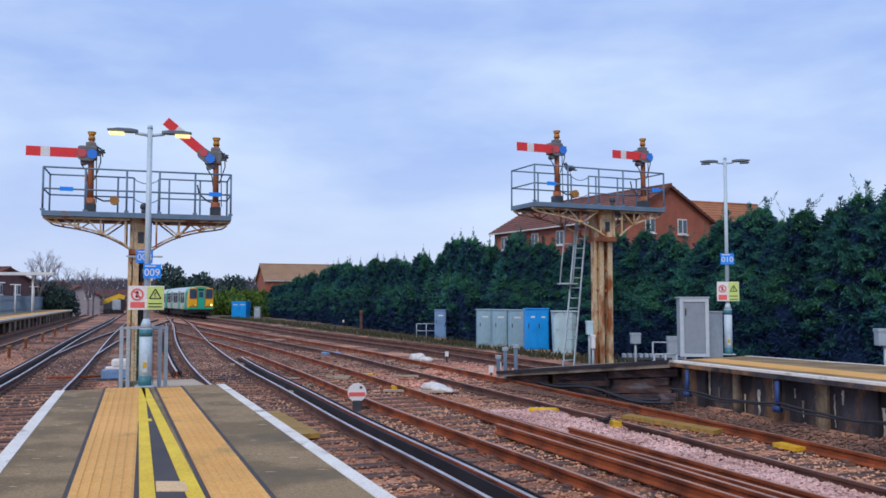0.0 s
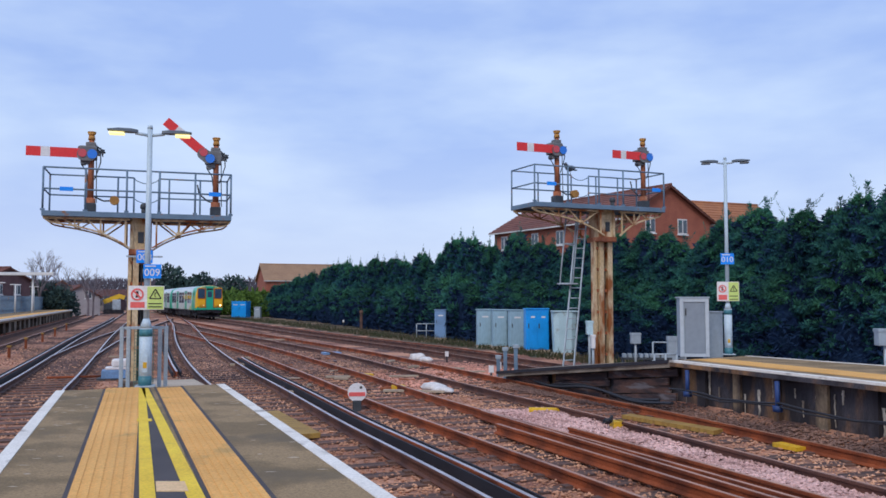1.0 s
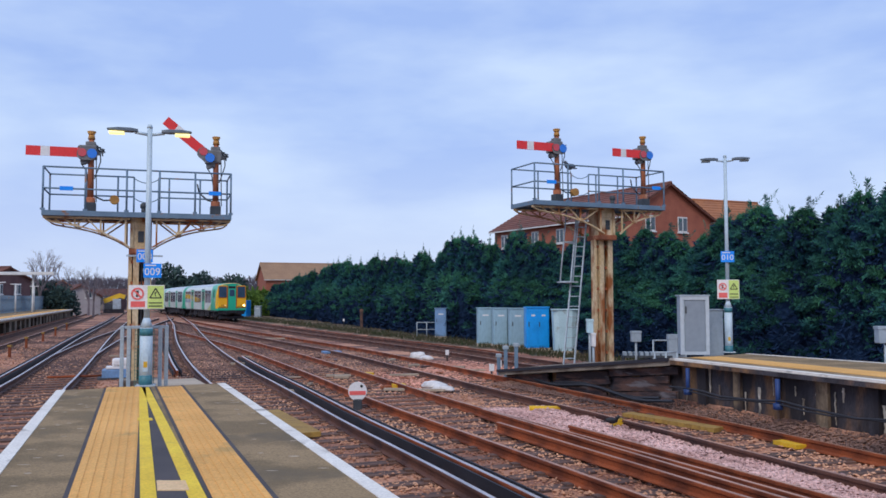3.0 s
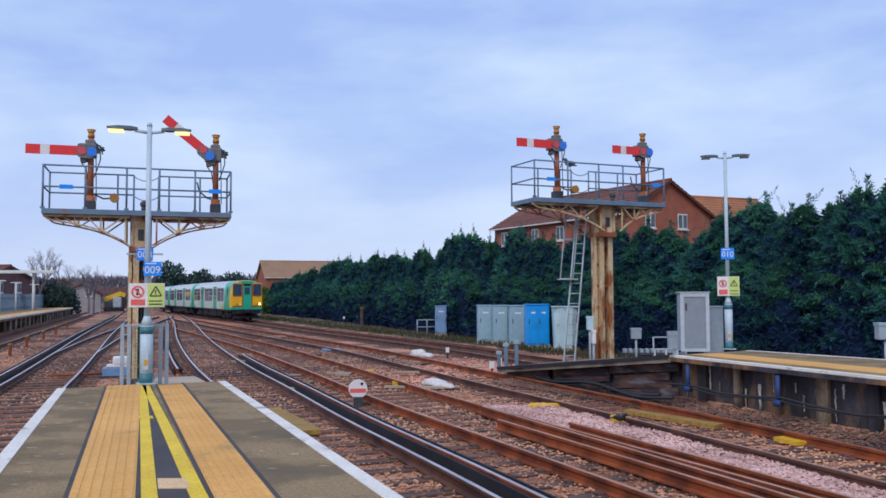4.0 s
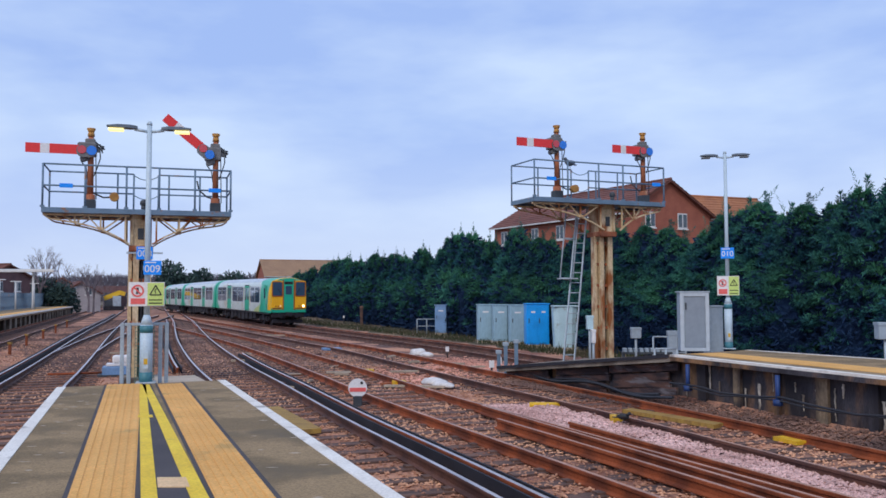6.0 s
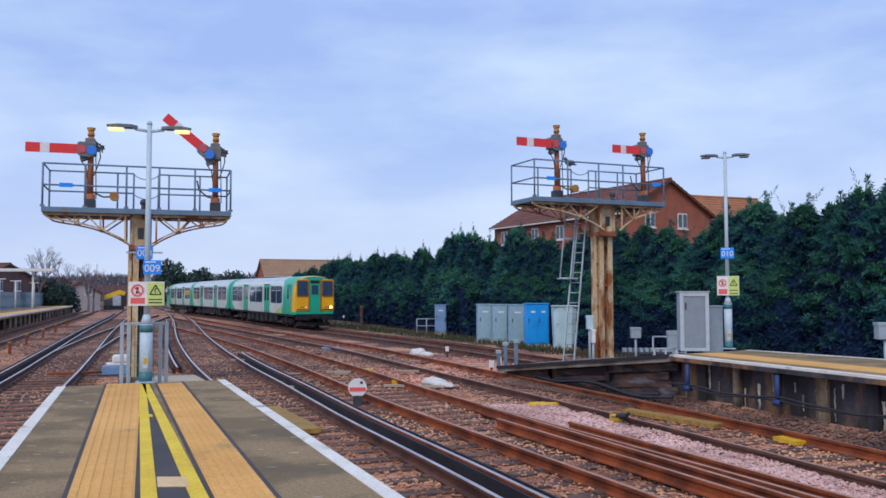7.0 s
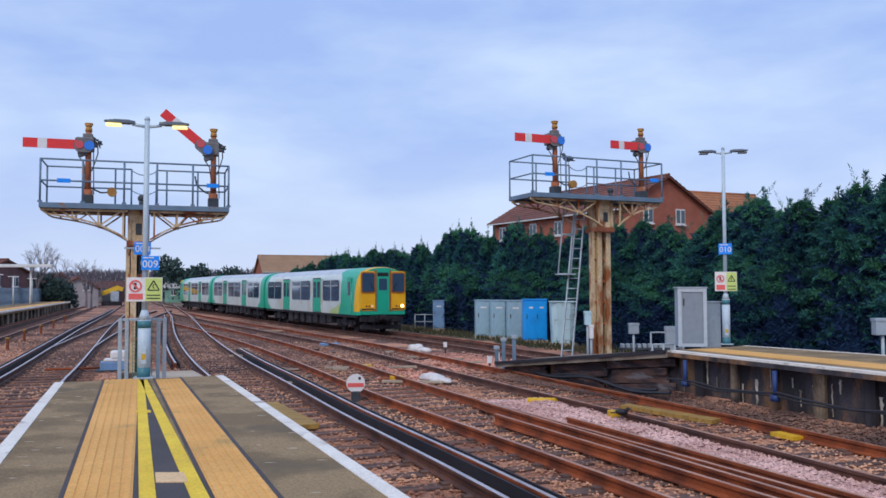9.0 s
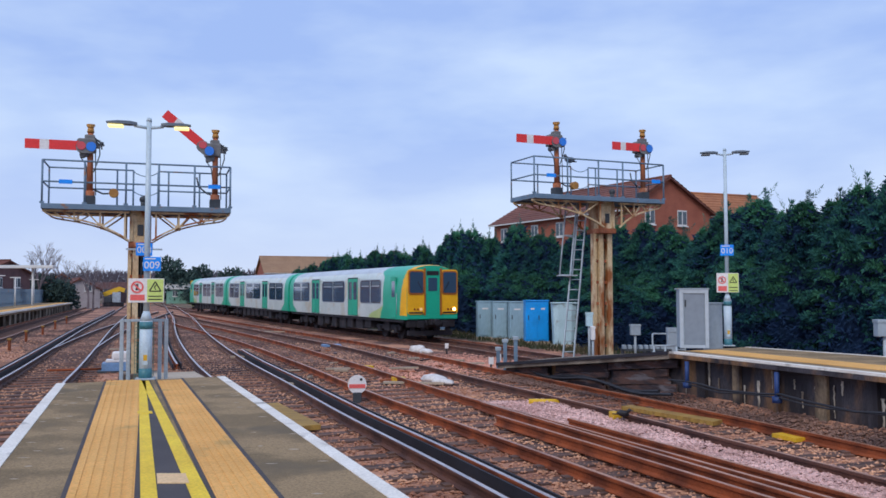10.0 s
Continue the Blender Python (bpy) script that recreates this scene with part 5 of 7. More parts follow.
build_relay_cabinet()


def build_cabinet(m, w, d, h, mat, label, doors=1, taper=1.0, group="lineside cabinets"):
    g = thing("equipment_cabinet", m, label, "cabinet", group)
    bm = B()
    if taper == 1.0:
        box(bm, (-w / 2, 0, 0.06), (w / 2, d, h), bevel=0.03)
    else:
        plate(bm, [(-w / 2 * taper, 0.12), (-w / 4, 0), (w / 4, 0), (w / 2 * taper, 0.12), (w / 2 * taper, d), (-w / 2 * taper, d)], 0.06, h)
        for v in bm.verts:
            if v.co.z > h / 2:
                v.co.x /= taper
    part("body", bm, mat, g)
    part("roof", box(B(), (-w / 2 - 0.03, -0.04, h), (w / 2 + 0.03, d + 0.03, h + 0.06), bevel=0.02), mat, g)
    part("plinth", box(B(), (-w / 2 - 0.06, -0.08, -0.4), (w / 2 + 0.06, d + 0.06, 0.06), bevel=0.01), M_PALE_CONCRETE, g)
    if taper == 1.0:
        for k in range(doors):
            x0, x1 = -w / 2 + 0.05 + k * (w - 0.1) / doors, -w / 2 + 0.05 + (k + 1) * (w - 0.1) / doors - 0.01
            dr = part("door", box(B(), (x0, -0.02, 0.14), (x1, -0.001, h - 0.06), bevel=0.006), mat, g)
            part("handle", box(B(), (x0 + 0.05, -0.05, h * 0.55), (x0 + 0.09, -0.021, h * 0.66), bevel=0.005), M_IRON, dr)
            part("label_plate", box(B(), (x0 + 0.18, -0.026, h * 0.80), (x1 - 0.12, -0.0205, h * 0.84)), M_SIGN_WHITE, dr)
        for z in (0.5, 0.9, 1.3):
            part("hinge", tube(B(), (w / 2 - 0.05, -0.03, z), (w / 2 - 0.05, -0.03, z + 0.1), 0.02, 6), mat, g)
    return g


ROW = radians(6)
for x, y in ((2.14, 43.6), (2.88, 42.7), (3.63, 41.7)):
    build_cabinet(Matrix.Translation((x, y, -0.15)) @ Matrix.Rotation(ROW, 4, "Z"), 0.72, 0.6, 1.84, M_CAB_ROW, "weathered grey steel lineside cabinet on a concrete plinth")
build_cabinet(Matrix.Translation((4.40, 39.6, -0.15)) @ Matrix.Rotation(radians(4), 4, "Z"), 1.08, 0.7, 1.92, M_CAB_BLUE, "bright blue lineside cabinet on a concrete plinth", 2)
build_cabinet(Matrix.Translation((5.36, 37.3, -0.15)), 1.05, 0.8, 1.84, M_CAB_PALE, "pale tapering water tank cabinet", 1, 0.86)
build_cabinet(Matrix.Translation((-0.17, 52.0, -0.15)) @ Matrix.Rotation(radians(-10), 4, "Z"), 0.72, 0.7, 1.72, M_CAB_SLATE, "slate blue lineside cabinet before the hedge")
build_cabinet(Matrix.Translation((-25.0, 104.0, -0.05)) @ Matrix.Rotation(radians(-10), 4, "Z"), 1.9, 1.4, 2.0, M_CAB_BLUE, "bright blue cabinet far along the line", 2)
build_cabinet(Matrix.Translation((-22.2, 101.5, -0.05)), 0.75, 0.7, 1.35, M_CAB_GREY, "small grey cabinet beside the blue one")


def build_rail_barrier(x, y, w, h, mat, label, bars=2, turn=0.0, z=-0.2):
    g = thing("hand_rail", Matrix.Translation((x, y, z)) @ Matrix.Rotation(turn, 4, "Z"), label, "railing")
    n = 3
    for k in range(n):
        part("post", tube(B(), (k * w / (n - 1), 0, 0), (k * w / (n - 1), 0, h), 0.028, 8), mat, g)
    for k in range(bars):
        part("rail", tube(B(), (0, 0, h - k * h * 0.45), (w, 0, h - k * h * 0.45), 0.025, 8), mat, g)


build_rail_barrier(-1.62, 52.2, 1.2, 0.95, M_GALV, "grey tubular railing beside the slate cabinet")
build_rail_barrier(5.75, 23.2, 0.65, 0.95, M_GALV, "short grey tubular railing beside the track", 2, radians(10))
build_rail_barrier(6.6, 26.8, 1.0, 1.1, M_GALV, "grey tubular railing near the rear track", 2, radians(-6))


def build_post_box(x, y, z, h, w, hh, mat, label):
    g = thing("post_box", Matrix.Translation((x, y, z)), label, "junction box")
    part("post", tube(B(), (0, 0, 0), (0, 0, h), 0.035, 8), M_GALV, g)
    part("box", box(B(), (-w / 2, -0.1, h - hh), (w / 2, 0.1, h), bevel=0.015), mat, g)
    part("lid", box(B(), (-w / 2 - 0.01, -0.115, h - hh * 0.15), (w / 2 + 0.01, 0.115, h + 0.015), bevel=0.006), mat, g)


build_post_box(3.99, 23.2, 0.0, 1.65, 0.17, 0.36, M_CAB_PALE, "pale junction box on a short post")
build_post_box(4.05, 23.0, 0.0, 1.28, 0.10, 0.35, M_SIGN_WHITE, "white narrow box on a post")
build_post_box(5.65, 25.0, -0.1, 1.35, 0.28, 0.3, M_CAB_GREY, "grey junction box on a post")
build_post_box(7.05, 26.2, -0.1, 1.2, 0.3, 0.85, M_CAB_GREY, "grey equipment box behind the platform ramp")
build_post_box(8.98, 17.3, -0.1, 1.74, 0.36, 0.33, M_CAB_GREY, "grey box on a post behind the platform")


def build_marker(x, y, h, label):
    g = thing("marker_post", Matrix.Translation((x, y, level(x, y) - 0.05)), label, "marker post")
    part("post", tube(B(), (0, 0, 0), (0, 0, h), 0.03, 8), M_IRON, g)
    part("cap", box(B(), (-0.07, -0.03, h - 0.2), (0.07, 0.03, h), bevel=0.01), M_SIGN_WHITE, g)


for x, y, h in ((0.15, 33.6, 0.45), (1.72, 26.2, 0.55), (1.35, 23.9, 0.45)):
    build_marker(x, y, h, "short dark marker post with white cap beside the rails")


def build_battery_rack():
    """Low dark rack of relay boxes behind the ramp."""
    g = thing("relay_rack", Matrix.Translation((5.3, 25.2, -0.15)) @ Matrix.Rotation(radians(-4), 4, "Z"), "low dark rack of relay boxes behind the ramp", "relay rack")
    part("shelf", box(B(), (0, 0, 0.62), (1.45, 0.4, 0.68)), M_IRON, g)
    for x in (0.05, 0.72, 1.38):
        part("leg", box(B(), (x - 0.03, 0.05, 0), (x + 0.03, 0.35, 0.62)), M_IRON, g)
    for k in range(9):
        part("relay", box(B(), (0.03 + k * 0.16, 0.05, 0.68), (0.14 + k * 0.16, 0.3, 0.79), bevel=0.01), M_CAB_GREY, g)


build_battery_rack()


def build_ground_frame():
    """Upright steel posts and boxes at the foot of the ramp."""
    for x, y, h in ((1.70, 23.3, 0.95), (1.98, 23.2, 1.05), (1.55, 23.9, 0.7)):
        g = thing("steel_post", Matrix.Translation((x, y, level(x, y) - 0.1)), "weathered grey steel post at the ramp foot", "post", "posts at the ramp foot")
        part("shaft", box(B(), (-0.05, -0.04, 0), (0.05, 0.04, h), bevel=0.01), M_STEEL, g)
        part("cap", box(B(), (-0.08, -0.06, h), (0.08, 0.06, h + 0.1), bevel=0.015), M_CAB_GREY, g)


build_ground_frame()
g = thing("wooden_post", Matrix.Translation((-6.35, 66.0, -0.25)), "weathered wooden post standing before the hedge", "post")
part("shaft", box(B(), (-0.11, -0.09, 0), (0.11, 0.09, 1.65), bevel=0.02), M_SLEEPER, g)
part("top_block", box(B(), (-0.14, -0.11, 1.45), (0.14, 0.11, 1.6), bevel=0.015), M_SLEEPER, g)
build_marker(-8.2, 70.0, 0.7, "short dark marker post with white cap beside the hedge")


for x, y, h in ((-16.8, 33.0, 0.45), (-19.0, 38.8, 0.5), (-21.4, 45.5, 0.45), (-23.7, 52.0, 0.5), (-27.0, 61.0, 0.5), (-15.3, 29.0, 0.4)):
    g = thing("stake", Matrix.Translation((x, y, -0.06)), "rusty brown stake between the tracks", "stake", "stakes between the tracks")
    part("stem", box(B(), (-0.05, -0.04, 0), (0.05, 0.04, h), bevel=0.01), M_RUST, g)
    part("cap", box(B(), (-0.08, -0.06, h), (0.08, 0.06, h + 0.08), bevel=0.01), M_PLANK, g)


def build_disc_signal():
    g = thing("ground_signal", Matrix.Translation((-1.75, 17.4, 0)) @ Matrix.Rotation(radians(6), 4, "Z"), "white ground disc signal with a red bar", "ground signal")
    part("foot", box(B(), (-0.09, -0.05, -0.03), (0.09, 0.08, 0.2), bevel=0.02), M_IRON, g)
    part("bracket", tube(B(), (0, 0.02, 0.1), (0, 0.02, 0.3), 0.035, 8), M_IRON, g)
    bm = tube(B(), (0, -0.03, 0.36), (0, -0.012, 0.36), 0.19, 28)
    d = part("disc", bm, M_SIGN_WHITE, g)
    part("red_bar", box(B(), (-0.165, -0.038, 0.285), (0.165, -0.0305, 0.365)), M_SIGN_RED, d)
    part("black_spot", tube(B(), (0.08, -0.036, 0.46), (0.08, -0.0305, 0.46), 0.03, 10), M_BLACK, d)
    part("lamp_case", box(B(), (-0.1, -0.01, 0.26), (0.1, 0.14, 0.46), bevel=0.02), M_IRON, g)


build_disc_signal()


def lumpy(bm, c, size, seed, turn=0.0):
    got = bmesh.ops.create_icosphere(bm, subdivisions=3, radius=1.0)
    rot = Matrix.Rotation(turn, 3, "Z")
    for v in got["verts"]:
        n = noise.noise(v.co * 1.6 + Vector((seed, 0, 0))) * 0.28 + noise.noise(v.co * 5 + Vector((seed, 3, 0))) * 0.08
        p = v.co * (1 + n)
        p.z = max(p.z, -0.55)
        v.co = Vector(c) + rot @ Vector((p.x * size[0], p.y * size[1], (p.z + 0.55) * size[2]))
    for f in bm.faces:
        f.smooth = True
    return bm


for x, y, s, k in ((-0.25, 21.3, (0.42, 0.22, 0.115), 1.0), (0.0, 20.75, (0.36, 0.2, 0.09), 2.0), (-0.95, 31.7, (0.42, 0.25, 0.16), 3.0), (-0.62, 31.0, (0.3, 0.2, 0.1), 4.0)):
    tagged(part("sack", lumpy(B(), (x, y, 0.0), s, k, radians(-50)), M_BAG), "slumped white woven sack lying on the ballast", "sack", "white sacks")


def build_point_machine():
    g = thing("point_machine", Matrix.Translation((-9.2, 24.3, 0)) @ Matrix.Rotation(radians(18), 4, "Z"), "blue point machine with a white cover", "point machine")
    part("case", box(B(), (-0.48, -0.25, -0.02), (0.48, 0.25, 0.26), bevel=0.03), M_CAB_SLATE, g)
    part("base", box(B(), (-0.6, -0.3, -0.05), (0.6, 0.3, 0.03)), M_IRON, g)
    bm = box(B(), (-0.22, -0.18, 0.34), (0.22, 0.18, 0.56), bevel=0.06)
    box(bm, (-0.38, -0.22, 0.27), (0.3, 0.22, 0.335), bevel=0.01)
    part("cover", bm, M_SIGN_WHITE, g)
    part("drive_rod", tube(B(), (-1.9, 0, 0.08), (-0.4, 0, 0.08), 0.03, 8), M_RUST, g)


build_point_machine()


def build_rubble_grid():
    """Dark toothed plate just past the platform end."""
    g = thing("trespass_guard", Matrix.Translation((-7.35, 19.2, 0.02)) @ Matrix.Rotation(radians(18), 4, "Z"), "dark timber trespass guard with pointed slats", "trespass guard")
    for k in range(8):
        bm = B()
        plate(bm, [(k * 0.16, 0.0), (k * 0.16 + 0.13, 0.0), (k * 0.16 + 0.13, 1.2), (k * 0.16, 1.2)], [0.0] * 4, [0.06, 0.06, 0.12, 0.12])
        part("slat", bm, M_SLEEPER, g)


build_rubble_grid()
PIPE = (1.70, 16.95), (2.34, 16.9)
g = thing("yellow_pipe", Matrix.Identity(4), "yellow plastic pipe sleeve lying on the ballast", "pipe")
part("sleeve", tube(B(), (*PIPE[0], 0.05), (*PIPE[1], 0.05), 0.065, 12), M_ORANGE, g)
part("cable", tube(B(), (*PIPE[1], 0.045), (2.62, 16.85, 0.03), 0.03, 8), M_CABLE, g)


def slab(name, pts, z0, z1, mat, label, category, group=""):
    return tagged(part(name, plate(B(), pts, z0, z1), mat), label, category, group)


slab("timber_plank", [(3.38, 16.20), (3.60, 16.35), (4.72, 14.45), (4.50, 14.25)], 0.0, 0.07, M_PLANK, "ochre guard plank lying between the rails", "plank")
slab("grating", [(-3.62, 16.35), (-3.2, 16.6), (-1.98, 13.85), (-2.42, 13.6)], 0.02, 0.10, M_PLANK, "ochre step board beside the near track", "step board")
slab("yellow_box", [(5.05, 13.15), (5.3, 13.25), (5.5, 12.8), (5.22, 12.68)], 0.0, 0.06, M_ORANGE, "worn yellow plastic cover between the rails", "plastic cover", "yellow covers")
slab("yellow_box", [(2.90, 14.95), (3.10, 15.0), (3.13, 14.75), (2.93, 14.7)], 0.0, 0.15, M_ORANGE, "small ochre block on the ballast", "block", "yellow covers")
slab("yellow_box", [(-1.3, 21.4), (-1.02, 21.5), (-0.92, 21.2), (-1.2, 21.1)], 0.0, 0.11, M_ORANGE, "small yellow cover beside the rail", "plastic cover", "yellow covers")
slab("yellow_box", [(-2.4, 24.8), (-2.1, 24.9), (-2.0, 24.6), (-2.3, 24.5)], 0.0, 0.10, M_ORANGE, "small yellow cover beside the rail", "plastic cover", "yellow covers")
slab("blue_board", [(-5.0, 34.9), (-4.3, 35.1), (-4.1, 34.5), (-4.8, 34.3)], 0.02, 0.10, M_CAB_SLATE, "flat blue board lying between tracks", "board")
slab("pale_board", [(-7.2, 28.9), (-6.7, 29.0), (-6.65, 28.75), (-7.15, 28.65)], 0.02, 0.08, M_PALE_CONCRETE, "pale timber board on the ballast", "board", "loose boards")
for x, y, a, L in ((-3.0, 24.4, 6, 0.7), (-0.7, 20.6, -10, 1.5), (-1.0, 24.6, 8, 1.1), (-9.3, 47.0, 5, 1.2), (0.3, 29.5, -20, 0.9), (0.8, 27.5, 12, 1.1), (-12.3, 33, 10, 1.2)):
    b = tagged(part("loose_board", box(B(), (-L / 2, -0.07, 0), (L / 2, 0.07, 0.05), Matrix.Translation((x, y, level(x, y) + 0.02)) @ Matrix.Rotation(radians(a), 4, "Z")), M_PALE_CONCRETE),
               "weathered pale board lying on the ballast", "board", "loose boards")

# lineside litter and short cable ends about the mid yard
rs = random.Random(44)
for k in range(26):
    x, y = rs.uniform(-5.0, 1.6), rs.uniform(19.5, 33.0)
    x -= 0.36 * (y - 24.0)
    L, w = rs.uniform(0.18, 0.6), rs.uniform(0.03, 0.07)
    m = Matrix.Translation((x, y, level(x, y) + 0.01)) @ Matrix.Rotation(rs.uniform(0, 3.1), 4, "Z") @ Matrix.Rotation(rs.uniform(-0.06, 0.06), 4, "Y")
    pale = k % 3 == 0
    tagged(part("scrap_piece", box(B(), (-L / 2, -w, 0), (L / 2, w, rs.uniform(0.03, 0.08)), m, bevel=0.008), M_PALE_CONCRETE if pale else M_OLD_BOARD if k % 3 == 1 else M_POST_RUST),
           "pale timber offcut lying on the ballast" if pale else "dark rusty scrap lying on the ballast", "scrap", "scrap on the ballast")

# spare rails lying between the running rails
for a, b in (((0.72, 15.95), (3.85, 8.0)), ((0.90, 14.25), (3.55, 7.9)), ((2.05, 13.9), (4.9, 6.8))):
    pts = [Vector((*a, 0.03)), Vector(((a[0] + b[0]) / 2 + 0.01, (a[1] + b[1]) / 2, 0.03)), Vector((*b, 0.03))]
    g = tagged(part("spare_rail", sweep(B(), pts, RAIL, RAIL_MATS), [M_RUST, M_HEAD_RUST]), "spare rusty rail lying between the running rails", "rail", "spare rails")

# cables and pipes along the opposite platform wall
f0, f1 = Vector((13.0, -5.1)), Vector((4.46, 16.8))
dwall = (f1 - f0).normalized()
HOSE = [(math.cos(a * math.pi / 3), math.sin(a * math.pi / 3)) for a in range(6)]
for k, (z, r, mat) in enumerate(((0.50, 0.02, M_CABLE), (0.46, 0.016, M_CABLE), (0.0, 0.02, M_CABLE))):
    run = []
    for i in range(31):
        p = f1 - dwall * (0.5 * i) + Vector((-dwall.y, dwall.x)) * (0.02 if z > 0.1 else 0.32)
        run.append(Vector((p.x, p.y, z + 0.05 * math.sin(i * 1.3 + k) * (0.4 if i % 3 else 1))))
    tagged(part("wall_cable", sweep(B(), run, [(u * r, v * r) for u, v in HOSE]), mat), "black cable slung along the platform wall", "cable", "wall cables")
for d in (0.55, 2.9):
    p = f1 - dwall * d
    g = thing("wall_pipe", Matrix.Translation((p.x, p.y, 0)), "blue drain pipe on the stained platform wall", "pipe", "wall pipes")
    part("pipe", tube(B(), (0, 0, 0.42), (0, 0, 0.9), 0.04, 10), M_BLUE_PIPE, g)
    part("collar", tube(B(), (0, 0, 0.4), (0, 0, 0.5), 0.08, 10), M_BLUE_PIPE, g)
for k, pts in enumerate((((1.6, 24.1), (2.6, 21.0), (3.6, 18.8), (4.3, 17.0)), ((2.3, 21.4), (3.1, 19.6), (3.7, 18.2), (4.4, 16.4)))):
    run = [Vector((u.x, u.y, 0.22 + 0.06 * math.sin(u.y * 2 + k))) for u in spline(pts, 0.3)]
    tagged(part("ground_cable", sweep(B(), run, [(u * 0.035, v * 0.035) for u, v in HOSE]), M_CABLE), "thick black cable draped along the ramp wall", "cable", "wall cables")


# ---- birds ----
def build_bird(name, m, mat, label, s):
    g = thing(name, m, label, "bird")
    bm = ball(B(), (0, 0, 0.15 * s), 0.09 * s, 2, (0.75, 1.6, 0.85))
    ball(bm, (0, 0.15 * s, 0.235 * s), 0.045 * s, 2)
    tube(bm, (0, 0.1 * s, 0.19 * s), (0, 0.15 * s, 0.235 * s), 0.05 * s, 8, 0.035 * s)
    part("body", bm, mat, g, smooth=True)
    part("tail", box(B(), (-0.035 * s, -0.27 * s, 0.12 * s), (0.035 * s, -0.1 * s, 0.14 * s), bevel=0.004 * s), mat, g)
    for k in (-1, 1):
        part("wing", ball(B(), (k * 0.062 * s, -0.03 * s, 0.165 * s), 0.07 * s, 2, (0.3, 1.9, 0.75)), mat, g)
        part("leg", tube(B(), (k * 0.03 * s, 0, 0), (k * 0.03 * s, 0.01 * s, 0.09 * s), 0.006 * s, 5), M_IRON, g)
    part("beak", tube(B(), (0, 0.185 * s, 0.23 * s), (0, 0.25 * s, 0.22 * s), 0.016 * s, 6, 0.003 * s), M_IRON, g)
    return g


CROW = build_bird("crow", pose(2.81, 14.82, 0.06), M_CROW, "black crow standing on pink ballast", 0.7)
build_bird("pigeon", GR @ pose(1.9, 1.32, 5.87, 0, 0, 110), M_PIGEON, "grey pigeon perched on the gantry rail", 1.2)
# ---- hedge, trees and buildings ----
# dark blue for the shade inside and low in the hedge, put into colour
M_CONIFER_SHADE = material("conifer_inner_foliage", (0.014, 0.035, 0.082), 0.9, second=(0.009, 0.021, 0.056), scale=2, fine=14, contrast=0.7, bump=0.4, spec=0.1)
M_SHRUB = material("shrub_foliage", (0.10, 0.17, 0.03), 0.8, second=(0.055, 0.11, 0.02), scale=1.0, fine=10, contrast=0.7, bump=0.0, island=0.4, spec=0.2)
# skyline evergreens: distance haze is mixed into their colour
M_DARK_TREE = material("dark_evergreen_foliage", (0.065, 0.11, 0.095), 0.8, second=(0.035, 0.066, 0.066), scale=1.0, fine=10, contrast=0.7, bump=0.0, island=0.4, spec=0.2)
M_WEED = material("dry_weeds", (0.085, 0.072, 0.045), 0.9, second=(0.04, 0.055, 0.026), scale=0.8, fine=10, contrast=0.7, bump=0.0, island=0.4, spec=0.2)
# both twig colours are paled and blued to carry distance haze
M_TWIG = material("bare_twigs", (0.20, 0.165, 0.18), 0.9, second=(0.14, 0.115, 0.13), scale=2, fine=20, contrast=0.5, bump=0.0, island=0.3)
M_WOOD = material("far_wood_twigs", (0.135, 0.12, 0.155), 0.9, second=(0.09, 0.08, 0.105), scale=0.3, fine=8, contrast=0.6, bump=0.0, island=0.35)
M_BARK = material("bark", (0.09, 0.06, 0.045), 0.9, second=(0.05, 0.035, 0.028), scale=4, fine=20, contrast=0.7, bump=0.4)
M_BRICK = material("brick_wall", (0.36, 0.115, 0.07), 0.9, second=(0.28, 0.085, 0.055), scale=1.2, fine=12, contrast=0.6, bump=0.15)
M_BRICK_DULL = material("dull_brick_wall", (0.17, 0.09, 0.09), 0.9, second=(0.12, 0.065, 0.068), scale=1.0, fine=12, contrast=0.6, bump=0.15)
M_TILE = material("brown_roof_tile", (0.20, 0.075, 0.055), 0.85, second=(0.145, 0.055, 0.045), scale=0.8, fine=9, contrast=0.7, bump=0.3, island=0.2)
M_TILE_ORANGE = material("orange_roof_tile", (0.40, 0.16, 0.07), 0.85, second=(0.32, 0.125, 0.06), scale=0.8, fine=9, contrast=0.6, bump=0.3, island=0.2)
M_TILE_TAN = material("tan_roof_sheet", (0.36, 0.22, 0.13), 0.85, second=(0.30, 0.18, 0.11), scale=0.6, fine=6, contrast=0.5, bump=0.1)
M_RENDER = material("white_house_trim", (0.70, 0.69, 0.68), 0.7, second=(0.60, 0.59, 0.58), scale=2, fine=20, contrast=0.4, bump=0.05)
M_HOUSE_PALE = material("grey_render", (0.40, 0.37, 0.38), 0.85, second=(0.32, 0.29, 0.30), scale=1, fine=12, contrast=0.5, bump=0.05)
M_HOUSE_GLASS = glassy("house_window_glass", (0.05, 0.07, 0.09), 0.1)
M_MACHINE = material("yellow_machine_paint", (0.78, 0.47, 0.02), 0.5, second=(0.66, 0.38, 0.02), scale=2, fine=20, contrast=0.4, bump=0.05)


def flake(vs, fs, c, along, out, length, width):
    """One flat pointed spray of foliage, slightly folded."""
    n = len(vs)
    side = along.cross(out)
    if side.length < 1e-4:
        side = along.cross(Vector((0.3, 0.5, 0.8)))
    side.normalize()
    mid = c + along * (length * 0.45)
    vs += [c, mid + side * width + out * width * 0.3, c + along * length, mid - side * width + out * width * 0.3]
    fs += [(n, n + 1, n + 2), (n, n + 2, n + 3)]


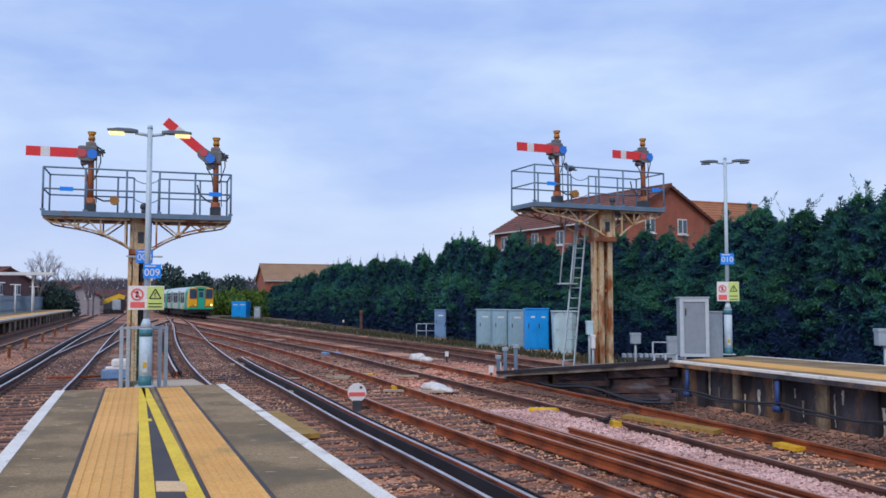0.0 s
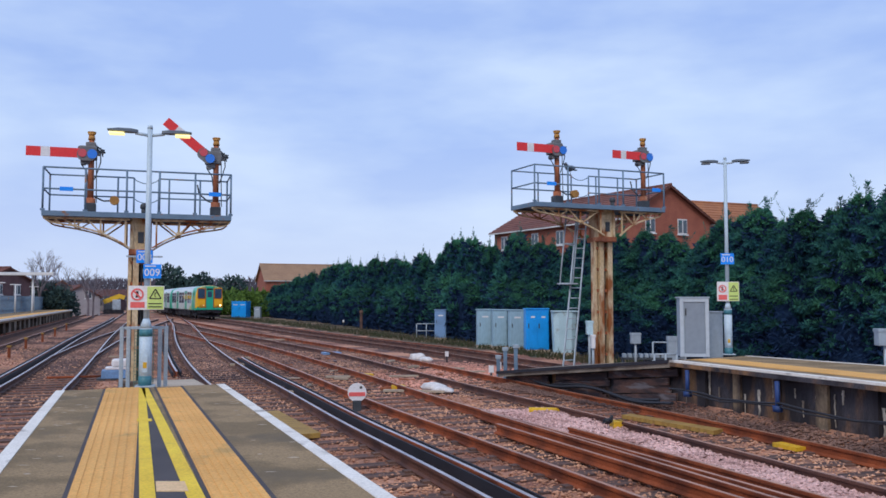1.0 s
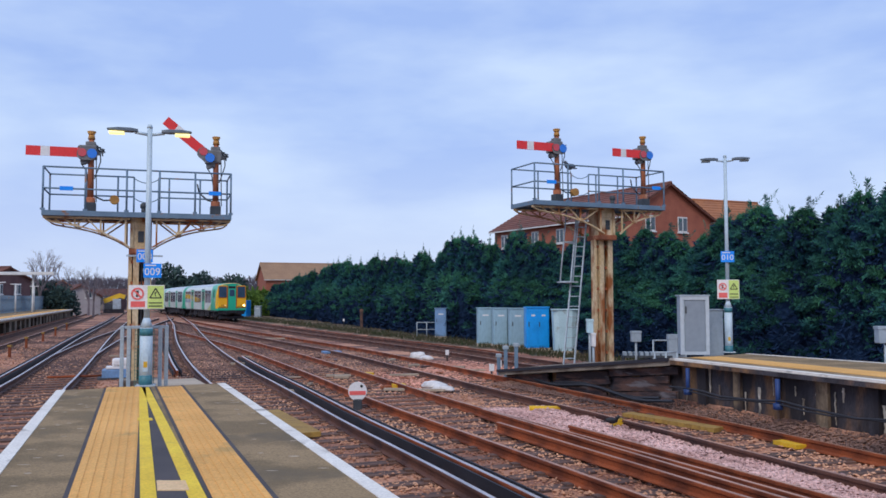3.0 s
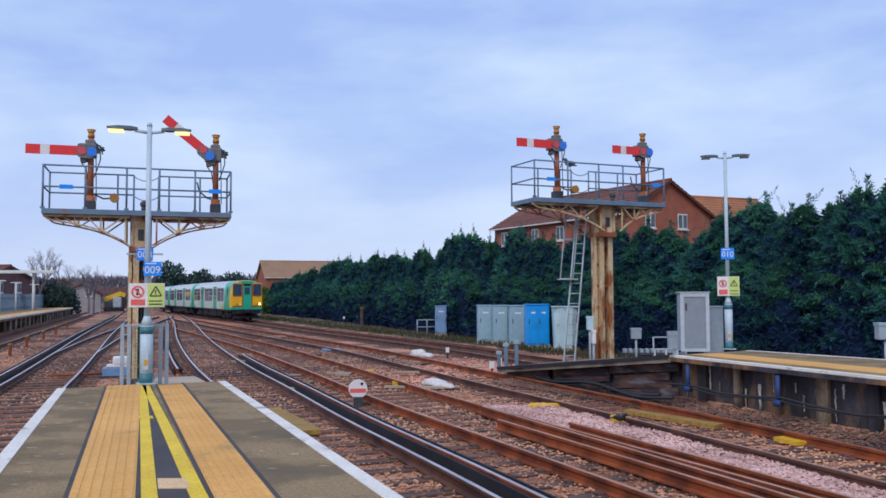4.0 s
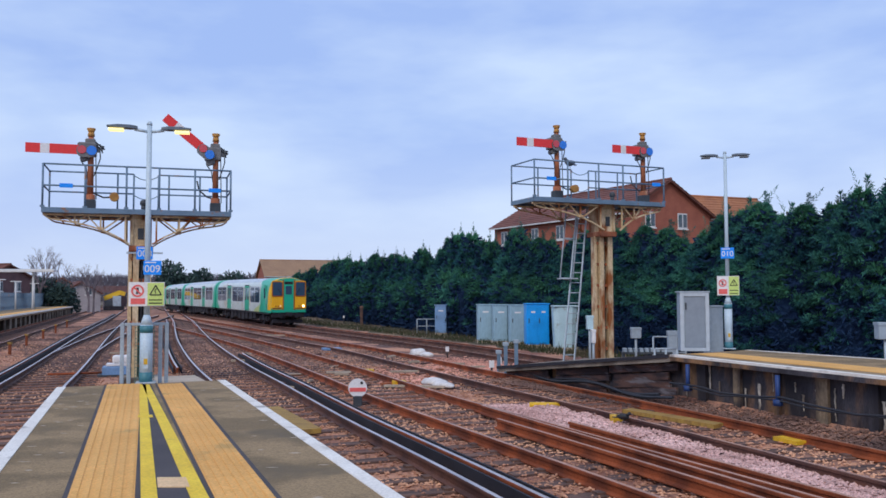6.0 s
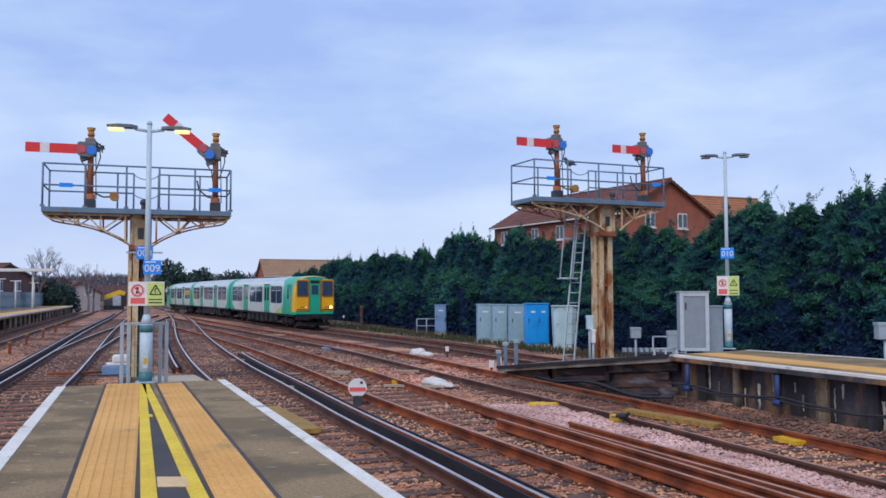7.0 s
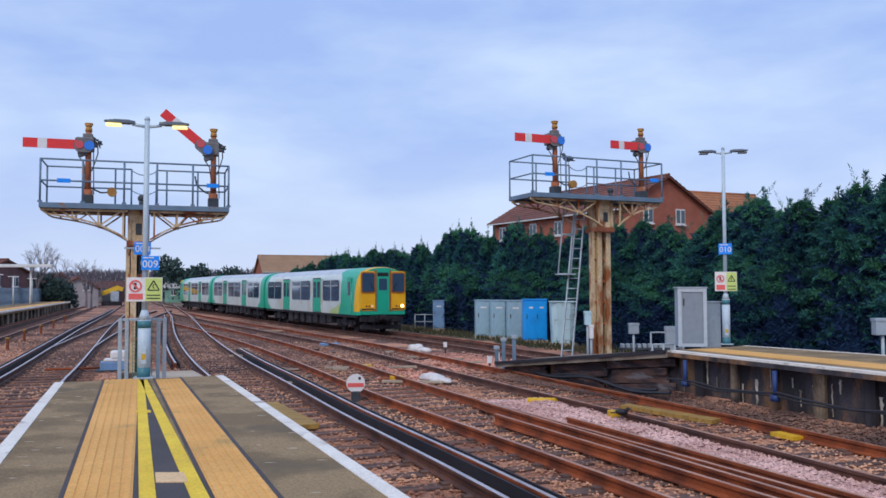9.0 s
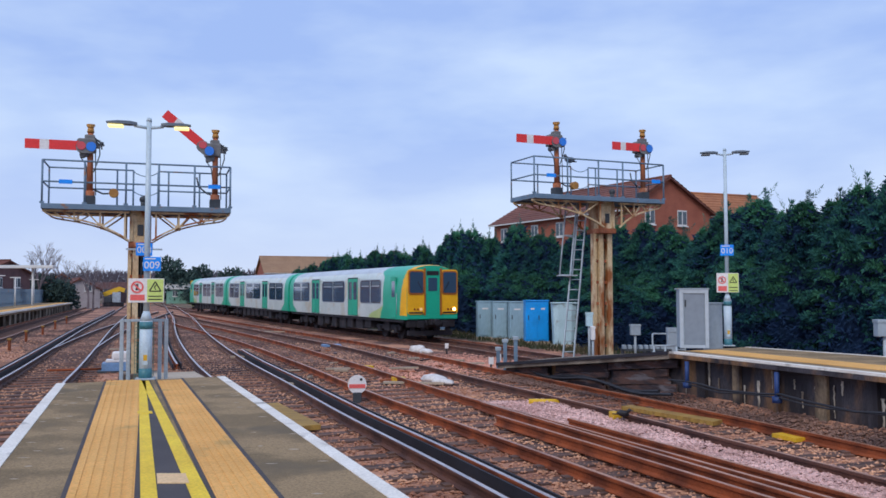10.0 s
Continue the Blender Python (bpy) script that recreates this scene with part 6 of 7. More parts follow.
def mesh_of(name, vs, fs, mat):
    me = bpy.data.meshes.new(name)
    me.from_pydata([tuple(v) for v in vs], [], fs)
    me.materials.append(mat)
    return me


def leafy(name, base, second, through_light):
    """Foliage that lets part of the light through its sprays."""
    m = material(name, base, 0.7, second=second, scale=0.8, fine=9, contrast=0.7, bump=0.0, island=0.5, spec=0.15)
    nt = m.node_tree
    b, out = nt.nodes["Principled BSDF"], nt.nodes["Material Output"]
    thin, mix = nt.nodes.new("ShaderNodeBsdfTranslucent"), nt.nodes.new("ShaderNodeMixShader")
    nt.links.new(b.inputs["Base Color"].links[0].from_socket, thin.inputs["Color"])
    mix.inputs["Fac"].default_value = through_light
    nt.links.new(b.outputs[0], mix.inputs[1])
    nt.links.new(thin.outputs[0], mix.inputs[2])
    nt.links.new(mix.outputs[0], out.inputs["Surface"])
    return m


M_CONIFER = leafy("conifer_foliage", (0.058, 0.20, 0.112), (0.015, 0.075, 0.10), 0.16)


def plume(vs, fs, r, p, d, length, wide, stations, lean):
    """A feather of foliage: sprays along a curved stem, long below and short at the nodding tip."""
    step = length / stations
    roll = r.uniform(0, math.pi)
    for k in range(stations):
        u = (k + 0.5) / stations
        side = d.cross(Vector((math.cos(roll), math.sin(roll), 0.35))).normalized()
        for s in (-1, 1):
            e = (d * r.uniform(0.6, 1.0) + side * s * r.uniform(0.5, 1.0) + Vector((0, 0, r.uniform(-0.15, 0.25)))).normalized()
            L = wide * (0.35 + 0.75 * (1 - u)) * r.uniform(0.75, 1.25)
            n = Vector((r.uniform(-1, 1), r.uniform(-1, 1), r.uniform(0.0, 1))).normalized()
            flake(vs, fs, p, e, n, L, L * r.uniform(0.085, 0.14))
        roll += 1.9
        p = p + d * step
        d = (d + lean * (0.10 + 0.22 * u) + Vector((r.uniform(-0.1, 0.1), r.uniform(-0.1, 0.1), r.uniform(-0.06, 0.06)))).normalized()
    flake(vs, fs, p - d * step, d, Vector((0, -1, 0.2)), wide * 0.7, wide * 0.07)


def conifer_meshes(seed, H, R, fine):
    """A cypress: upswept feathery plumes closing to a wall below, several leaning leaders on top, an inside coloured
    dark as shade, the trunk.
    """
    r = random.Random(seed)
    vs, fs = [], []
    lean = Vector((0.35, 0.0, -0.25))
    wide = lambda z: R * max(0.04, (1 - max(0, z / H - 0.40) / 0.60) ** 0.95) * (0.9 + 0.12 * math.sin(z * 2.1 + seed))
    n_bough, n_plume, per, size = (118, 7, 12, 0.235) if fine else (62, 6, 7, 0.42)
    for i in range(n_bough):
        z = 0.3 + (H - 0.8) * (i / n_bough) ** 0.58
        a = 2.4 * i + r.uniform(-0.4, 0.4)
        out = Vector((math.cos(a), math.sin(a), 0))
        side = Vector((-out.y, out.x, 0))
        rad = wide(z) * r.uniform(0.85, 1.15)
        rise = r.uniform(0.25, 0.6) + 0.8 * max(0, z / H - 0.55)
        way = (out + Vector((0, 0, rise))).normalized()
        reach = min(0.75 * rad, 1.15)
        near_top = min(1.0, max(0.28, (H - z) / 2.3))
        foot = out * max(0.0, rad - reach) + Vector((0, 0, z - 0.15))
        for k in range(n_plume):
            u = (k + 0.6) / n_plume
            s = 1 if k % 2 else -1
            d = (way + side * s * r.uniform(0.25, 0.85) * (1.1 - 0.6 * u) + Vector((0, 0, r.uniform(-0.05, 0.3)))).normalized()
            p = foot + way * (reach * 0.8 * u) + Vector((0, 0, -0.16 * u * u + r.uniform(-0.06, 0.06)))
            length = r.uniform(0.45, 0.72) * (1.15 - 0.4 * u) * near_top
            plume(vs, fs, r, p, d, length, size * r.uniform(0.7, 1.1) * (0.5 + 0.5 * near_top), per, lean * r.uniform(0.1, 0.9) + Vector((0, 0, -0.3)))
    # leaders
    for k in range(4):
        a = 1.57 * k + seed
        q = R * (0.0 if k == 0 else r.uniform(0.25, 0.45))
        top = H * (1.0 if k == 0 else r.uniform(0.74, 0.88))
        foot = Vector((q * math.cos(a), q * math.sin(a), top - 1.35))
        bend = Vector((0.20, 0, -0.02)) * r.uniform(0.2, 0.9)
        plume(vs, fs, r, foot, Vector((0.05, 0, 1)).normalized(), 1.35, 0.24, 22 if fine else 11, bend)
        for j in range(17):
            b = r.uniform(0, 2 * math.pi)
            d = Vector((math.cos(b) * 0.9, math.sin(b) * 0.9, 1)).normalized()
            plume(vs, fs, r, foot + Vector((0.012 * j, 0, -0.35 + 0.085 * j)), d, 0.56 - 0.028 * j, 0.17, 8 if fine else 5, Vector((0.5, 0, -0.2)))
    crown = mesh_of("crown", vs, fs, M_CONIFER)
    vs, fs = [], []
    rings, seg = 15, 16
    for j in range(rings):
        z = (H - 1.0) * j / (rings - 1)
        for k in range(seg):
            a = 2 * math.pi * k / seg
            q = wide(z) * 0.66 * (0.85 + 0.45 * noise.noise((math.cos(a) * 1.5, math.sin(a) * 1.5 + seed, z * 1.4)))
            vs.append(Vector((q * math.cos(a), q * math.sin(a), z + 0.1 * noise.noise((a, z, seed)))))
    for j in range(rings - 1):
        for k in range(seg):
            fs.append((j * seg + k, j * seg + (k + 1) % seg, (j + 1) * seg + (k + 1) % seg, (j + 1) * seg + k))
    # short inner sprays in the same shade colour, most of them low down
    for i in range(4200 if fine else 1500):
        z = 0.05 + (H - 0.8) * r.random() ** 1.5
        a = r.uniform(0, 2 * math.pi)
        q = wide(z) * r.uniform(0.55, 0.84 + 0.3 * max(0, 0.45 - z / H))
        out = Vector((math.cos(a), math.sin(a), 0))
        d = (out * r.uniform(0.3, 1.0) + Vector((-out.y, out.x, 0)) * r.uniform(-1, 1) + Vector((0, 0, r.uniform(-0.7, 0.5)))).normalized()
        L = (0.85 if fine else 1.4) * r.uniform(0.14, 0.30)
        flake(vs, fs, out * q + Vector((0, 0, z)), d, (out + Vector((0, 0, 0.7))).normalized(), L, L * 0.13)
    core = mesh_of("inner_crown", vs, fs, M_CONIFER_SHADE)
    bm = tube(B(), (0, 0, -0.3), (0, 0, H * 0.9), 0.13, 8, 0.03)
    trunk = bpy.data.meshes.new("trunk")
    bm.to_mesh(trunk)
    bm.free()
    trunk.materials.append(M_BARK)
    return crown, core, trunk


def tree_of(name, meshes, m, label, group, category="tree"):
    g = thing(name, m, label, category, group)
    for me in meshes:
        o = new(me.name, me)
        o.parent = g
    return g


SIZES = ((5.25, 1.6), (5.05, 1.5), (5.4, 1.65), (4.95, 1.7))
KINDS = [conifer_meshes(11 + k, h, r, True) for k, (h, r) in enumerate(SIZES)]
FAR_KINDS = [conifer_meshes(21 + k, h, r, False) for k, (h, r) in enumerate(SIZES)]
LINE = [(15.5, 16.5), (13.4, 21.5), (10.6, 28.5), (5.6, 42.4), (-8.5, 77.5), (-22.8, 113.0)]
hedge_path = spline(LINE, 0.4)
# how high the hedge stands along its run: (y, height)
CREST = [(16, 5.9), (24.3, 6.0), (25.2, 5.55), (27, 5.7), (28.8, 5.95), (31, 5.15), (34.5, 5.2), (40, 5.6), (47, 6.0), (55, 6.3), (65, 5.7), (81, 5.9), (97, 5.3), (108, 4.7), (114, 4.2)]


def crest(y):
    for (y0, h0), (y1, h1) in zip(CREST[:-1], CREST[1:]):
        if y <= y1:
            return h0 + (h1 - h0) * max(0.0, (y - y0) / (y1 - y0))
    return CREST[-1][1]


rr = random.Random(5)
todo, travelled, n_tree = 0.0, 0.0, 0
for a, b in zip(hedge_path[:-1], hedge_path[1:]):
    travelled += (b - a).length
    while travelled > todo:
        far_step = 1.15 if a.y < 32 else 1.4 if a.y < 50 else 1.9
        p = a + Vector((rr.uniform(-0.25, 0.5), rr.uniform(-0.25, 0.25)))
        k = n_tree % 4 if rr.random() < 0.6 else rr.randrange(4)
        s = crest(a.y) * rr.uniform(0.98, 1.13) / SIZES[k][0]
        m = Matrix.Translation((p.x, p.y, -0.2)) @ Matrix.Rotation(rr.uniform(-0.7, 0.7), 4, "Z") @ Matrix.Diagonal((rr.uniform(1.0, 1.12), rr.uniform(1.0, 1.12), s, 1))
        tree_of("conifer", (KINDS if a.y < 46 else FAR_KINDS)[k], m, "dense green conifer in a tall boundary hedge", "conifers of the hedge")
        n_tree += 1
        todo += far_step * rr.uniform(0.85, 1.15)


def bush_mesh(seed, rx, rz, mat, n=1500, size=0.28):
    r = random.Random(seed)
    vs, fs = [], []
    lobes = [(Vector((r.uniform(-.5, .5) * rx, r.uniform(-.5, .5) * rx, r.uniform(0.35, 1.0) * rz)), r.uniform(0.35, 0.6)) for _ in range(9)]
    for i in range(n):
        c, s = lobes[i % 9]
        d = Vector((r.gauss(0, 1), r.gauss(0, 1), r.gauss(0, 1))).normalized()
        p = c + Vector((d.x * rx * s, d.y * rx * s, d.z * rz * s * 0.8)) * r.uniform(0.55, 1.05)
        p.z = max(0.05, p.z)
        flake(vs, fs, p, (d + Vector((r.uniform(-1, 1), r.uniform(-1, 1), r.uniform(-0.6, 1)))).normalized(), d, size * r.uniform(0.7, 1.4), size * 0.28)
    return mesh_of("crown", vs, fs, mat)


def bare_tree_mesh(seed, H, spread=1.0):
    """Leafless tree: limbs that fork four times."""
    r = random.Random(seed)
    bm = B()

    def limb(p, d, length, rad, depth):
        q = p + d * length
        tube(bm, p, q, rad, 5 if depth < 2 else 3, rad * 0.6, caps=False)
        if depth == 5:
            return
        for k in range(3):
            e = (d + Vector((r.uniform(-1, 1) * spread, r.uniform(-1, 1) * spread, r.uniform(-0.1, 0.6))) * 0.65).normalized()
            limb(q if k else p.lerp(q, 0.75), e, length * r.uniform(0.55, 0.8), rad * 0.55, depth + 1)
    limb(Vector((0, 0, -0.2)), Vector((0, 0, 1)), H * 0.3, H * 0.022, 0)
    me = bpy.data.meshes.new("branchwork")
    bm.to_mesh(me)
    bm.free()
    me.materials.append(M_TWIG)
    return me


SHRUBS = [bush_mesh(31, 2.2, 1.3, M_SHRUB), bush_mesh(32, 1.6, 1.0, M_SHRUB)]
DARKS = [bush_mesh(41, 2.6, 3.4, M_DARK_TREE, 2200, 0.4), bush_mesh(42, 3.4, 2.6, M_DARK_TREE, 2200, 0.45)]
BARES = [bare_tree_mesh(51, 7.5), bare_tree_mesh(52, 6.5, 1.2)]
put = lambda x, y, s=1.0, a=0.0, z=0.0: Matrix.Translation((x, y, z)) @ Matrix.Rotation(a, 4, "Z") @ Matrix.Diagonal((s, s, s, 1))
for x, y, s, k in ((-24.5, 116, 2.0, 0), (-27.5, 120, 2.1, 0), (-30.8, 124, 2.3, 1), (-21.5, 110, 1.5, 1), (-34.3, 130, 2.2, 0)):
    tree_of("shrub", [SHRUBS[k]], put(x, y, s, x), "light green shrub at the end of the hedge", "lineside shrubs", "shrub")
# the distance: dark evergreens and bare trees along the skyline
for x, y, s, k in ((-53.4, 170, 2.1, 0), (-50.2, 172, 1.75, 0), (-42.8, 168, 1.6, 0), (-48.0, 165, 0.9, 1), (-45.5, 160, 0.85, 1)):
    tree_of("evergreen_tree", [DARKS[k]], put(x, y, s, x), "dark evergreen tree on the skyline", "skyline trees", "tree")
for x, y, s, k in ((-45.9, 100, 1.05, 0), (-44.5, 99, 0.9, 0)):
    tree_of("evergreen_tree", [DARKS[k]], put(x, y, s * 0.95, x), "dark ivy-clad tree beside the far platform", "skyline trees", "tree")
for x, y, s, k in ((-46.6, 98, 1.35, 0), (-45.2, 100, 1.3, 1), (-42.8, 104, 1.1, 1), (-47.5, 101, 1.25, 1), (-48, 115, 1.1, 0), (-52, 125, 0.8, 0), (-60, 150, 0.95, 1), (-39, 158, 0.75, 1), (-37, 162, 0.72, 0), (-57, 160, 0.7, 0)):
    tree_of("bare_tree", [BARES[k]], put(x, y, s, x * 1.7), "bare winter tree with fine twigs", "bare trees", "tree")
for x, y, s, k in ((13.2, 25.5, 0.78, 0), (15.0, 24.5, 0.74, 1), (13.6, 27.5, 0.72, 1), (14.4, 22.5, 0.8, 0)):
    tree_of("bare_tree", [BARES[k]], put(x, y, s, x * 1.3), "bare tree behind the conifer hedge", "bare trees", "tree")


def skyline_wood():
    r = random.Random(77)
    vs, fs = [], []
    for i in range(22000):
        x = r.uniform(-125, 10)
        y = 205 + r.uniform(-6, 8)
        top = 6.3 + 1.5 * noise.noise((x * 0.08, 0, 0)) + 1.0 * noise.noise((x * 0.35, 1, 0))
        p = Vector((x, y, r.uniform(0, 1) ** 0.8 * top))
        d = Vector((r.uniform(-0.7, 0.7), r.uniform(-0.2, 0.2), 1)).normalized()
        flake(vs, fs, p, d, Vector((0, -1, 0.2)), r.uniform(0.7, 1.8), 0.10)
    o = new("far_wood", mesh_of("far_wood", vs, fs, M_WOOD))
    return tagged(o, "far winter wood in hazed purple-brown along the horizon", "wood", kind="stuff")


skyline_wood()


def weeds():
    """Dry grass and weeds along the foot of the hedge and between the tracks."""
    r = random.Random(9)
    vs, fs = [], []
    for i in range(7000):
        y = 24 + 80 * r.random() ** 1.6
        base = (3.05 + 2.9 - (y - 31.1) * 0.40) if y < 40 else (2.3 - (y - 40.1) * 0.478 + 0.6)
        x = base + abs(r.gauss(0, 1.6))
        p = Vector((x, y, level(x, y) - 0.04))
        d = Vector((r.uniform(-0.6, 0.6), r.uniform(-0.6, 0.6), 1)).normalized()
        flake(vs, fs, p, d, Vector((0, -1, 0)), r.uniform(0.08, 0.34) * (1.6 if r.random() < 0.08 else 1), 0.02)
    return tagged(new("weeds", mesh_of("weeds", vs, fs, M_WEED)), "rough green weeds along the verge", "weeds", kind="stuff")


weeds()


def build_house(p0, along, length, half, eaves, ridge, wall, roof, label, gable_windows=(), side_windows=(), chimney=False, over=0.35, win=(0.9, 1.1)):
    """A gabled house: p0 the middle of the near gable in plan, along the ridge's direction."""
    d = Vector(along).normalized()
    m = Matrix((Vector((-d.y, d.x, 0)) * -1, Vector((d.x, d.y, 0)), Vector((0, 0, 1)))).transposed().to_4x4()
    m.translation = (p0[0], p0[1], -0.3)
    g = thing("house", m, label, "house", "houses beyond the line")
    bm = B()
    pts = [(-half, 0), (half, 0), (half, eaves), (0, ridge - 0.08), (-half, eaves)]
    a = [bm.verts.new((x, 0, z)) for x, z in pts]
    b = [bm.verts.new((x, length, z)) for x, z in pts]
    bm.faces.new(a)
    bm.faces.new(b[::-1])
    for i in range(5):
        j = (i + 1) % 5
        bm.faces.new((a[i], b[i], b[j], a[j]))
    bmesh.ops.recalc_face_normals(bm, faces=bm.faces[:])
    part("wall", bm, wall, g)
    slope = (ridge - eaves) / half
    for s in (-1, 1):
        xe, ze = s * (half + over), ridge - (half + over) * slope
        bm = B()
        v = [bm.verts.new(q) for q in ((0, -over, ridge), (0, length + over, ridge), (xe, length + over, ze), (xe, -over, ze))]
        w = [bm.verts.new(q.co - Vector((0, 0, 0.08))) for q in v]
        bm.faces.new(v)
        bm.faces.new(w[::-1])
        for i in range(4):
            j = (i + 1) % 4
            bm.faces.new((v[i], w[i], w[j], v[j]))
        bmesh.ops.recalc_face_normals(bm, faces=bm.faces[:])
        rf = part("roof", bm, roof, g)
        rows = 12
        for k in range(rows):
            x0, x1 = xe * k / rows, xe * min(1.02, (k + 1.1) / rows)
            z0, z1 = ridge - abs(x0) * slope, ridge - abs(x1) * slope
            bm = B()
            v = [bm.verts.new(q) for q in ((x0, -over, z0 + 0.01), (x0, length + over, z0 + 0.01), (x1, length + over, z1 + 0.07), (x1, -over, z1 + 0.07))]
            w = [bm.verts.new(q) for q in ((x1, length + over, z1 + 0.01), (x1, -over, z1 + 0.01))]
            bm.faces.new(v)
            bm.faces.new((v[3], v[2], w[0], w[1]))
            part("tile_course", bm, roof, rf)
        part("gutter", box(B(), (s * (half + over) - 0.06, -over, eaves - over * slope - 0.12), (s * (half + over) + 0.06, length + over, eaves - over * slope - 0.02)), M_RENDER, g)
        part("barge_board", bar(B(), (0, -over + 0.02, ridge - 0.08), (s * (half + over), -over + 0.02, ridge - (half + over) * slope - 0.05), 0.04, 0.12), roof, g)
    part("ridge_tiles", tube(B(), (0, -over, ridge + 0.03), (0, length + over, ridge + 0.03), 0.11, 8), roof, g)

    def window(mw):
        w, h = win
        wd = part("window", box(B(), (-w / 2, -0.05, -h / 2), (w / 2, 0.02, h / 2), mw), M_RENDER, g)
        for s in (-1, 1):
            part("pane", box(B(), (s * w / 4 - w * 0.19, -0.065, -h / 2 + 0.09), (s * w / 4 + w * 0.19, -0.045, h / 2 - 0.09), mw), M_HOUSE_GLASS, wd)
        part("sill", box(B(), (-w / 2 - 0.06, -0.14, -h / 2 - 0.09), (w / 2 + 0.06, 0.0, -h / 2), mw), M_RENDER, wd)
    for x, z in gable_windows:
        window(Matrix.Translation((x, 0, z)))
    for s, y, z in side_windows:
        window(Matrix.Translation((s * half, y, z)) @ Matrix.Rotation(radians(-90 if s < 0 else 90), 4, "Z"))
    if chimney:
        part("chimney", box(B(), (-0.35, length * 0.5 - 0.3, ridge - 0.4), (0.35, length * 0.5 + 0.3, ridge + 1.1), bevel=0.03), wall, g)
    return g


build_house((16.0, 60.0), (-0.5, 0.87), 16.0, 4.2, 8.3, 10.65, M_BRICK, M_TILE, "red brick house with brown tiled roof above the hedge",
            [(-1.75, 7.75), (1.35, 7.75), (-1.75, 5.0), (1.35, 5.0)], [(-1, 3.0, 7.2), (-1, 7.0, 7.2), (-1, 10.2, 7.2), (-1, 14.5, 7.2), (-1, 3.0, 4.5), (-1, 10.2, 4.5)])
build_house((22.6, 76.0), (0.92, 0.39), 7, 3.6, 8.4, 11.3, M_BRICK, M_TILE_ORANGE, "red brick house with orange tiled roof", [(0, 7.0)], [(1, 3.0, 6.8)])
build_house((-30.2, 141.0), (0.93, 0.37), 15, 4.2, 5.8, 8.4, M_BRICK, M_TILE_TAN, "brick shed with a tan roof beyond the hedge", [], [])
build_house((-47.2, 92.0), (-0.95, 0.3), 12, 3.2, 4.7, 6.0, M_BRICK_DULL, M_TILE, "dull brick house with white trim beside the far platform", [(-1.2, 3.6), (1.3, 3.6)], [(1, 2.5, 3.6), (1, 6, 3.6)], True)
build_house((-50.4, 118.0), (-0.5, 0.87), 9, 2.6, 3.0, 4.5, M_HOUSE_PALE, M_TILE, "pale rendered house among bare trees", [(-1.0, 3.2), (1.0, 3.2)], [])
M_SHED = material("pale_green_sheeting", (0.20, 0.40, 0.31), 0.7, second=(0.15, 0.31, 0.25), scale=0.8, fine=6, contrast=0.5, bump=0.1)
build_house((-54.4, 168.0), (0.98, 0.2), 6.5, 2.4, 3.3, 4.2, M_SHED, M_RENDER, "pale green shed with a white roof beyond the tracks", [], [(1, 1.6, 2.2), (1, 4.4, 2.2)])
build_house((-62.0, 138.0), (-0.4, 0.9), 9, 3.2, 3.6, 5.6, M_BRICK_DULL, M_TILE_ORANGE, "brick house in the distance beside bare trees", [(-1.0, 2.8), (1.0, 2.8)], [])


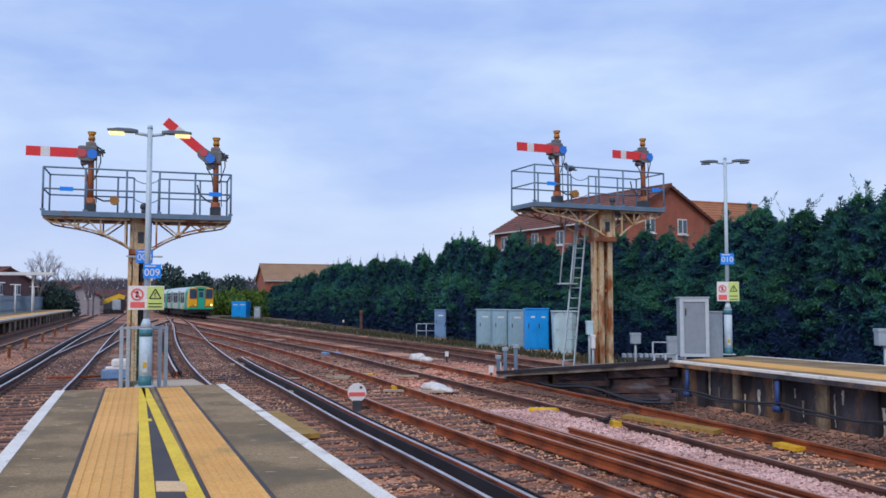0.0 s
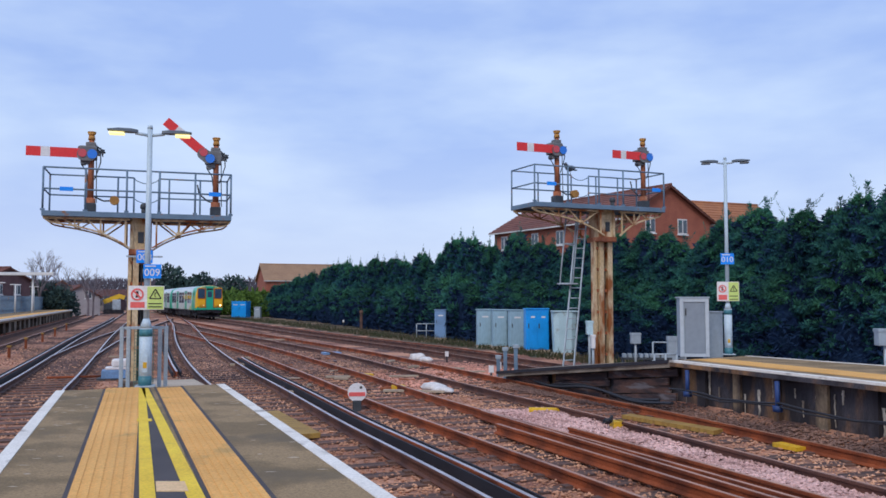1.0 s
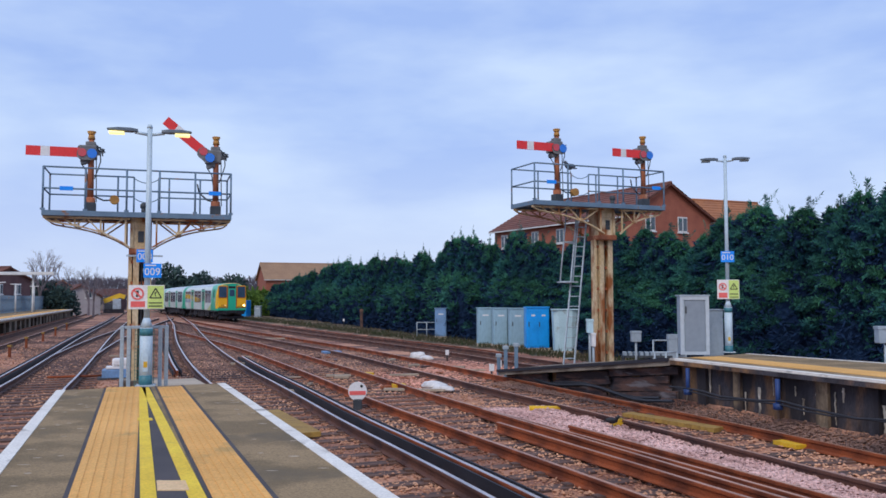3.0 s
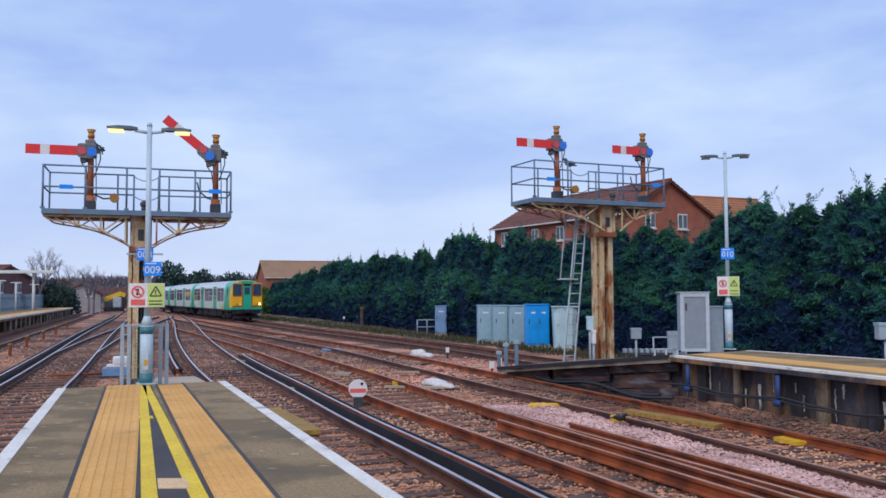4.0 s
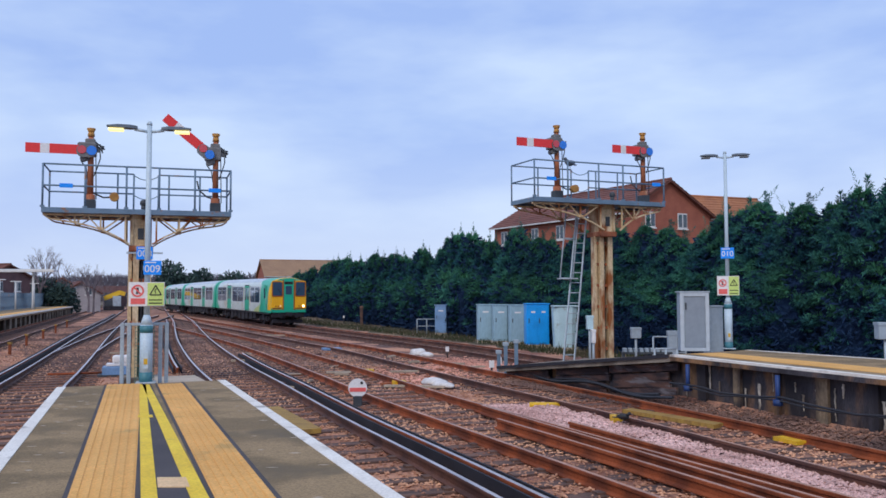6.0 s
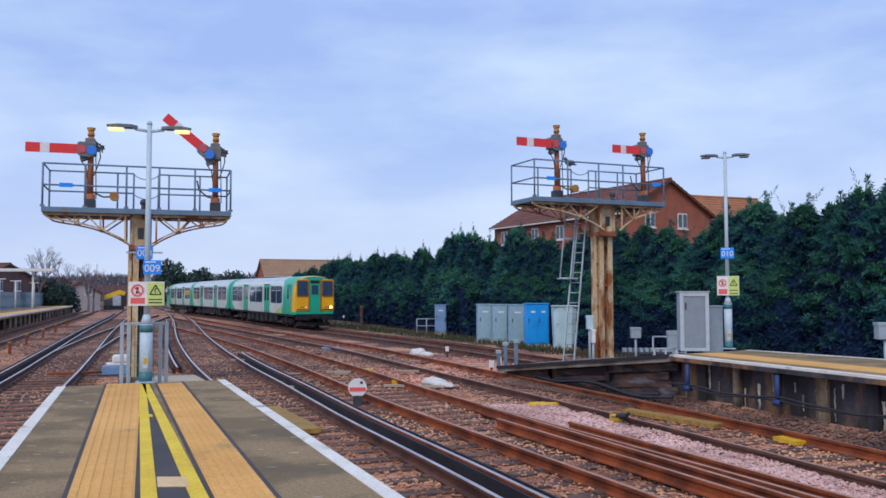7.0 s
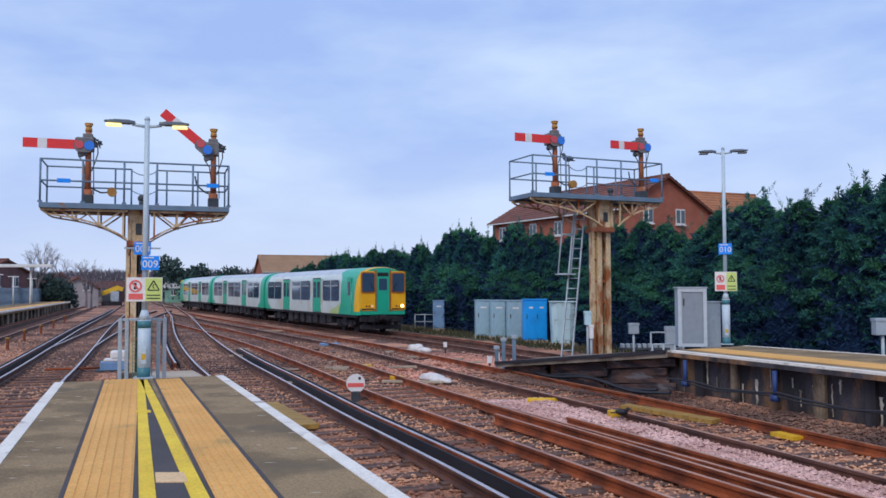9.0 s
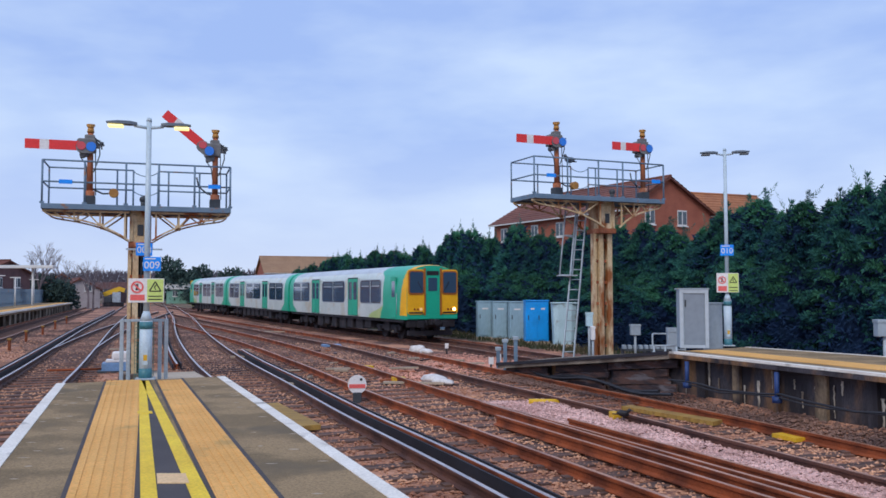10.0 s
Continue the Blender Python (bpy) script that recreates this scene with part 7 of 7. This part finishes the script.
# ---- far platform on the other side, with lamps and a canopy ----
def build_far_platform():
    p = thing("platform", Matrix.Identity(4), "far platform with a yellow edge on concrete legs", "platform", kind="structure")
    a, b = Vector((-14.3, 17.0)), Vector((-43.0, 98.5))
    d = (b - a).normalized()
    n = Vector((-d.y, d.x))
    part("deck", plate(B(), [tuple(a), tuple(b), tuple(b + n * 3.4), tuple(a + n * 3.4)], PZ - 0.22, PZ), M_ASPHALT, p)
    part("yellow_edge", plate(B(), [tuple(a + n * 0.35), tuple(b + n * 0.35), tuple(b + n * 1.2), tuple(a + n * 1.2)], PZ, PZ + 0.006), M_TACTILE, p)
    part("coping", plate(B(), [tuple(a - n * 0.05), tuple(b - n * 0.05), tuple(b + n * 0.16), tuple(a + n * 0.16)], PZ - 0.1, PZ + 0.008), M_WHITE_PAINT, p)
    k = 0.8
    while k < (b - a).length:
        q = a + d * k + n * 0.25
        part("leg", box(B(), (q.x - 0.13, q.y - 0.13, -0.2), (q.x + 0.13, q.y + 0.13, PZ - 0.22)), M_CONCRETE, p)
        k += 2.4
    part("back_wall", plate(B(), [tuple(a + n * 1.6), tuple(b + n * 1.6), tuple(b + n * 1.75), tuple(a + n * 1.75)], -0.2, PZ - 0.222), M_WALL, p)
    f = thing("palisade_fence", Matrix.Identity(4), "grey palisade fence behind the far platform", "fence")
    k = 20.0
    while k < (b - a).length + 4:
        q = a + d * k + n * 3.2
        part("pale", bar(B(), (q.x, q.y, PZ - 0.3), (q.x, q.y, PZ + 1.5), 0.09, 0.03, up=(n.x, n.y, 0)), M_STEEL, f)
        k += 0.34
    for z in (PZ + 0.3, PZ + 1.2):
        u, v = a + d * 20 + n * 3.26, b + d * 4 + n * 3.26
        part("rail", bar(B(), (u.x, u.y, z), (v.x, v.y, z), 0.04, 0.07), M_STEEL, f)
    for y in (54, 64, 72, 84):
        q = at_y(tuple(a), tuple(b), y)
        g = thing("lamp_column", Matrix.Translation((q[0] - 2.2, q[1] - 0.8, PZ)), "white lamp column on the far platform", "lamp column", "far platform lamps")
        part("column", tube(B(), (0, 0, 0), (0, 0, 2.4), 0.07, 10, 0.05), M_RENDER, g)
        part("lantern", box(B(), (-0.45, -0.06, 2.4), (0.45, 0.06, 2.47), bevel=0.02), M_RENDER, g)
    c = thing("canopy", Matrix.Translation((-42.5, 78.0, 0)), "flat white station canopy over the far platform", "canopy")
    part("beam", box(B(), (-6, -0.3, 4.45), (6.8, 0.3, 4.72), bevel=0.03), M_RENDER, c)
    part("roof_sheet", box(B(), (-6, 0.301, 4.62), (5.6, 3.0, 4.76)), M_CAB_GREY, c)
    for x in (-5, 0, 4.6):
        part("column", tube(B(), (x, 0.4, -0.2), (x, 0.4, 4.45), 0.09, 10), M_RENDER, c)


build_far_platform()


def build_machine():
    g = thing("track_machine", Matrix.Translation((-46.9, 121.0, 0.0)) @ Matrix.Rotation(radians(20), 4, "Z") @ Matrix.Scale(0.85, 4), "yellow track machine parked far down the line", "machine")
    part("chassis", box(B(), (-1.6, -1.0, 0.2), (1.6, 1.0, 0.9), bevel=0.05), M_UNDER, g)
    part("cab", box(B(), (-0.2, -0.9, 0.9), (1.1, 0.9, 2.6), bevel=0.08), M_GALV, g)
    part("body", box(B(), (-1.5, -0.95, 0.9), (-0.25, 0.95, 1.9), bevel=0.08), M_IRON, g)
    part("boom", bar(bar(B(), (-1.6, 0, 2.2), (0.9, 0, 3.2), 0.7, 0.75), (0.7, 0, 3.25), (1.7, 0, 2.9), 0.6, 0.7), M_MACHINE, g)
    w = thing("road_bridge", Matrix.Translation((-62, 176, 0)), "dark brick road bridge across the line", "bridge")
    part("parapet", box(B(), (-14, 0, 2.9), (2.2, 0.6, 4.3)), M_BRICK_DULL, w)
    part("girder", box(B(), (-14, -0.1, 2.3), (2.2, 0.5, 2.898)), M_IRON, w)
    for x in (-14, -6, 1):
        part("pier", box(B(), (x, 0, -0.2), (x + 1.2, 3, 2.3)), M_BRICK_DULL, w)


build_machine()
# ---- ballast stones near the camera ----
def scatter_stones(name, mat, seed, count, where, size, label, heap=None):
    """Small angular stones in one mesh."""
    r = np.random.RandomState(seed)
    base = np.array([(1, 0, 0.1), (-1, 0.1, 0), (0.1, 1, -0.1), (0, -1, 0.1), (0.1, 0.1, 0.8), (-0.1, 0, -0.8)])
    tri = np.array([(0, 2, 4), (2, 1, 4), (1, 3, 4), (3, 0, 4), (2, 0, 5), (1, 2, 5), (3, 1, 5), (0, 3, 5)])
    vs, fs, n = [], [], 0
    while n < count:
        x, y = where(r)
        a, s = r.uniform(0, 6.28), r.uniform(*size)
        v = base * (1 + 0.5 * (r.rand(6, 3) - 0.5)) * s * np.array((1, r.uniform(0.6, 1), r.uniform(0.5, 0.9)))
        c, t = math.cos(a), math.sin(a)
        v = v @ np.array(((c, t, 0), (-t, c, 0), (0, 0, 1)))
        up = heap(x, y) if heap else 0.0
        v += (x, y, up + level(x, y) + r.uniform(-0.045, 0.005))
        vs.append(v)
        fs.append(tri + 6 * n)
        n += 1
    me = bpy.data.meshes.new(name)
    me.from_pydata(np.concatenate(vs).tolist(), [], np.concatenate(fs).tolist())
    me.materials.append(mat)
    return tagged(new(name, me), label, "ballast", kind="stuff")


def near_yard(r):
    while True:
        y = 7.5 + 30 * r.rand() ** 1.8
        x = -0.41 * (y - 5.2) - 0.4 + r.uniform(-0.3, 9.5)
        if x < 4.46 - 0.39 * (y - 16.8) - 0.05:
            return x, y


def left_yard(r):
    while True:
        y = 14 + 26 * r.rand() ** 1.5
        x = -0.35 * (y - 11.2) - 5.1 - r.uniform(-1.5, 7)
        if y > 12.6 and not (x > -6.2 and y < 14.6):
            return x, y


def far_yard(r):
    while True:
        y = 27 + 38 * r.rand() ** 1.2
        x = -0.385 * (y - 16.8) + 4.2 - 15.5 * r.rand() * min(1.0, 0.55 + y / 90)
        if in_yard(x, y):
            return x, y


def pink_bed(r):
    y = 8.0 + 9.3 * r.rand() ** 1.3
    return 4.45 - 0.385 * (y - 11.2) + r.uniform(-1.15, 0.6) - 0.35, y


scatter_stones("ballast_stones", M_STONE, 3, 46000, near_yard, (0.017, 0.040), "rust-stained loose ballast stones between the tracks")
scatter_stones("ballast_stones", M_STONE, 4, 12000, left_yard, (0.022, 0.045), "rust-stained loose ballast stones beside the turnout")
scatter_stones("ballast_stones", M_STONE_DARK, 5, 24000, far_yard, (0.035, 0.075), "coarse stained ballast stones far along the yard")
scatter_stones("fresh_ballast", M_STONE_PINK, 6, 24000, pink_bed, (0.02, 0.042), "fresh pinkish ballast stones heaped beside the rails", lambda x, y: 0.05 + 0.05 * noise.noise((x * 2.2, y * 1.3, 4)))
def mid_patch(r):
    k = r.randint(0, 4)
    cx, cy, w = ((0.9, 30.0, 0.9), (0.2, 28.0, 0.7), (1.4, 27.0, 0.8), (-0.6, 24.0, 0.6))[k]
    return cx + r.normal(0, w), cy + r.normal(0, 1.5)


scatter_stones("fresh_ballast", M_STONE_ORANGE, 9, 6500, mid_patch, (0.03, 0.06), "bright orange-pink ballast patches among the tracks")
# ballast banked against the foot of the platform wall and the ramp
BANK = [(13.0, -5.1), (4.46, 16.8), (2.6, 20.4), (1.6, 22.3)]


def bank_at(k, out):
    """Point k along the bank (0 to 1), out from the wall, with its height."""
    run = [(Vector(b) - Vector(a)).length for a, b in zip(BANK[:-1], BANK[1:])]
    want = k * sum(run)
    for (a, b), L in zip(zip(BANK[:-1], BANK[1:]), run):
        if want <= L + 1e-6:
            a, b = Vector(a), Vector(b)
            q = a.lerp(b, want / L) + Vector(((b - a).y, -(b - a).x)).normalized() * (0.27 - out)
            h = 0.30 * (1 - out / 0.75) ** 1.3 * (0.85 + 0.35 * noise.noise((k * 22, 3.0, 0)))
            return q, h * (1 - 0.75 * smooth01((k - 0.79) / 0.09)) - 0.02
        want -= L


def build_bank():
    bm = B()
    rows = [[bm.verts.new((*bank_at(i / 90, 0.749 * j / 5)[0], bank_at(i / 90, 0.749 * j / 5)[1])) for j in range(6)] for i in range(91)]
    for r0, r1 in zip(rows[:-1], rows[1:]):
        for j in range(5):
            bm.faces.new((r0[j], r1[j], r1[j + 1], r0[j + 1]))
    bmesh.ops.recalc_face_normals(bm, faces=bm.faces[:])
    tagged(part("ballast_bank", bm, M_BALLAST), "brown ballast banked against the platform wall", "ballast", kind="stuff")


build_bank()
bank_height = {}


def bank_spot(r):
    q, h = bank_at(0.25 + 0.75 * r.rand(), 0.75 * r.rand() ** 0.8)
    bank_height[(q.x, q.y)] = h + 0.02
    return q.x, q.y


scatter_stones("ballast_stones", M_STONE_DARK, 8, 15000, bank_spot, (0.018, 0.045), "stained loose ballast banked at the platform wall", lambda x, y: bank_height[(x, y)] + 0.03)
# ---- what moves: the train on its track, its wheels, and the crow ----
RUN = [(0.0, 18.4), (1.0, 23.75), (2.0, 29.0), (3.0, 34.9), (4.0, 41.0), (5.0, 47.6), (6.0, 54.15), (7.0, 60.5), (8.0, 66.7), (9.0, 72.95), (10.0, 79.1)]


def motions():
    path = spline(T4, 0.5)[::-1]
    start = min(range(len(path)), key=lambda i: (path[i] - Vector((-26.9, 94.7))).length)
    far = [0.0]
    for a, b in zip(path[:-1], path[1:]):
        far.append(far[-1] + (b - a).length)
    zero = far[start] - 18.4

    def place(s):
        j = max(i for i in range(len(far) - 1) if far[i] <= s)
        p = path[j] + (path[j + 1] - path[j]) * ((s - far[j]) / (far[j + 1] - far[j]))
        return Vector((p.x, p.y, level(p.x, p.y) + 0.155))

    def gone(t):
        ts, ss = zip(*RUN)
        i = min(max(int(t), 0), len(RUN) - 2)
        k = t - ts[i]
        m = lambda n: (ss[min(n + 1, len(ss) - 1)] - ss[max(n - 1, 0)]) / (2 if 0 < n < len(ss) - 1 else 1)
        a, b, ma, mb = ss[i], ss[i + 1], m(i), m(i + 1)
        return (2 * k ** 3 - 3 * k * k + 1) * a + (k ** 3 - 2 * k * k + k) * ma + (-2 * k ** 3 + 3 * k * k) * b + (k ** 3 - k * k) * mb

    for n, car in enumerate(CARS):
        rows = []
        for q in range(21):
            t = q * 0.5
            s = zero + gone(t) - n * 20.0
            a, b = place(s - 2.9), place(s - CAR_LONG + 2.9)
            d = (a - b).normalized()
            x = d.cross(Vector((0, 0, 1))).normalized()
            m = Matrix((x, d, x.cross(d))).transposed().to_4x4()
            m.translation = a + d * 2.9
            rows.append((t, m))
        walk(car, rows)
    for w, y in WHEELS:
        walk(w, [(q / 15, Matrix.Translation((0, y, 0.42)) @ Matrix.Rotation(-(gone(q / 15) - 18.4) / 0.42, 4, "X")) for q in range(151)])
    walk(CROW, [(0.0, pose(2.81, 14.82, 0.06, 0, 0, -60)), (0.6, pose(2.83, 14.75, 0.06, 0, 0, -55)), (1.5, pose(2.84, 14.65, 0.06, 0, 0, -35)),
                (2.5, pose(2.84, 14.65, 0.06, 0, 0, -75)), (3.2, pose(2.88, 14.50, 0.06, 0, 0, -95)), (4.0, pose(2.98, 14.50, 0.06, 0, 0, -130)),
                (5.0, pose(3.06, 14.52, 0.06, 0, 0, -120)), (7.0, pose(3.04, 14.53, 0.06, 0, 0, -120)), (8.0, pose(3.07, 14.55, 0.06, 0, 0, -105)),
                (10.0, pose(3.07, 14.55, 0.06, 0, 0, -110))])


motions()
